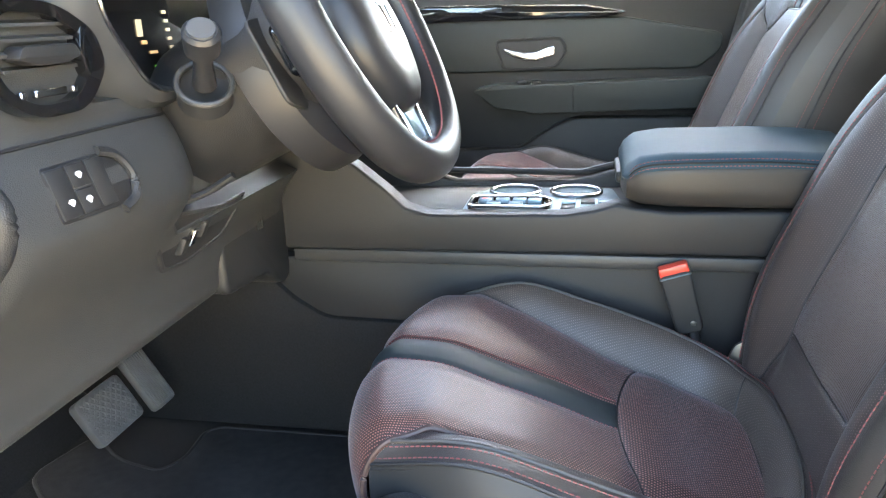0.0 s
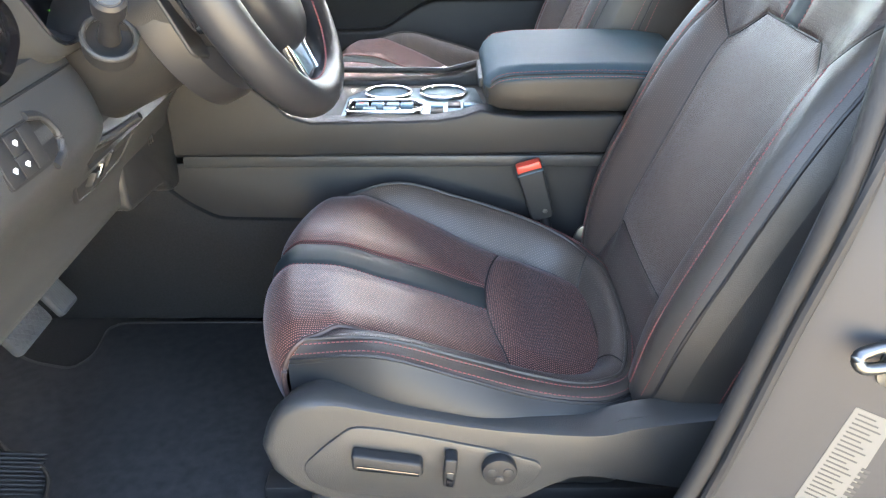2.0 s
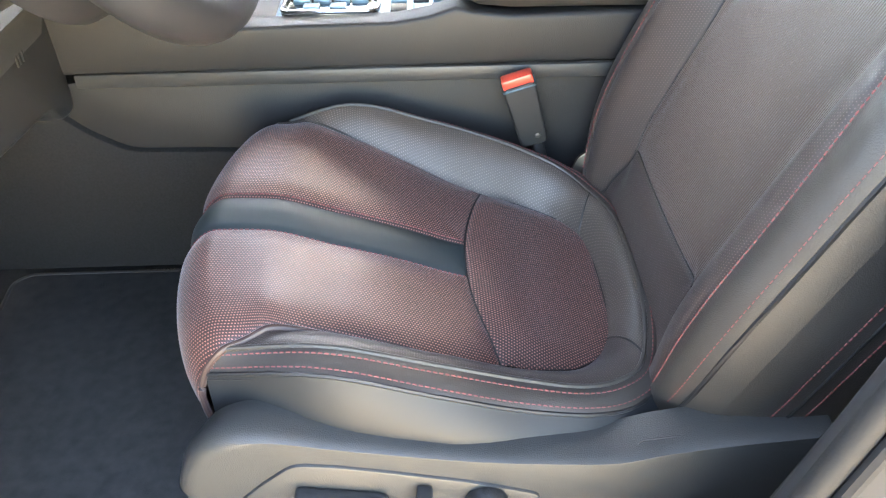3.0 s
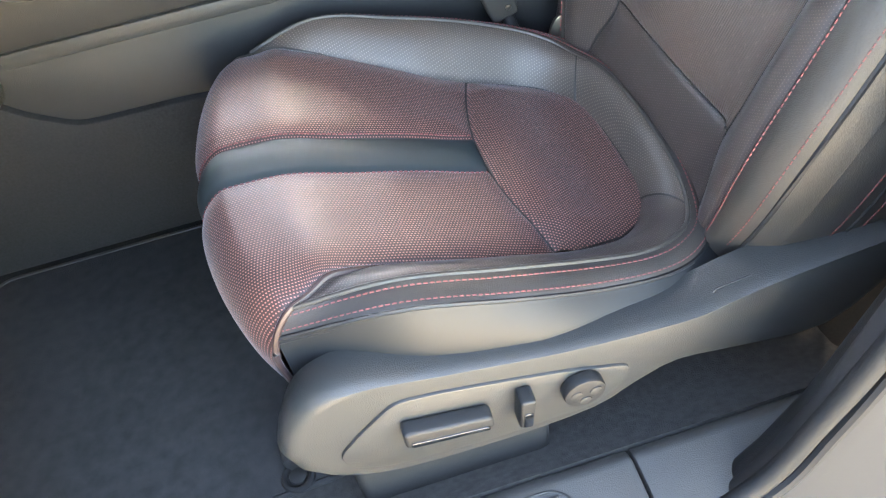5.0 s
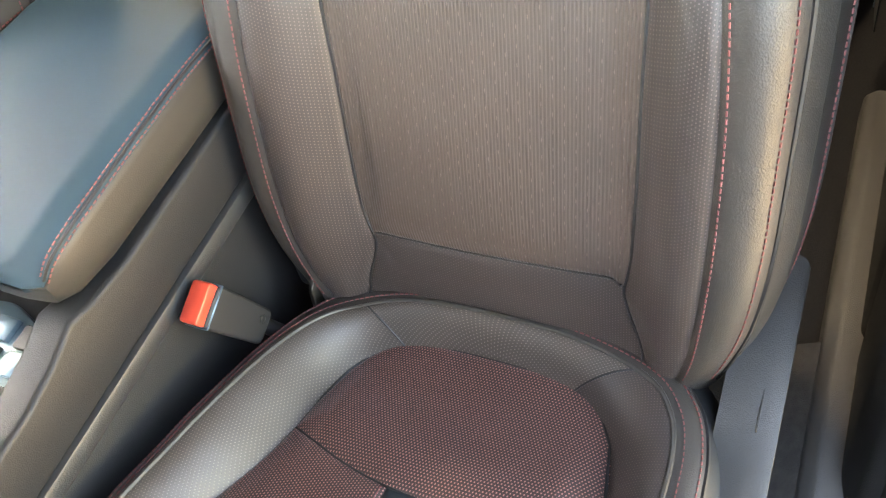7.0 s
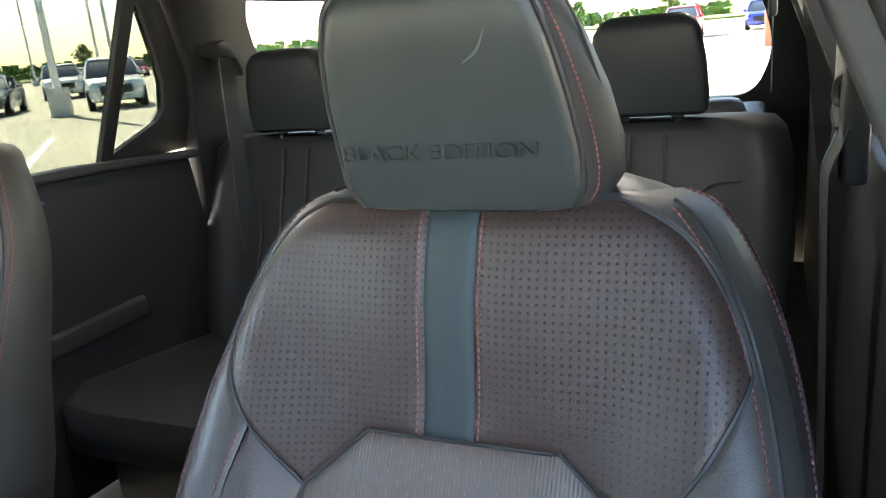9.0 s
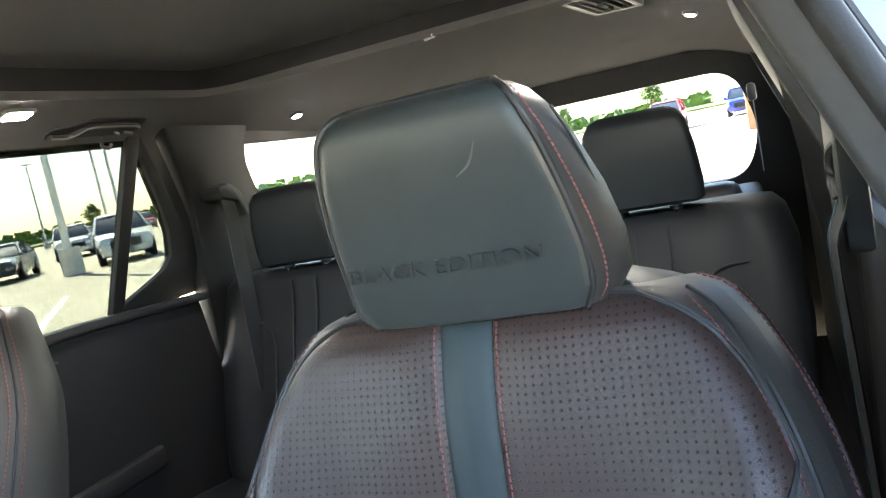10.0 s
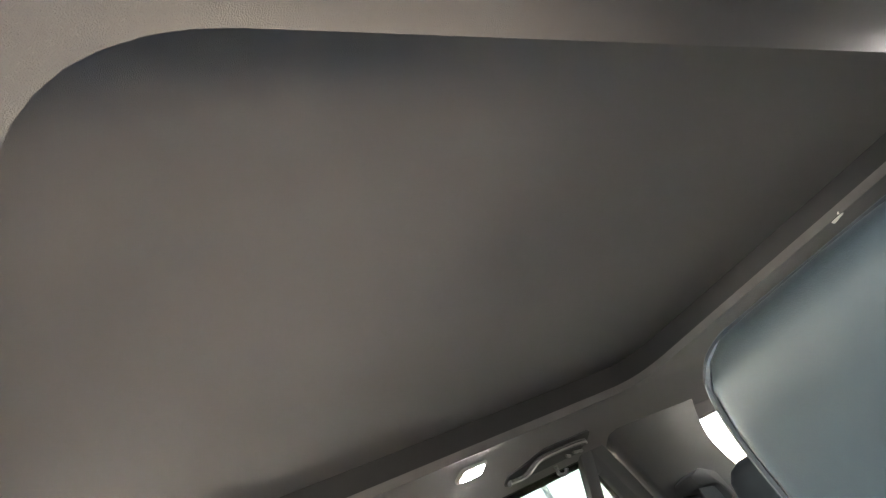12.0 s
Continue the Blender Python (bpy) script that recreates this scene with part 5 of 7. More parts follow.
# ---- seat belt buckle ----
def build_buckle(at):
    buckle = thing("seat_belt_buckle", "black seat belt buckle with a red release button", "buckle", at)
    m = at @ pose(0, 0, 0, 0, -17.5, 0)
    part("buckle_body", prism(rounded([(-0.020, -0.055), (-0.022, 0.038), (0.022, 0.038), (0.018, -0.055)], 0.008, 4), "y", -0.014, 0.014, 0.004, 3), PLASTIC_DARK, buckle, "black plastic shell", at=m)
    part("release_button", prism(rounded([(-0.021, 0.034), (-0.021, 0.049), (0.021, 0.049), (0.021, 0.034)], 0.004, 3), "y", -0.011, 0.011, 0.003), RED_PLASTIC, buckle, "red release button", at=m)
    part("trim_line", box_bm(-0.0225, 0.0225, -0.0146, 0.0146, 0.0325, 0.0352, 0.001, 1), SILVER_BEZEL, buckle, "thin grey line under the button", at=m)
    part("rivet", disc(0.004, 0.003, 16, 0.001), STEEL, buckle, at=m @ pose(0.006, -0.0145, -0.04))
    part("stalk_cable", tube([at @ Vector((0.018, 0, -0.05)), at @ Vector((0.032, -0.005, -0.10)), at @ Vector((0.06, -0.012, -0.30))], 0.009, 10), PLASTIC_DARK, buckle)
    return buckle


build_buckle(pose(0.380, 0.232, 0.409))

# ---- pedals ----
PEDAL_RUBBER = surf("worn grey-black pedal rubber", (0.085, 0.085, 0.088), 0.6, 0.3, 400, 0.2, 40)


def build_pedal(name, label, cy, cz, w, h, cx, lean, tread):
    ped = thing(name, label, "pedal", pose(cx, cy, cz))
    m = pose(cx, cy, cz, 0, lean, 0)
    part("pedal_pad", prism(rounded([(-w / 2, -h / 2), (-w / 2, h / 2), (w / 2, h / 2), (w / 2, -h / 2)], 0.010, 4), "x", -0.008, 0.006, 0.003), PEDAL_RUBBER, ped, "worn rubber pad", at=m)
    if tread == "cross":
        bm = bmesh.new()
        top, side = h / 2 - 0.006, w / 2 - 0.006
        for k in range(-9, 10):
            for s in (-1, 1):
                c = k * 0.0125
                lo, hi = max(-side, (-top - c) if s > 0 else (c - top)), min(side, (top - c) if s > 0 else (c + top))
                if hi - lo > 0.008:
                    tube([Vector((0.0062, lo, c + s * lo)), Vector((0.0062, hi, c + s * hi))], 0.0019, 5, bm=bm)
        part("tread", bm, PEDAL_RUBBER, ped, "raised diamond tread", at=m)
    else:
        for k in range(9):
            y = -w / 2 + w * (k + 0.9) / 10.2
            part("tread_rib", box_bm(0.004, 0.0085, y - 0.0014, y + 0.0014, -h / 2 + 0.006, h / 2 - 0.006, 0.0008, 1), PEDAL_RUBBER, ped, at=m)
    part("pedal_arm", tube([m @ Vector((-0.008, 0, 0.0)), m @ Vector((-0.05, 0, 0.10)), Vector((cx - 0.16, cy, cz + 0.32))], 0.008, 8), PLASTIC_DARK, ped, "steel pedal arm")


build_pedal("brake_pedal", "wide black rubber brake pedal with diamond tread", 0.046, 0.268, 0.105, 0.075, -0.440, -32, "cross")
build_pedal("accelerator_pedal", "narrow ribbed black rubber accelerator pedal", 0.155, 0.272, 0.055, 0.12, -0.450, -32, "rib")


# ---- the car's shell: floor, sill, pillars, doors, roof ----
GLASS = glass("window glass", (0.93, 0.96, 0.95))
PRIVACY = glass("tinted window glass", (0.27, 0.29, 0.30))
PRIVACY_DARK = glass("dark tinted window glass", (0.043, 0.051, 0.046))
YC = 0.40


def mirror(y):
    return 2 * YC - y


floor = tagged(part("floor", prism([(-0.62, 0.12), (-0.80, 0.30), (-0.98, 0.62), (-1.02, 0.62), (-0.84, 0.28), (-0.64, 0.08), (3.1, 0.08), (3.1, 0.12)], "y", -0.345, 1.20, 0.002), CARPET), "black carpeted car floor and sloping toe board", "floor", kind="structure")

# driver's floor mat with a bound edge
mat_line = rounded([(-0.585, 0.190), (-0.50, 0.126), (-0.415, 0.105), (-0.393, 0.145), (-0.400, 0.228), (-0.378, 0.247), (0.02, 0.248), (0.06, 0.23), (0.06, -0.21), (-0.315, -0.235), (-0.335, -0.150), (-0.365, -0.120), (-0.41, -0.105), (-0.50, -0.035), (-0.615, 0.065)], 0.03, 5)
floor_mat = thing("floor_mat", "black carpet floor mat with a stitched edge on the floor", "floor mat", pose(-0.25, 0.03, 0.12))
part("mat_sheet", prism(mat_line, "z", 0.1205, 0.1285, 0.003), CARPET_MAT, floor_mat, "short black pile")
part("edge_binding", tube([(x, y, 0.126) for x, y in mat_line], 0.0042, 8, True), PLASTIC_DARK, floor_mat, "black bound edge")
ring = [(-0.007 + 0.016 * math.cos(t), -0.200 + 0.016 * math.sin(t), 0.130) for t in np.linspace(0, 2 * math.pi, 24, endpoint=False)]
part("mat_anchor", tube(ring, 0.004, 8, True), RUBBER, floor_mat, "black round mat anchor")
part("anchor_cap", disc(0.010, 0.006, 20, 0.002, "z"), PLASTIC, floor_mat, at=pose(-0.007, -0.200, 0.130))
# foot rest
rest = thing("foot_rest", "ribbed black plastic foot rest beside the pedals", "foot rest", pose(-0.42, -0.16, 0.12))
M = pose(-0.43, -0.165, 0.145, 0, 18, 16)
part("rest_plate", prism(rounded([(-0.12, -0.055), (-0.12, 0.055), (0.10, 0.055), (0.10, -0.055)], 0.015, 4), "z", -0.02, 0.006, 0.004), PLASTIC_DARK, rest, "black plate", at=M)
for k in range(11):
    part("rib", box_bm(-0.105, 0.088, -0.045 + 0.009 * k - 0.002, -0.045 + 0.009 * k + 0.002, 0.005, 0.010, 0.0012, 1), PLASTIC, rest, at=M)

# door sill with its scuff plate
sill = thing("wall_sill", "black plastic door sill trim with a ribbed scuff plate", "door sill", pose(0.2, -0.35, 0.1), kind="structure")
part("inner_carpet", prism([(-0.19, 0.10), (-0.19, 0.1215), (-0.24, 0.128), (-0.275, 0.148), (-0.300, 0.166), (-0.300, 0.10)], "x", -0.55, 0.62, 0.003), SILL_CARPET, sill, "black carpet running up to the sill")
for x0, x1 in ((-0.62, 0.334), (0.337, 1.0)):
    part("sill_trim", prism(rounded([(-0.298, 0.10), (-0.300, 0.160), (-0.315, 0.172), (-0.385, 0.164), (-0.402, 0.150), (-0.402, 0.10)], 0.006, 3), "x", x0, x1, 0.003), SILL_PLASTIC, sill, "grained black sill trim")
part("scuff_frame", tube([(x, y, 0.1705 + (y + 0.345) * 0.05) for x, y in rounded([(-0.10, -0.322), (0.245, -0.322), (0.262, -0.335), (0.262, -0.362), (0.245, -0.375), (-0.10, -0.375)], 0.010, 4)], 0.0014, 6, True), PLASTIC, sill)
for k in range(6):
    y = -0.330 - 0.0075 * k
    part("scuff_rib", tube([(-0.09, y, 0.1700 + (y + 0.345) * 0.06), (0.25 - 0.004 * k, y, 0.1700 + (y + 0.345) * 0.06)], 0.0018, 6), PLASTIC_SOFT, sill)
body_sill = tagged(part("wall_body_sill", prism(rounded([(-0.40, 0.142), (-0.45, 0.138), (-0.50, 0.10), (-0.56, 0.04), (-0.58, -0.15), (-0.50, -0.18), (-0.40, -0.15)], 0.02, 4), "x", -1.2, 1.0, 0.004), PAINT), "silver-grey painted body sill under the door opening", "body sill", kind="structure")


def seal_x(z):
    return 0.473 + (z - 0.373) * 0.2155


def inner_y(z):
    return float(np.interp(z, [0.1, 0.55, 0.8, 0.93, 1.086, 1.2, 1.3], [-0.335, -0.345, -0.345, -0.315, -0.25, -0.20, -0.16]))


# centre pillar on the driver's side
pillar = thing("wall_centre_pillar", "silver-grey painted centre pillar with striker and labels", "pillar", pose(0.6, -0.42, 0.2), kind="structure")
rings, trim = [], []
for z in (0.06, 0.14, 0.20, 0.28, 0.373, 0.5, 0.7, 0.9, 1.05, 1.18, 1.26):
    x = seal_x(z) + (0.08 * max(0, (0.26 - z) / 0.2) ** 1.5 * -1.0)
    lean = max(0.0, (z - 0.75)) * 0.42
    rings.append([(x + a, y + lean, z) for a, y in rounded([(0.0, -0.392), (0.03, -0.408), (0.115, -0.440), (0.20, -0.482), (0.42, -0.50), (0.42, -0.45), (0.10, -0.37), (0.012, -0.365)], 0.008, 3)])
    yi = inner_y(z)
    trim.append([(x + 0.022 + a, y, z) for a, y in rounded([(-0.012, -0.386 + lean), (0.0, yi - 0.012), (0.05, yi), (0.19, yi), (0.24, yi - 0.03), (0.24, yi - 0.06), (0.02, -0.375 + lean)], 0.010, 3)])
part("painted_jamb", loft(rings), PAINT, pillar, "silver-grey painted door jamb")
part("pillar_trim", loft(trim), PLASTIC_SOFT, pillar, "black inner pillar trim")
run = [(-0.95, -0.405, 0.175), (-0.3, -0.405, 0.172), (0.20, -0.405, 0.172), (0.32, -0.405, 0.180), (0.41, -0.403, 0.235), (0.452, -0.398, 0.31)] + [(seal_x(z) + 0.004, -0.396 + max(0, z - 0.75) * 0.42, z) for z in (0.40, 0.55, 0.7, 0.85, 1.0, 1.12, 1.19)] + [(0.62, -0.195, 1.245), (0.45, -0.19, 1.25), (0.0, -0.20, 1.22), (-0.25, -0.25, 1.12), (-0.60, -0.34, 0.92)]
seal = smooth_line(run, 6)
part("door_seal", tube(seal, 0.0095, 10), RUBBER, pillar, "thick black rubber door seal")
part("seal_lip", tube([v + Vector((0.013, -0.010, 0.0)) for v in seal], 0.0055, 8), RUBBER, pillar, "outer lip of the seal")
# striker
def on_jamb(x, z, turn=0.0):
    """A pose lying on the jamb: x along it, y into it, z up it."""
    u, v = Vector((1, -0.376, 0)).normalized(), Vector((0, 0.081, 1)).normalized()
    w = v.cross(u).normalized()
    y = -0.408 - (x - seal_x(z) - 0.03) * 0.376
    m = Matrix((u, w, u.cross(w))).transposed().to_4x4()
    return Matrix.Translation((x, y, z)) @ m @ Euler((0, radians(turn), 0)).to_matrix().to_4x4()


JAMB = on_jamb(0.610, 0.557) @ Matrix.Scale(0.80, 4)
striker = part("striker_plate", prism(rounded([(-0.020, -0.040), (0.016, -0.040), (0.024, 0.0), (0.020, 0.040), (-0.006, 0.040), (-0.020, 0.0)], 0.012, 4), "y", -0.006, 0.002, 0.0015), STEEL, pillar, "zinc-plated striker plate", at=JAMB)
part("striker_loop", tube([JAMB @ Vector(p) for p in smooth_line([(0.000, 0.0, 0.010), (-0.022, -0.012, 0.010), (-0.046, -0.030, 0.004), (-0.040, -0.032, -0.008), (-0.015, -0.016, -0.010), (0.006, 0.0, -0.010)], 5)], 0.0055, 10), STEEL, striker, "bright steel loop")
for z in (0.026, -0.028):
    part("striker_bolt", disc(0.0095, 0.008, 24, 0.002), STEEL, striker, "round bolt head", at=JAMB @ pose(0.004, -0.008, z))
    part("bolt_socket", disc(0.004, 0.001, 6, 0), PLASTIC_DARK, striker, at=JAMB @ pose(0.004, -0.0123, z))


def label(name, text, m, w, h, bars, code):
    """A paper label with rows of unreadable print and a bar code."""
    ob = part(name, prism(rounded([(-w / 2, -h / 2), (w / 2, -h / 2), (w / 2, h / 2), (-w / 2, h / 2)], 0.002, 2), "y", -0.0005, 0.0005, 0), PAPER, pillar, text, at=m)
    for x0, x1, z0, z1 in bars + code:
        part("print_bar", box_bm(x0 * w - w / 2, x1 * w - w / 2, -0.0009, -0.0004, z0 * h - h / 2, z1 * h - h / 2, 0), INK, ob, at=m)


code = [(0.10 + 0.11 * k, 0.15 + 0.11 * k + 0.02 * (k % 3), 0.10, 0.36) for k in range(7)]
label("small_label", "small white paper sticker with dark print", on_jamb(0.622, 0.624, 12), 0.023, 0.034, [(0.1, 0.85, 0.80, 0.88), (0.1, 0.75, 0.66, 0.72), (0.1, 0.80, 0.52, 0.58), (0.1, 0.6, 0.42, 0.47)], code)
tall = [(0.10, 0.46 + 0.26 * ((k * 7) % 5) / 5, 0.945 - 0.045 * k, 0.957 - 0.045 * k) for k in range(20)]
side_code = [(0.76, 0.94, 0.06 + 0.055 * k, 0.085 + 0.055 * k + 0.012 * (k % 2)) for k in range(9)]
label("tall_label", "tall cream paper label with rows of print and a bar code", on_jamb(0.592, 0.437, 14), 0.043, 0.115, tall, side_code)
tag = on_jamb(0.515, 0.205, 10)
sticker = part("sticker", prism(rounded([(-0.018, -0.016), (0.018, -0.016), (0.018, 0.016), (-0.018, 0.016)], 0.002, 2), "y", -0.0005, 0.0005, 0), PAPER, pillar, "small white and yellow warning sticker", at=tag)
part("sticker_band", box_bm(-0.018, 0.018, -0.0010, -0.0004, 0.002, 0.016, 0), STICKER, sticker, "yellow band", at=tag)
part("print_bar", box_bm(-0.012, 0.012, -0.0014, -0.0009, 0.006, 0.012, 0), INK, sticker, at=tag)
part("rear_jamb", box_bm(0.86, 1.10, -0.56, -0.44, -0.1, 0.80, 0.03), PAINT, pillar, "painted rear door shut behind the pillar")


# ---- passenger's front door ----
door = thing("door_1", "closed black front passenger door panel with silver handle", "car door", pose(0.2, 1.2, 0.5), kind="structure")
part("door_panel", prism(rounded([(-0.55, 0.16), (0.72, 0.16), (0.80, 0.60), (0.86, 0.885), (-0.55, 0.90)], 0.03, 4), "y", 1.205, 1.27, 0.01, 3), PLASTIC_SOFT, door, "black door panel")
part("upper_pad", prism(rounded([(-0.40, 0.66), (-0.10, 0.655), (0.50, 0.655), (0.555, 0.70), (0.555, 0.74), (0.32, 0.785), (-0.40, 0.80)], 0.02, 4), "y", 1.190, 1.21, 0.006, 3), LEATHER_SOFT, door, "padded upper panel")
part("decor_strip", prism(rounded([(-0.45, 0.785), (0.28, 0.785), (0.318, 0.796), (0.22, 0.815), (-0.45, 0.825)], 0.006, 3), "y", 1.180, 1.205, 0.004), GLOSS, door, "dark polished decor strip")
part("chrome_line", tube([(-0.45, 1.181, 0.824), (0.0, 1.181, 0.822), (0.22, 1.181, 0.815), (0.318, 1.184, 0.797)], 0.0032, 8), CHROME, door, "thin chrome line")
part("arm_rest", prism(rounded([(-0.06, 0.615), (0.0, 0.628), (0.196, 0.630), (0.53, 0.637), (0.565, 0.620), (0.545, 0.565), (0.10, 0.555), (0.0, 0.57)], 0.012, 4), "y", 1.125, 1.205, 0.014, 4), LEATHER_SOFT, door, "padded door armrest")
part("armrest_seam", tube([(0.196, 1.1235, 0.625), (0.196, 1.1235, 0.565)], 0.0015, 6), SEAM, door)
stitch_part([[(Vector((x, 1.1275, 0.617 + 0.01 * (x - 0.2))), Vector((0, -1, 0.3)).normalized()) for x in np.linspace(0.20, 0.54, 60)]], door, THREAD, 0.0012, "red stitching")
part("map_pocket", prism(rounded([(-0.45, 0.18), (0.62, 0.18), (0.60, 0.540), (0.20, 0.540), (0.15, 0.52), (0.06, 0.462), (-0.10, 0.455), (-0.45, 0.455)], 0.02, 4), "y", 1.165, 1.21, 0.008, 3), PLASTIC, door, "moulded map pocket")
cup = rounded([(-0.005, 0.735), (0.015, 0.66), (0.145, 0.665), (0.178, 0.70), (0.165, 0.738)], 0.018, 5)
part("handle_bowl", loft([[(x, 1.186, z) for x, z in cup], [(x, 1.190, z) for x, z in [(0.085 + (x - 0.085) * 0.92, 0.70 + (z - 0.70) * 0.90) for x, z in cup]], [(x, 1.203, z) for x, z in [(0.085 + (x - 0.085) * 0.85, 0.70 + (z - 0.70) * 0.8) for x, z in cup]]]), PLASTIC_DARK, door, "dark handle bowl")
part("bowl_rim", tube([(x, 1.1865, z) for x, z in cup], 0.004, 8, True), PLASTIC, door)
handle = part("door_handle", loft([[(x, 1.185 + dy, z) for dy, z in rounded([(-0.006, zc + h), (0.004, zc + h), (0.004, zc - h), (-0.006, zc - h)], 0.004, 3)] for x, zc, h in ((0.018, 0.712, 0.005), (0.04, 0.702, 0.008), (0.07, 0.694, 0.010), (0.10, 0.694, 0.012), (0.125, 0.703, 0.014), (0.145, 0.708, 0.012))]), CHROME, door, "satin silver door handle")
for k in range(2):
    part("window_switch", box_bm(0.055 + 0.035 * k, 0.08 + 0.035 * k, 1.14, 1.16, 0.628, 0.637, 0.003), PLASTIC_DARK, door)

bm = prism([(-0.62, 0.885), (0.84, 0.885), (0.80, 1.235), (-0.20, 1.235)], "y", 0.0, 0.004, 0)
for v in bm.verts:
    v.co.y += 1.235 - 0.55 * (v.co.z - 0.885)
part("window_pane", bm, GLASS, door, "clear door glass")

# right side behind it: rear door, pillars and glass
rear_door = thing("door_2", "closed black rear passenger door with tinted window", "car door", pose(1.3, 1.15, 0.5), kind="structure")


def side_y(z):
    return float(np.interp(z, [0.1, 0.8, 0.86, 0.93, 1.086, 1.2, 1.3], [1.17, 1.165, 1.13, 1.11, 1.055, 1.01, 0.96]))


def slab(poly, name, material, parent, text="", depth=0.035, inset=0.0, bevel=0.004):
    """A panel in the leaning side of the car, from an outline in (x, z)."""
    bm = prism(poly, "y", 0.0, depth, bevel)
    for v in bm.verts:
        v.co.y += side_y(v.co.z) + inset
    return part(name, bm, material, parent, text)


part("rear_door_panel", prism(rounded([(0.86, 0.16), (1.70, 0.10), (1.70, 0.50), (1.66, 0.806), (0.88, 0.842)], 0.02, 4), "y", 1.115, 1.19, 0.012, 3), PLASTIC_SOFT, rear_door, "black rear door trim")
part("chrome_line", tube([(0.95, 1.112, 0.775), (1.15, 1.112, 0.785), (1.22, 1.112, 0.783)], 0.003, 8), SILVER_BEZEL, rear_door, "thin chrome line")
part("arm_rest", box_bm(1.0, 1.42, 1.098, 1.12, 0.47, 0.52, 0.009, 3), PLASTIC_DARK, rear_door, "padded armrest")
part("belt_moulding", prism([(0.86, 0.828), (1.30, 0.820), (1.68, 0.795), (1.68, 0.814), (1.30, 0.841), (0.86, 0.850)], "y", 1.10, 1.14, 0.005), PLASTIC, rear_door, "sill of the side window")
slab([(1.447, 1.215), (1.484, 1.215), (1.450, 0.825), (1.414, 0.825)], "window_bar", PLASTIC_DARK, rear_door, "black window divider", 0.02)
slab(rounded([(1.472, 1.215), (1.52, 1.208), (1.573, 1.135), (1.655, 1.014), (1.70, 0.90), (1.70, 0.815), (1.44, 0.815), (1.444, 0.843), (1.575, 0.898), (1.599, 0.925), (1.588, 0.987), (1.551, 1.06), (1.49, 1.158), (1.480, 1.158)], 0.006, 3), "window_frame", PLASTIC_DARK, rear_door, "black quarter window frame", 0.025)
slab([(0.80, 0.828), (1.432, 0.828), (1.465, 1.21), (0.80, 1.225)], "window_pane", PRIVACY_DARK, rear_door, "tinted side glass", 0.004, 0.012, 0)
slab([(1.435, 0.83), (1.62, 0.90), (1.60, 1.00), (1.49, 1.19), (1.47, 1.19)], "window_pane", PRIVACY_DARK, rear_door, "tinted quarter glass", 0.004, 0.012, 0)
part("coat_hook", tube(smooth_line([(1.352, 0.985, 1.202), (1.354, 0.990, 1.186), (1.358, 0.978, 1.180), (1.362, 0.972, 1.188)], 4), 0.004, 8), PLASTIC_DARK, rear_door, "small black coat hook")
right = thing("wall_right", "black right side trim of the cabin with rear glass", "side wall", pose(2.2, 1.1, 0.5), kind="structure")
slab([(0.74, 0.86), (0.82, 0.86), (0.86, 1.24), (0.74, 1.24)], "centre_pillar", PLASTIC_SOFT, right, "black centre pillar trim", 0.05, -0.02)
slab(rounded([(1.50, 1.29), (1.535, 1.20), (1.655, 1.02), (1.69, 0.90), (1.69, 0.10), (3.0, 0.10), (3.0, 0.90), (2.06, 0.92), (1.975, 0.985), (1.905, 1.05), (1.852, 1.12), (1.842, 1.165), (1.84, 1.29)], 0.02, 4), "rear_pillar", PLASTIC_SOFT, right, "grey-black rear pillar trim", 0.05, -0.02, 0.008)
slab([(1.83, 1.165), (1.83, 1.26), (2.85, 1.24), (2.85, 1.16)], "window_header", HEADLINER, right, "cloth above the rear glass", 0.04)
slab([(2.70, 0.85), (3.0, 0.85), (3.0, 1.24), (2.78, 1.24)], "rear_corner", PLASTIC_SOFT, right, "rear corner pillar", 0.05)
slab([(1.86, 0.90), (2.80, 0.88), (2.80, 1.18), (1.83, 1.18)], "window_pane", PRIVACY, right, "rear side glass", 0.004, 0.025, 0)
belt = thing("seat_belt", "grey woven seat belt in a black pillar guide", "seat belt", pose(1.72, 1.0, 1.0))
part("belt_guide", prism(rounded([(1.668, 1.062), (1.71, 1.070), (1.752, 1.046), (1.765, 0.985), (1.745, 0.980), (1.735, 1.022), (1.68, 1.035)], 0.008, 4), "y", 0.985, 1.05, 0.006), PLASTIC_DARK, belt, "black belt guide")
part("webbing", prism([(1.690, 1.04), (1.742, 1.03), (1.722, 0.55), (1.662, 0.55)], "y", 1.000, 1.003, 0), surf("grey webbing", (0.045, 0.047, 0.05), 0.7, 0.1, 900, 0.6), belt, "grey webbing strap")

# passenger side centre pillar
trim = []
for z in (0.08, 0.3, 0.55, 0.8, 0.93, 1.086, 1.2, 1.26):
    x, yi, k = seal_x(z) + 0.02, mirror(inner_y(z)), 0.22 * min(1, max(0, (z - 0.80) / 0.10))
    trim.append([(x + a, y, z) for a, y in rounded([(0.0, yi + 0.05), (0.01, yi + 0.01), (0.05, yi), (0.36 - k, yi), (0.41 - k, yi + 0.02), (0.41 - k, yi + 0.06)], 0.010, 3)])
part("centre_pillar_trim", loft(trim), PLASTIC_SOFT, right, "black centre pillar trim")

# left side behind the driver
left = thing("wall_left", "black left side trim of the cabin with belt guides", "side wall", pose(2.0, -0.35, 0.5), kind="structure")


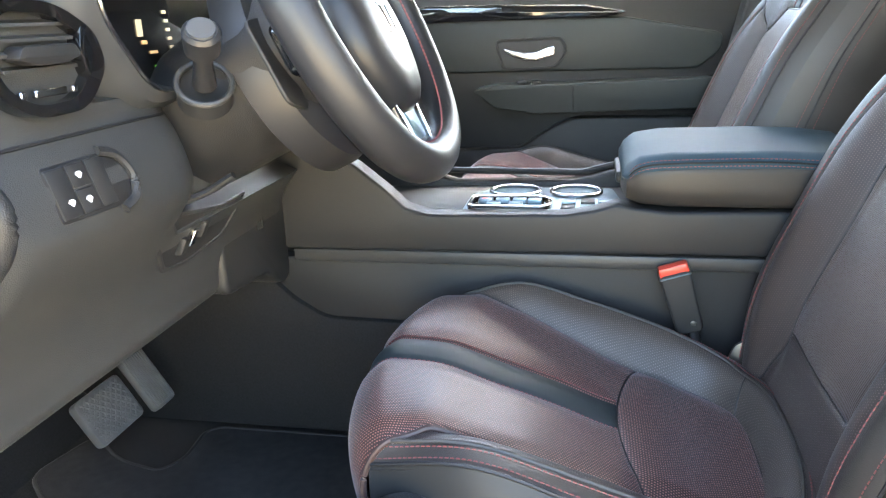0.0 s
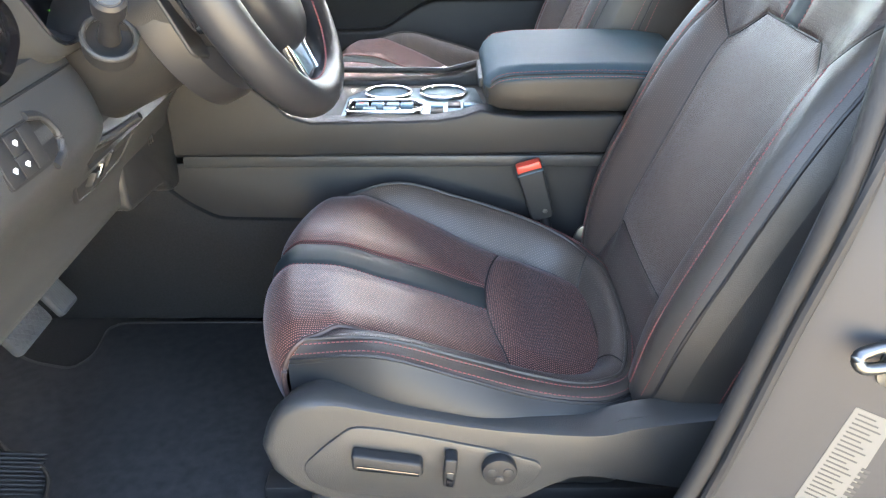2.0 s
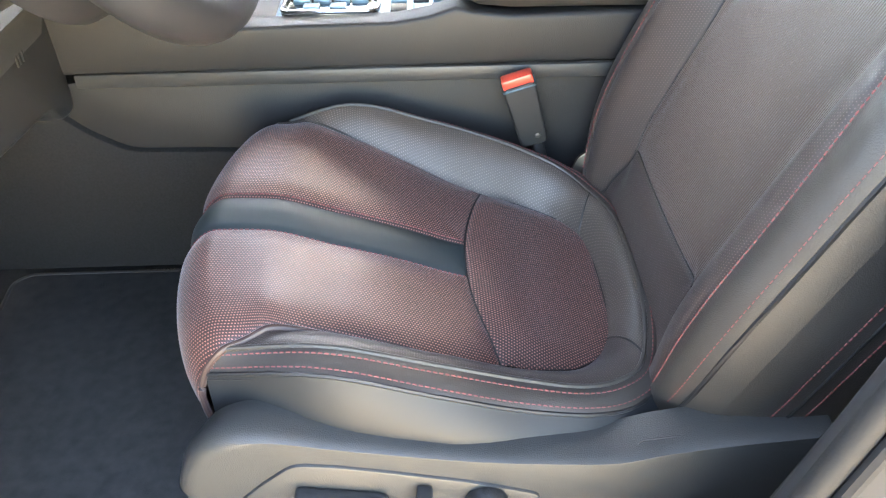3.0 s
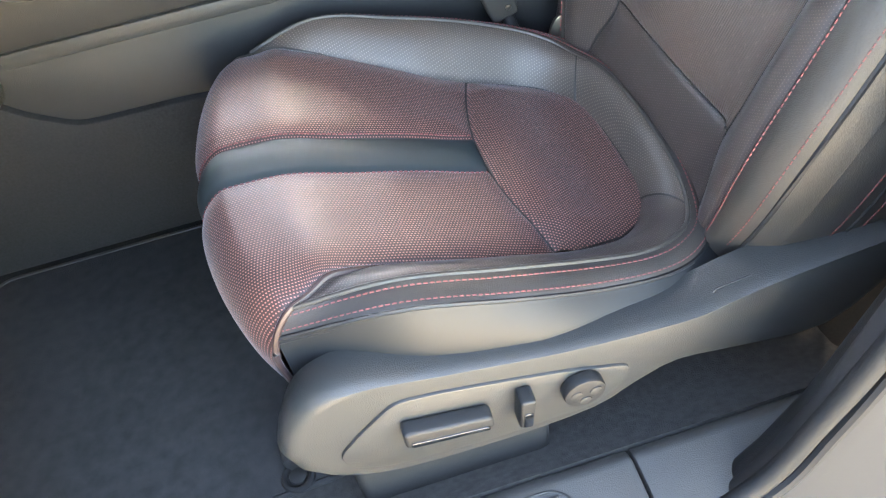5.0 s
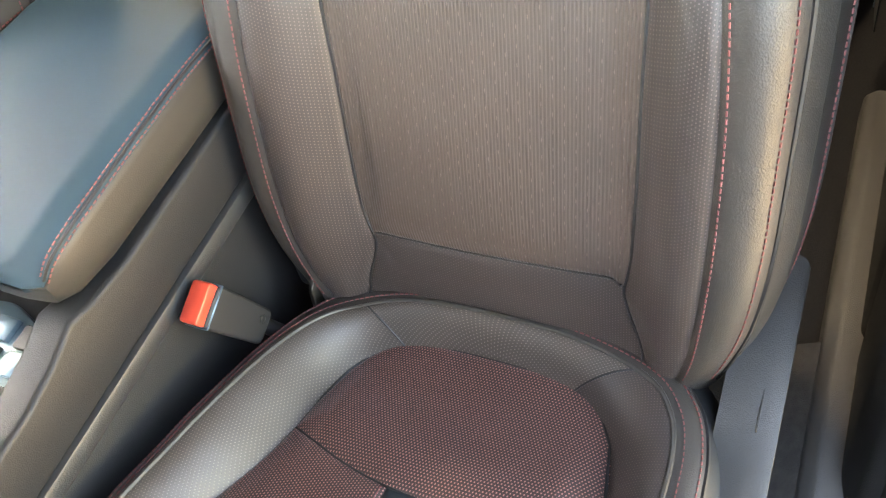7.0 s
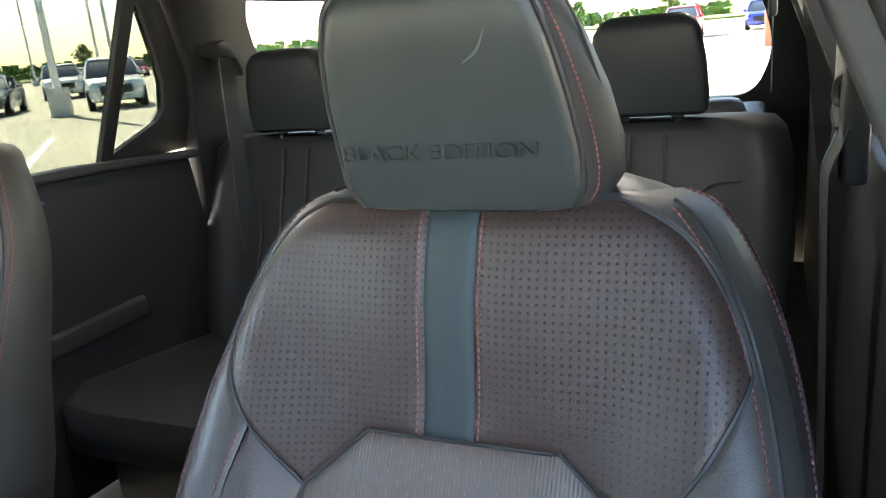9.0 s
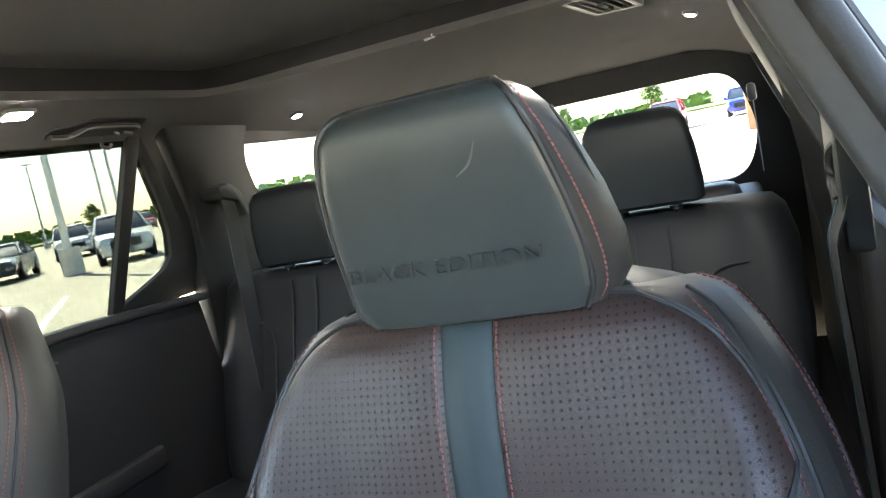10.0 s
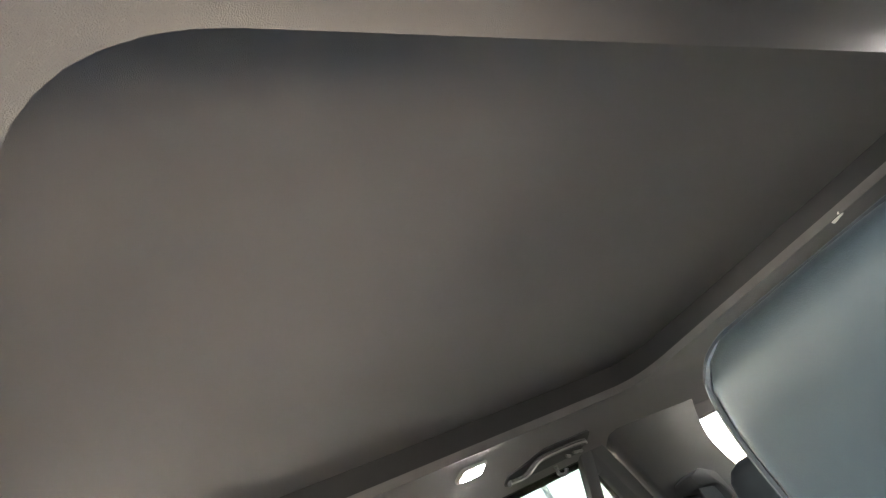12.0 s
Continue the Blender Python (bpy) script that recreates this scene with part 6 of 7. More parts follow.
def slab_left(poly, name, material, parent, text="", depth=0.05, inset=0.0, bevel=0.006):
    bm = prism(poly, "y", -depth, 0.0, bevel)
    for v in bm.verts:
        v.co.y += inner_y(v.co.z) + inset
    return part(name, bm, material, parent, text)


slab_left([(0.62, 0.10), (1.66, 0.10), (1.66, 0.84), (0.80, 0.86), (0.70, 0.60)], "rear_door_panel", PLASTIC_SOFT, left, "black rear door trim", 0.08)
slab_left([(1.45, 0.84), (1.66, 0.0), (3.15, 0.0), (3.1, 0.88), (2.35, 0.90), (2.05, 1.22), (1.52, 1.24)], "rear_pillar", PLASTIC_SOFT, left, "black rear pillar trim")
slab_left([(2.05, 1.16), (2.05, 1.26), (3.0, 1.24), (3.0, 1.16)], "window_header", HEADLINER, left)
slab_left([(2.75, 0.85), (3.0, 0.85), (3.0, 1.24), (2.80, 1.24)], "rear_corner", PLASTIC_SOFT, left)
slab_left([(0.86, 0.86), (1.50, 0.84), (1.54, 1.235), (0.88, 1.235)], "window_pane", PRIVACY, left, "tinted side glass", 0.004, -0.02, 0)
slab_left([(2.05, 0.90), (2.80, 0.88), (2.80, 1.18), (2.05, 1.18)], "window_pane", PRIVACY, left, "tinted rear glass", 0.004, -0.03, 0)
part("pillar_panel", prism(rounded([(1.05, 0.985), (1.20, 1.0), (1.22, 0.86), (1.06, 0.84)], 0.01, 3), "y", -0.318, -0.290, 0.006), PLASTIC_SOFT, left, "raised pillar panel")
lb = thing("seat_belt", "black seat belt hanging from the pillar guide", "seat belt", pose(1.1, -0.3, 0.9))
part("belt_guide", tube(smooth_line([(1.075, -0.300, 0.962), (1.098, -0.292, 0.950), (1.106, -0.290, 0.925), (1.095, -0.294, 0.900)], 5), 0.010, 8, flat=0.7), PLASTIC_DARK, lb, "black belt guide")
edge = smooth_line([(1.100, -0.292, 0.905), (1.100, -0.286, 0.885), (1.100, -0.2775, 0.863), (1.100, -0.2755, 0.837), (1.100, -0.279, 0.723), (1.100, -0.282, 0.618), (1.100, -0.285, 0.50), (1.100, -0.291, 0.22)], 5)
part("webbing", loft([[p, p - Vector((0.048, 0.004, 0)), p - Vector((0.048, 0.006, 0)), p - Vector((0, 0.002, 0))] for p in edge]), RUBBER, lb, "black webbing strap")
# Pale tube in place of the light that catches the strap's edge.
part("webbing_light_line", tube([p + Vector((0.0004, 0.0006, 0)) for p in edge], 0.0009, 6), SILVER_BEZEL, lb, "thin pale line for the light on the webbing edge")
b3 = thing("seat_belt", "pale grey rear seat belt beside the rear window", "seat belt", pose(2.5, -0.2, 0.9))
part("webbing", prism([(2.46, 1.01), (2.50, 1.01), (2.56, 0.80), (2.50, 0.80)], "y", -0.215, -0.212, 0), surf("pale webbing", (0.22, 0.24, 0.25), 0.7, 0.1), b3, "pale webbing strap")
part("belt_guide", box_bm(2.45, 2.52, -0.225, -0.20, 1.0, 1.05, 0.01), PLASTIC_DARK, b3, "black belt guide")

# tail: rear window frame, glass, parcel edge
tail = thing("wall_rear", "black tailgate trim round a wide rear window", "tailgate", pose(2.95, 0.4, 0.5), kind="structure")
hole = rounded([(-0.165, 1.11), (0.965, 1.11), (1.02, 0.90), (0.96, 0.745), (-0.16, 0.745), (-0.22, 0.90)], 0.09, 6)
big = []
for y, z in hole:
    a = math.atan2(z - 0.93, (y - 0.4) * 0.45)
    k = min(0.95 / max(abs(math.cos(a)), 1e-6) , 0.95 / max(abs(math.sin(a)), 1e-6))
    big.append((0.4 + k * 0.80 * math.cos(a) / 0.95, 0.93 + k * (0.36 if math.sin(a) > 0 else 0.98) * math.sin(a) / 0.95))
part("tail_trim", loft([[(2.99 - 0.25 * (z - 0.93), y, z) for y, z in big], [(2.93 - 0.25 * (z - 0.93), y, z) for y, z in big], [(2.91 - 0.25 * (z - 0.93), y, z) for y, z in hole], [(2.97 - 0.25 * (z - 0.93), y, z) for y, z in hole]], caps=False), PLASTIC_SOFT, tail, "black tailgate trim")
bm = prism(hole, "x", 2.955, 2.96, 0)
for v in bm.verts:
    v.co.x -= 0.25 * (v.co.z - 0.93)
rg = part("window_pane", bm, PRIVACY, tail, "rear window glass")
front_wall = tagged(part("wall_front", box_bm(-1.06, -1.0, -0.55, 1.35, -0.1, 0.80, 0.01), PLASTIC_DARK), "dark bulkhead ahead of the pedals", "bulkhead", kind="structure")
kick = tagged(part("wall_kick_panel", prism(rounded([(-0.28, 0.12), (-0.26, 0.20), (-0.275, 0.40), (-0.30, 0.50), (-1.0, 0.60), (-1.0, 0.10)], 0.03, 4), "y", -0.40, -0.34, 0.008, 3), PLASTIC), "black kick panel beside the pedals", "kick panel", kind="structure")
for y0, y1, nm in ((-0.62, -0.52, "wall_wing_left"), (1.30, 1.40, "wall_wing_right")):
    tagged(part(nm, prism(rounded([(-1.9, -0.1), (-0.7, -0.1), (-0.7, 0.85), (-1.0, 0.88), (-1.9, 0.70)], 0.05, 4), "y", y0, y1, 0.02, 3), PAINT), "silver-grey painted front wing of the car", "body", kind="structure")
tagged(part("wall_bonnet", prism(rounded([(-1.95, 0.62), (-1.0, 0.82), (-0.95, 0.86), (-1.0, 0.76), (-1.95, 0.5)], 0.03, 3), "y", -0.52, 1.32, 0.02, 3), PAINT), "silver-grey painted bonnet", "body", kind="structure")
wind = part("window_1", loft([[(-1.0, -0.50, 0.86), (-1.0, 1.30, 0.86), (-0.995, 1.30, 0.865), (-0.995, -0.50, 0.865)], [(-0.28, -0.24, 1.27), (-0.28, 1.04, 1.27), (-0.275, 1.04, 1.275), (-0.275, -0.24, 1.275)]]), GLASS)
tagged(wind, "sloping clear windscreen glass", "windscreen", kind="structure").visible_shadow = False
for s, nm in ((1, "wall_front_pillar_left"), (-1, "wall_front_pillar_right")):
    yy = (lambda y: y) if s > 0 else mirror
    tagged(part(nm, tube([(-1.0, yy(-0.47), 0.80), (-0.65, yy(-0.36), 1.03), (-0.28, yy(-0.235), 1.25)], 0.045, 12), PLASTIC_SOFT), "black windscreen pillar trim", "pillar", kind="structure")

# ---- headliner with the sunshade panel ----
def roof_z(x, y):
    d = np.clip(np.abs(np.asarray(y) - YC) - 0.45, 0, None)
    return 1.252 - 0.16 * d - 0.9 * d ** 2 - 0.038 * np.clip((np.asarray(x) - 1.5) / 1.4, 0, 1) ** 1.5 * 1.6 - 0.06 * np.clip((0.1 - np.asarray(x)) / 0.4, 0, 1) ** 2


SHADE_X0, SHADE_X1, SHADE_Y0, SHADE_Y1 = 0.356, 1.51, -0.005, 0.815
opening = []
corners = rounded([(SHADE_X0, SHADE_Y0), (SHADE_X1, SHADE_Y0), (SHADE_X1, SHADE_Y1), (SHADE_X0, SHADE_Y1)], 0.085, 8)
for (a, b), (c, d) in zip(corners, corners[1:] + corners[:1]):
    n = max(1, int(math.hypot(c - a, d - b) / 0.04))
    opening += [(a + (c - a) * k / n, b + (d - b) * k / n) for k in range(n)]
outer_line = []
for x, y in opening:
    a = math.atan2((y - YC) / 0.396, (x - 0.93) / 0.575)
    ca, sa = math.cos(a), math.sin(a)
    k = 1 / max(abs(ca), abs(sa))
    X = 1.30 + 1.62 * k * ca if ca > 0 else 1.30 + 1.60 * k * ca
    outer_line.append((X, YC + 0.645 * k * sa))
op, ol = np.array(opening), np.array(outer_line)
rows = []
for k in np.linspace(0, 1, 26):
    q = op + (ol - op) * k
    rows.append(np.column_stack([q, roof_z(q[:, 0], q[:, 1]) - 0.006 * math.exp(-(k / 0.03) ** 2)]))
rows = np.array(rows)
rows = np.concatenate([rows, rows[:, :1]], 1)
lipz = roof_z(op[:, 0], op[:, 1])
ceiling = thing("ceiling", "dark cloth headliner with a closed sunshade panel", "ceiling", pose(1.2, 0.4, 1.25), kind="structure")
grid_mesh("headliner", rows, HEADLINER, ceiling, "dark cloth headliner")
lip = np.array([np.column_stack([op, lipz - 0.006]), np.column_stack([op + (op - [0.93, 0.4]) * 0.004, lipz - 0.004]), np.column_stack([op + (op - [0.93, 0.4]) * 0.012, lipz + 0.010]), np.column_stack([op + (op - [0.93, 0.4]) * 0.02, lipz + 0.055])])
lip = np.concatenate([lip, lip[:, :1]], 1)
grid_mesh("opening_lip", lip[:3], HEADLINER, ceiling, "rolled cloth edge of the roof opening")
# Wall given black rubber so that the gap round the shade reads as shadow.
grid_mesh("opening_well", lip[2:], RUBBER, ceiling, "inner wall of the roof opening, blackened for its shadow")
gx, gy = np.meshgrid(np.linspace(SHADE_X0 - 0.04, SHADE_X1 + 0.04, 40), np.linspace(SHADE_Y0 - 0.04, SHADE_Y1 + 0.04, 30), indexing="ij")
gz = 1.290 + 0.008 * np.clip((gy - 0.05) / 0.7, 0, 1) ** 2 + 0.004 * np.clip((gx - 0.4) / 1.0, 0, 1) ** 2
grid_mesh("sunshade", np.stack([gx, gy, gz], -1), HEADLINER, ceiling, "closed dark cloth sunshade")
tagged(part("roof", prism([(-0.30, 1.30), (0.3, 1.315), (1.6, 1.315), (2.95, 1.25), (2.98, 1.30), (1.2, 1.36), (-0.28, 1.33)], "y", -0.21, 1.01, 0.015), PAINT), "silver-grey painted roof panel of the car", "roof", kind="structure")
for s in (1, -1):
    yy = (lambda y: y) if s > 0 else mirror
    tagged(part("wall_roof_rail", prism([(yy(-0.185), 1.30), (yy(-0.30), 1.28), (yy(-0.32), 1.25), (yy(-0.235), 1.225), (yy(-0.19), 1.25)], "x", -0.30, 2.95, 0.006), PAINT), "painted roof rail above the doors", "roof rail", kind="structure")

# Paler than the other trim: light on the roof fittings is in this colour.
FITTING = surf("warm grey plastic paled for light", (0.11, 0.105, 0.10), 0.4, 0.1, 700, 0.1, 8, spec=0.45)
LIT = glow("lit lamp lens", (1.0, 0.95, 0.88), 30.0)


def ceiling_lamp(x, y, w, d, text):
    z = float(roof_z(x, y))
    tilt = math.degrees(math.atan(0.16 + 1.8 * max(0, abs(y - YC) - 0.45))) * (-1 if y > YC else 1)
    m = pose(x, y, z, tilt, 0, 0)
    lamp = thing("reading_lamp", text, "lamp", m, "reading lamps in the headliner")
    part("lamp_frame", prism(rounded([(-w / 2, -d / 2), (w / 2, -d / 2), (w / 2, d / 2), (-w / 2, d / 2)], 0.01, 4), "z", -0.006, 0.004, 0.002), FITTING, lamp, "grey frame", at=m)
    part("lamp_lens", prism(rounded([(-w / 2 + 0.007, -d / 2 + 0.006), (w / 2 - 0.007, -d / 2 + 0.006), (w / 2 - 0.007, d / 2 - 0.006), (-w / 2 + 0.007, d / 2 - 0.006)], 0.006, 4), "z", -0.0075, -0.004, 0.001), LIT, lamp, "lit pale lens", at=m)


ceiling_lamp(1.10, 0.898, 0.060, 0.040, "lit rectangular reading lamp set in the headliner")
ceiling_lamp(1.10, -0.099, 0.060, 0.040, "lit rectangular reading lamp set in the headliner")
ceiling_lamp(2.0, 0.935, 0.040, 0.032, "small lit lamp over the third row")
ceiling_lamp(2.0, -0.117, 0.040, 0.032, "small lit lamp over the third row")


def grab_handle(x0, y, text):
    """A folded handle: a dark recess in the cloth, a flat bar stepping up from its front foot, and a thin pale tube as
    its highlight.
    """
    s = 1 if y > YC else -1

    def at(dx, dy, down):
        return Vector((x0 + dx, y - s * dy, float(roof_z(x0 + dx, y - s * dy)) - down))

    g = thing("grab_handle", text, "grab handle", pose(x0 + 0.105, y, float(roof_z(x0, y))), "grab handles over the doors")
    well = rounded([(-0.008, -0.018), (0.205, -0.018), (0.222, 0.004), (0.215, 0.040), (0.075, 0.044), (0.03, 0.020), (-0.006, 0.012)], 0.012, 4)
    part("handle_well", loft([[at(dx, dy, 0.0) for dx, dy in well], [at(dx, dy, 0.003) for dx, dy in well], [at(0.105 + (dx - 0.105) * 0.97, 0.012 + (dy - 0.012) * 0.92, 0.003) for dx, dy in well]]), RUBBER, g, "dark recess behind the bar")
    line = [(0.0, 0.0), (0.032, -0.003), (0.048, 0.004), (0.062, 0.026), (0.085, 0.032), (0.15, 0.031), (0.192, 0.026), (0.205, 0.018)]
    bar = smooth_line([at(dx, dy - 0.004, 0.008) for dx, dy in line], 5)
    part("handle_bar", tube(bar, 0.0075, 10, flat=0.7), PLASTIC_DARK, g, "soft black bar")
    # Thin pale tube drawing the highlight along the bar's lower edge.
    part("bar_highlight", tube([p + Vector((0, -s * 0.0058, -0.003)) for p in bar], 0.0022, 8), FITTING, g, "modelled highlight along the bar")
    for a, b in ((0.16, 0.175), (0.182, 0.212)):
        part("handle_mount", tube([at(a, -0.004, 0.006), at(b, -0.010, 0.006)], 0.003, 8), FITTING, g, "end mount")


grab_handle(1.225, 0.975, "black folding grab handle over the rear door")
grab_handle(1.215, -0.150, "black folding grab handle over the rear door")
vent_m = pose(1.675, 0.014, float(roof_z(1.675, 0.014)), 3, 3, -8)
av = thing("ceiling_vent", "black louvred air vent set in the headliner", "air vent", vent_m)
part("vent_frame", loft([[(x, y, z) for x, y in rounded([(-w, -h), (w, -h), (w, h), (-w, h)], 0.012, 3)] for w, h, z in ((0.105, 0.052, 0.004), (0.103, 0.050, -0.006), (0.090, 0.040, -0.006), (0.088, 0.038, 0.006))], caps=False), FITTING, av, "vent frame paled for the light on it", at=vent_m)
part("vent_well", box_bm(-0.090, 0.090, -0.040, 0.040, 0.002, 0.006, 0), PLASTIC_DARK, av, at=vent_m)
for k in range(4):
    part("louvre", box_bm(-0.086, 0.086, -0.030 + 0.018 * k, -0.024 + 0.018 * k, -0.005, 0.003, 0.001, 1), PLASTIC_DARK, av, at=vent_m)
part("vent_tab", box_bm(-0.02, 0.02, -0.006, 0.006, -0.009, -0.003, 0.002), PLASTIC_SOFT, av, at=vent_m)
clip = thing_mesh("shade_clip", tube([(1.515, 0.300, 1.248), (1.525, 0.322, 1.247)], 0.0045, 8), surf("pale clip", (0.6, 0.58, 0.55), 0.5), "small pale plastic clip on the headliner edge", "clip")


# ---- second row ----
def rear_seat(cy, text):
    s = thing("rear_seat", text, "car seat", pose(1.6, cy, 0.12), "second row seats")
    rings = []
    for z, x0, hw, d in ((0.30, 1.60, 0.25, 0.14), (0.42, 1.63, 0.27, 0.15), (0.60, 1.69, 0.28, 0.14), (0.74, 1.745, 0.275, 0.12), (0.80, 1.765, 0.26, 0.11), (0.822, 1.785, 0.24, 0.08), (0.828, 1.80, 0.20, 0.05)):
        rings.append([(x, cy + y, z) for x, y in rounded([(x0, -hw), (x0 - 0.025, -hw + 0.06), (x0, -hw + 0.12), (x0, hw - 0.12), (x0 - 0.025, hw - 0.06), (x0, hw), (x0 + d, hw), (x0 + d, -hw)], 0.03, 3)])
    part("backrest", loft(rings), REAR_LEATHER, s, "black leather backrest")
    for y in (-0.035, 0.035):
        part("seam", tube([(1.763 - 0.02 + 0.012, cy + y, 0.80), (1.739, cy + y, 0.74), (1.685, cy + y, 0.60), (1.63, cy + y, 0.45)], 0.003, 6), SEAM, s)
    part("arc_seam", tube(smooth_line([(1.725, cy - 0.19, 0.71), (1.722, cy - 0.12, 0.70), (1.70, cy - 0.09, 0.64), (1.62, cy - 0.09, 0.44)], 6), 0.003, 6), SEAM, s)
    part("arc_seam", tube(smooth_line([(1.725, cy + 0.19, 0.71), (1.722, cy + 0.12, 0.70), (1.70, cy + 0.09, 0.64), (1.62, cy + 0.09, 0.44)], 6), 0.003, 6), SEAM, s)
    rings = []
    for x, z0, z1, hw in ((1.13, 0.30, 0.34, 0.22), (1.15, 0.26, 0.38, 0.25), (1.22, 0.24, 0.40, 0.27), (1.45, 0.24, 0.37, 0.27), (1.62, 0.24, 0.35, 0.25)):
        rings.append([(x, cy + y, z) for y, z in rounded([(-hw, z0), (hw, z0), (hw, z1), (hw - 0.07, z1 - 0.015), (-hw + 0.07, z1 - 0.015), (-hw, z1)], 0.03, 3)])
    part("cushion", loft(rings), REAR_LEATHER, s, "black leather cushion")
    part("seat_stand", box_bm(1.20, 1.60, cy - 0.20, cy + 0.20, 0.118, 0.26, 0.01), PLASTIC_DARK, s)
    rings = []
    for z, x0, d, hw in ((0.838, 1.755, 0.07, 0.108), (0.846, 1.745, 0.09, 0.118), (0.88, 1.740, 0.095, 0.121), (0.95, 1.735, 0.09, 0.115), (1.005, 1.735, 0.08, 0.105), (1.026, 1.742, 0.065, 0.092), (1.036, 1.755, 0.04, 0.07)):
        rings.append([(x, cy + y, z) for x, y in rounded([(x0, -hw), (x0, hw), (x0 + d, hw * 0.93), (x0 + d, -hw * 0.93)], 0.022, 4)])
    head = part("headrest", loft(rings), REAR_LEATHER, s, "black leather headrest")
    for y in (-0.055, 0.055):
        part("headrest_post", tube([(1.79, cy + y, 0.80), (1.785, cy + y, 0.86)], 0.0065, 10), CHROME, head, "steel post")
        part("post_collar", tube([(1.79, cy + y, 0.824), (1.79, cy + y, 0.834)], 0.013, 12), PLASTIC_DARK, head)


rear_seat(0.012, "black leather second row seat with headrest behind the driver")
rear_seat(0.865, "black leather second row seat with headrest beside the rear quarter window")
third = thing("third_row_seat", "low black third row bench under the rear window", "car seat", pose(2.4, 0.4, 0.12))
part("bench_back", box_bm(2.40, 2.55, -0.15, 0.95, 0.12, 0.79, 0.04, 3), LEATHER, third, "black bench back")
part("parcel_edge", box_bm(2.56, 2.88, -0.20, 1.0, 0.66, 0.735, 0.02, 2), PLASTIC, third, "pale-lit shelf edge behind the bench")

# ---- driver's door, standing wide open ahead of the opening ----
open_door = thing("door_3", "open driver's door with dark inner trim", "car door", pose(-0.62, -0.56, 0.4), kind="structure")
SWING = pose(-0.62, -0.58, 0.0, 0, 0, -68)
part("door_skin", prism(rounded([(0.0, -0.12), (1.02, -0.12), (1.10, 0.35), (1.12, 0.82), (0.0, 0.84)], 0.05, 4), "y", -0.09, -0.05, 0.01), PAINT, open_door, "silver-grey painted outer skin", at=SWING)
part("inner_trim", prism(rounded([(0.02, -0.08), (1.0, -0.08), (1.07, 0.35), (1.09, 0.84), (0.02, 0.86)], 0.04, 4), "y", -0.05, 0.03, 0.015), PLASTIC_SOFT, open_door, "black inner door trim", at=SWING)
part("arm_rest", box_bm(0.25, 0.85, 0.03, 0.09, 0.50, 0.58, 0.02, 3), LEATHER_SOFT, open_door, "padded armrest", at=SWING)
part("window_frame", tube(smooth_line([(0.02, -0.04, 0.85), (0.35, 0.06, 1.05), (0.70, 0.14, 1.20), (1.02, 0.15, 1.22), (1.08, 0.06, 1.0), (1.09, -0.02, 0.84)], 6), 0.022, 8), PAINT, open_door, "painted window frame", at=SWING)


# ---- outside: parking lot, cars, lamp posts, fields, trees ----
GROUND = -0.42


def ground_material():
    m, t, b = nodes_of("sun-bleached asphalt")
    co = t.nodes.new("ShaderNodeTexCoord")
    a = node(t, "ShaderNodeTexNoise", Scale=0.15, Detail=6.0)
    c = node(t, "ShaderNodeTexNoise", Scale=60.0, Detail=4.0)
    for n in (a, c):
        t.links.new(co.outputs["Object"], n.inputs["Vector"])
    mx = t.nodes.new("ShaderNodeMath")
    mx.operation = "MULTIPLY_ADD"
    mx.inputs[1].default_value, mx.inputs[2].default_value = 0.35, 0.3
    t.links.new(c.outputs["Fac"], mx.inputs[0])
    ad = t.nodes.new("ShaderNodeMath")
    ad.operation = "MULTIPLY"
    t.links.new(mx.outputs[0], ad.inputs[0])
    t.links.new(a.outputs["Fac"], ad.inputs[1])
    mix = t.nodes.new("ShaderNodeMix")
    mix.data_type = "RGBA"
    mix.inputs["A"].default_value, mix.inputs["B"].default_value = (0.30, 0.25, 0.175, 1), (0.44, 0.37, 0.265, 1)
    rg = node(t, "ShaderNodeMapRange", From_Min=0.15, From_Max=0.32)
    t.links.new(ad.outputs[0], rg.inputs["Value"])
    t.links.new(rg.outputs["Result"], mix.inputs["Factor"])
    t.links.new(mix.outputs["Result"], b.inputs["Base Color"])
    b.inputs["Roughness"].default_value = 0.9
    return m


tagged(part("ground", prism([(-400, -400), (400, -400), (400, 400), (-400, 400)], "z", GROUND - 0.3, GROUND, 0), ground_material()), "sun-bleached grey asphalt of a wide parking lot", "parking lot", kind="structure")
GRASS = surf("dry green field", (0.16, 0.20, 0.05), 0.95, 0.4, 3, 0.3, 0.08)
tagged(part("field", prism([(-500, 95), (500, 95), (500, 500), (-500, 500)], "z", GROUND, GROUND + 0.25, 0), GRASS), "green field beyond the parking lot", "field", kind="structure")
tagged(part("field_behind", prism([(110, -300), (500, -300), (500, 95), (110, 95)], "z", GROUND, GROUND + 0.25, 0), GRASS), "green field behind the parking lot", "field", kind="structure")
LINE = surf("worn white line paint", (0.75, 0.73, 0.68), 0.8, 0.15, 30, 0.1, 4)
for k in range(5):
    x, y = 8.4 + 3.2 * k, 10.6 - 2.1 * k
    tagged(part("painted_line", prism([(x, y), (x + 0.12, y - 0.08), (x + 4.1, y + 3.9), (x + 3.98, y + 3.98)], "z", GROUND, GROUND + 0.004, 0), LINE), "worn white painted parking bay line", "road marking", "parking bay lines", "structure")

CAR_GLASS = surf("dark car glass", (0.02, 0.025, 0.03), 0.06, 0.1, 10, 0, 2, coat=0.5)
TYRE = surf("tyre rubber", (0.015, 0.015, 0.016), 0.8, 0.2, 60, 0.2)
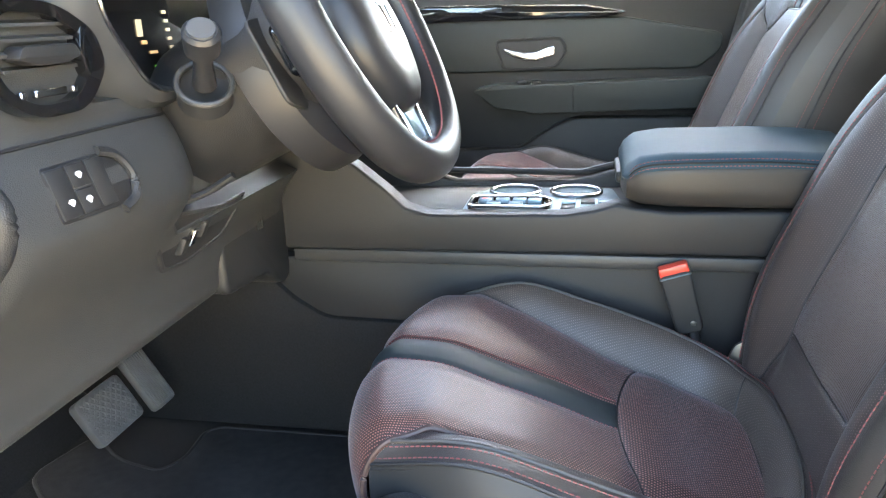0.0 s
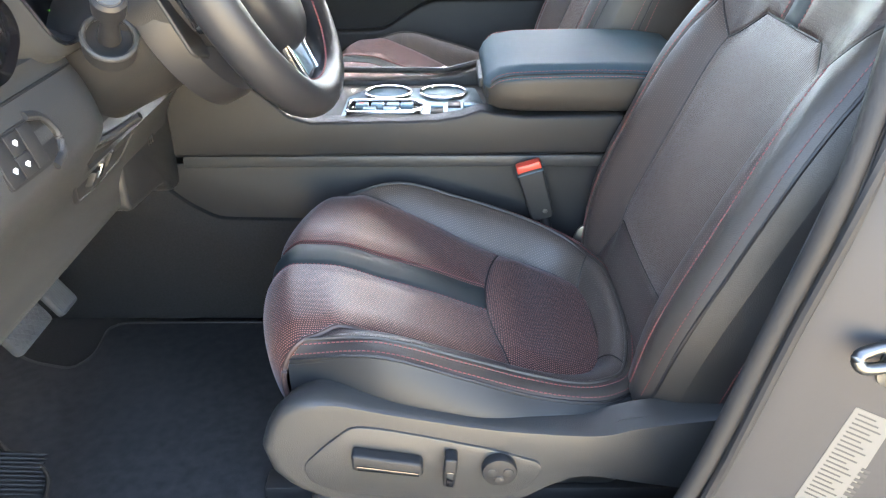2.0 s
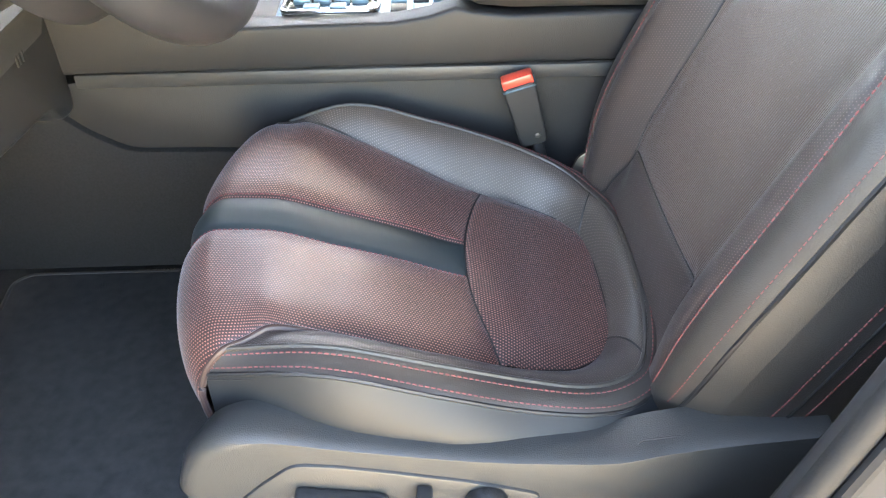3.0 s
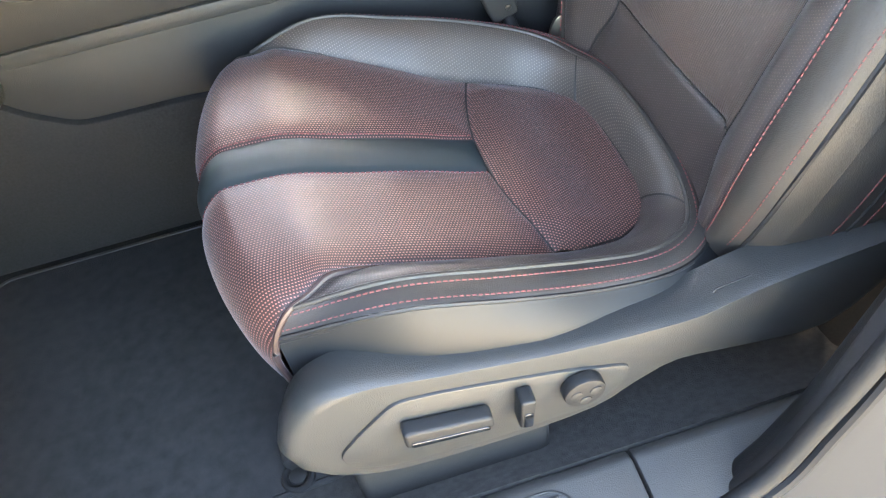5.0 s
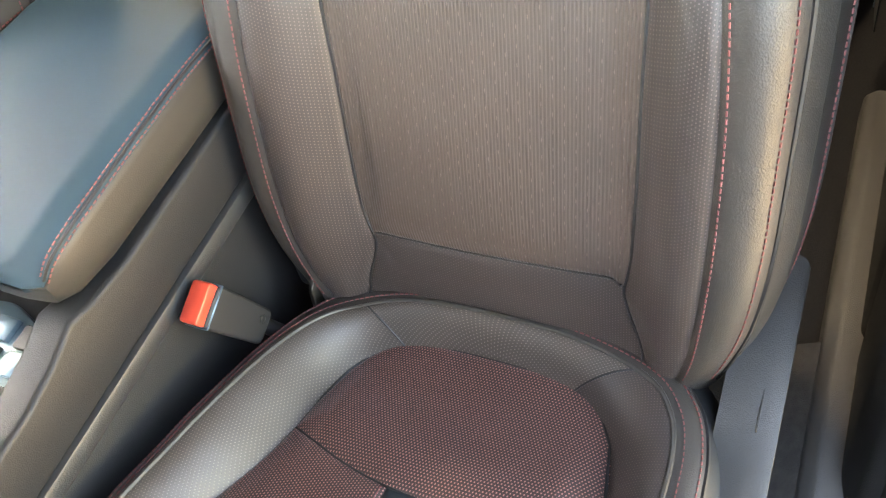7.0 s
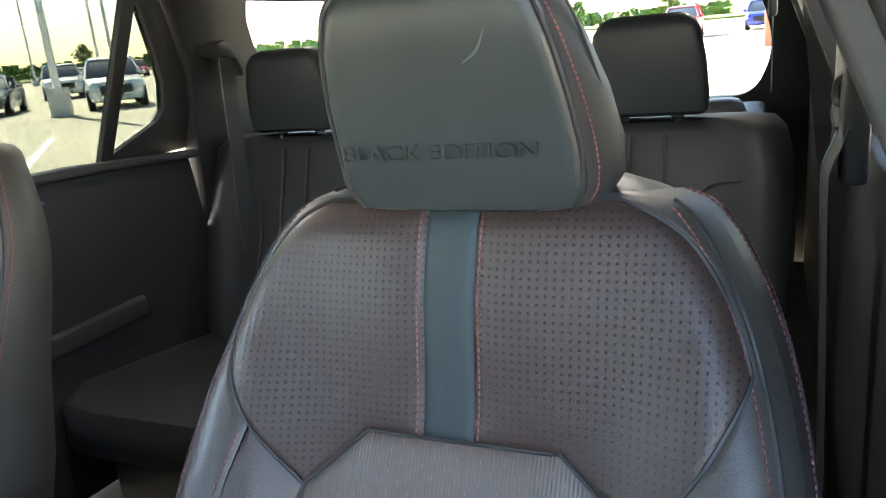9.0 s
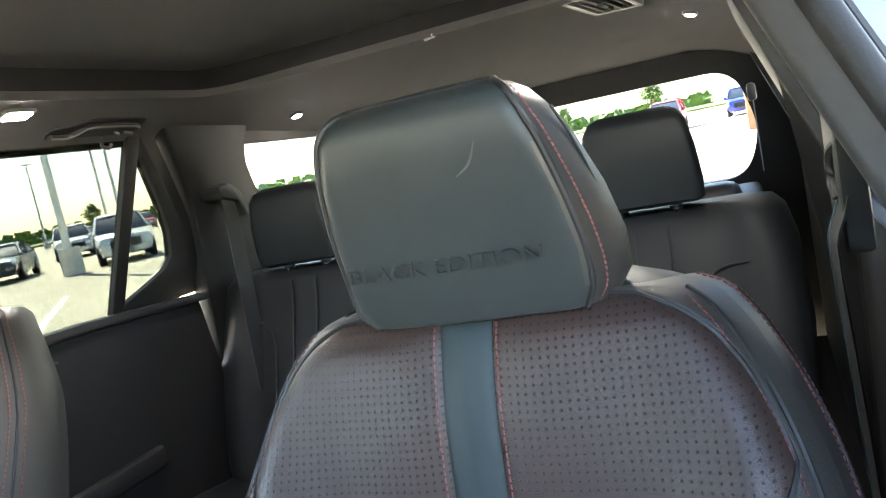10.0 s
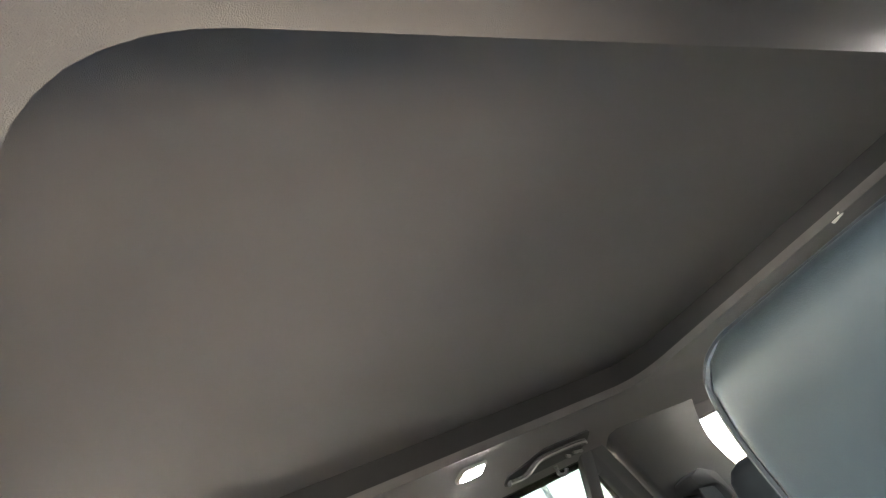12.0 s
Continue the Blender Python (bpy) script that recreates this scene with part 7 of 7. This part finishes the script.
RIM = surf("alloy rim", (0.5, 0.5, 0.52), 0.3, 0.1, 60, 0.0, metal=0.8)
LENS = surf("headlight lens", (0.75, 0.78, 0.8), 0.1, 0.05, 60, 0.0, coat=0.5)


def parked_car(x, y, turn, colour, text, suv=True):
    m = pose(x, y, GROUND, 0, 0, turn)
    car = thing("parked_car", text, "car", m, "cars parked in the lot")
    body = surf("car paint " + text.split()[0], colour, 0.3, 0.05, 60, 0.0, 1, coat=0.6)
    h = 0.0 if suv else -0.22
    stations = [(-2.30, 0.45, 0.72, 0.74), (-2.22, 0.32, 0.92 + h * 0.5, 0.84), (-1.6, 0.25, 1.02 + h * 0.5, 0.92), (-0.95, 0.24, 1.08 + h * 0.5, 0.94), (0.9, 0.24, 1.10 + h * 0.5, 0.94), (2.0, 0.28, 1.08 + h * 0.5, 0.92), (2.28, 0.42, 0.98 + h * 0.5, 0.82)]
    rings = [[m @ Vector((sx, w * a, z)) for a, z in ((-0.92, z0), (-1.0, z0 + 0.25), (-0.97, z1 - 0.08), (-0.86, z1), (0.86, z1), (0.97, z1 - 0.08), (1.0, z0 + 0.25), (0.92, z0))] for sx, z0, z1, w in stations]
    part("body", loft(rings), body, car, "painted body")
    top = 1.70 if suv else 1.42
    base = 1.06 + h * 0.5
    cab = [(-1.15, base, base + 0.02, 0.84), (-0.35, base, top - 0.05, 0.70), (0.2, base, top, 0.70), (1.6 if suv else 0.9, base, top - 0.05, 0.69), (2.15 if suv else 1.8, base, base + 0.1, 0.80)]
    part("cabin_glass", loft([[m @ Vector((sx, a * w * (1.12 if z == z0 else 1.0), z)) for a, z in ((-1, z0), (-1, z1), (1, z1), (1, z0))] for sx, z0, z1, w in cab]), CAR_GLASS, car, "dark glass")
    part("car_roof", loft([[m @ Vector((sx, a * w, z)) for a, z in ((-1, z1 - 0.02), (-0.9, z1 + 0.03), (0.9, z1 + 0.03), (1, z1 - 0.02))] for sx, _, z1, w in cab[1:4]]), body, car, "painted roof")
    for s in (-1, 1):
        for px0, px1 in ((-1.12, -0.38), (0.35, 0.30), (1.7 if suv else 0.9, 2.12 if suv else 1.75)):
            za, zb = base + 0.02, top - 0.03
            part("window_post", tube([m @ Vector((px0 if px0 < 0 else px1, s * 0.90, za)), m @ Vector((px1 if px0 < 0 else px0, s * 0.71, zb))], 0.045, 6), body, car)
        part("headlight", prism([(-2.27, 0.74), (-2.05, 0.88), (-2.02, 0.78), (-2.25, 0.66)], "y", 0.52 * s, 0.90 * s, 0.01), LENS, car, "clear headlight", at=m)
        part("mirror", box_bm(-0.85, -0.68, s * 1.02 - 0.09, s * 1.02 + 0.09, base, base + 0.16, 0.03), body, car, at=m)
    part("grille", box_bm(-2.33, -2.22, -0.5, 0.5, 0.52, 0.80, 0.02), PLASTIC_DARK, car, "dark grille", at=m)
    part("number_plate", box_bm(-2.345, -2.33, -0.2, 0.2, 0.42, 0.52, 0), PAPER, car, at=m)
    for sx in (-1.45, 1.42):
        for s in (-1, 1):
            wheel = part("wheel", disc(0.36, 0.24, 24, 0.04), TYRE, car, "black tyre", at=m @ pose(sx, s * 0.84, 0.36))
            part("wheel_rim", disc(0.24, 0.25, 16, 0.02), RIM, wheel, "alloy rim", at=m @ pose(sx, s * 0.84, 0.36))


for x, y, turn, colour, text, suv in ((21.3, 21.6, 48, (0.80, 0.80, 0.78), "white sport utility car parked in the lot", True),
                                      (29.5, 33.5, 50, (0.78, 0.78, 0.76), "white sport utility car parked in the lot", True),
                                      (20.6, 27.2, 42, (0.045, 0.055, 0.075), "dark blue saloon car parked in the lot", False),
                                      (35.0, 48.0, 50, (0.10, 0.10, 0.11), "dark grey sport utility car parked in the lot", True),
                                      (37.5, 41.0, 48, (0.45, 0.05, 0.05), "red hatchback car parked in the lot", False),
                                      (45.0, 60.0, 48, (0.6, 0.6, 0.6), "silver saloon car parked in the lot", False),
                                      (31.0, 52.0, 48, (0.7, 0.7, 0.68), "white saloon car parked further back", False),
                                      (24.0, 44.0, 45, (0.12, 0.13, 0.15), "dark grey saloon car parked further back", False),
                                      (62.0, 60.0, 50, (0.5, 0.04, 0.04), "red sport utility car parked further back", True),
                                      (46.0, 4.6, 0, (0.5, 0.04, 0.05), "red sport utility car behind the rear window", True),
                                      (52.0, 0.6, 0, (0.03, 0.05, 0.35), "blue sport utility car behind the rear window", True),
                                      (15.0, -2.2, 0, (0.30, 0.36, 0.42), "grey-blue saloon car behind the rear window", False),
                                      (40.0, 12.0, 0, (0.6, 0.08, 0.07), "red saloon car behind the rear window", False)):
    parked_car(x, y, turn, colour, text, suv)
box = thing_mesh("brick_cabin", box_bm(30, 33, -3.0, 0.2, GROUND, GROUND + 1.6, 0.05), surf("red brick", (0.45, 0.20, 0.12), 0.9, 0.2, 8, 0.3, 2), "low red-brown brick hut in the lot", "hut")

POLE = surf("white pole paint", (0.80, 0.80, 0.78), 0.5, 0.05, 20, 0.02)
CONCRETE = surf("pale concrete", (0.62, 0.60, 0.55), 0.9, 0.15, 25, 0.4, 3)


def lamp_post(x, y, tall, group="lamp posts in the lot"):
    p = thing("lamp_post", "tall white lamp post on a concrete base", "lamp post", pose(x, y, GROUND), group)
    part("concrete_base", tube([(x, y, GROUND), (x, y, GROUND + 0.9)], 0.35, 20), CONCRETE, p, "pale concrete base")
    part("pole", tube([(x, y, GROUND + 0.88), (x, y, GROUND + tall)], [0.13, 0.09], 12), POLE, p, "white steel pole")
    part("lamp_head", box_bm(x - 0.6, x + 0.6, y - 0.15, y + 0.15, GROUND + tall - 0.05, GROUND + tall + 0.08, 0.03), POLE, p, "flat lamp head")


for x, y, tall in ((18.3, 20.9, 9.0), (40.0, 40.5, 9.0), (30.0, 46.0, 9.0), (44.0, 46.0, 9.0), (30.0, 60.0, 9.0), (14.0, 34.0, 9.0), (58.0, 70.0, 9.0)):
    lamp_post(x, y, tall)

LEAF = surf("sunlit leaves", (0.10, 0.16, 0.035), 0.8, 0.5, 2, 0.2, 0.6)
BARK = surf("tree bark", (0.10, 0.075, 0.05), 0.9, 0.3, 20, 0.4, 2)


def tree(x, y, tall, seed):
    rnd = random.Random(seed)
    t = thing("tree", "round-crowned green tree at the edge of the lot", "tree", pose(x, y, GROUND), "trees at the edge of the lot")
    bm = tube([(x, y, GROUND), (x, y, GROUND + tall * 0.5)], [tall * 0.03, tall * 0.015], 8)
    for k in range(6):
        a = rnd.random() * 6.28
        tube([(x, y, GROUND + tall * (0.25 + 0.04 * k)), (x + tall * 0.22 * math.cos(a), y + tall * 0.22 * math.sin(a), GROUND + tall * (0.55 + 0.05 * k))], [tall * 0.012, tall * 0.004], 6, bm=bm)
    part("trunk", bm, BARK, t, "brown trunk with limbs")
    verts, faces = [], []
    for k in range(900):
        a, e, r = rnd.random() * 6.283, rnd.uniform(-0.9, 1.5), rnd.uniform(0.5, 1.0)
        lump = 0.8 + 0.2 * math.sin(3 * a + seed) + 0.12 * math.sin(5 * e + seed)
        c = Vector((x + tall * 0.34 * lump * r * math.cos(a) * math.cos(e), y + tall * 0.34 * lump * r * math.sin(a) * math.cos(e), GROUND + tall * 0.62 + tall * 0.33 * lump * r * math.sin(e)))
        s = tall * rnd.uniform(0.02, 0.045)
        n = Vector((rnd.uniform(-1, 1), rnd.uniform(-1, 1), rnd.uniform(-1, 1))).normalized()
        u = n.orthogonal().normalized()
        v = n.cross(u)
        b = len(verts)
        verts += [tuple(c + u * s), tuple(c + v * s * 0.7), tuple(c - u * s), tuple(c - v * s * 0.7)]
        faces.append((b, b + 1, b + 2, b + 3))
    me = bpy.data.meshes.new("crown")
    me.from_pydata(verts, [], faces)
    me.materials.append(LEAF)
    ob = hold(new("crown", me), t)
    ob["label"] = "sunlit green leaves"


for k, (x, y, tall) in enumerate(((100, 108, 5.5), (120, 14, 6.0), (130, 30, 5.0), (108, 90, 5.0), (70, 130, 5.0))):
    tree(x, y, tall, k + 1)
rnd = random.Random(5)
verts, faces = [], []
for k in range(2500):
    a = rnd.uniform(0.05, 1.25)
    d = rnd.uniform(150, 190)
    c = Vector((d * math.cos(a), d * math.sin(a), GROUND + rnd.random() ** 1.5 * 2.2))
    s = rnd.uniform(0.6, 1.6)
    n = Vector((rnd.uniform(-1, 1), rnd.uniform(-1, 1), rnd.uniform(-0.5, 1))).normalized()
    u = n.orthogonal().normalized()
    v = n.cross(u)
    b = len(verts)
    verts += [tuple(c + u * s), tuple(c + v * s), tuple(c - u * s), tuple(c - v * s)]
    faces.append((b, b + 1, b + 2, b + 3))
me = bpy.data.meshes.new("far_hedge")
me.from_pydata(verts, [], faces)
me.materials.append(LEAF)
tagged(hold(new("far_hedge", me), None), "low green hedges and scrub along the horizon", "hedge", kind="stuff")
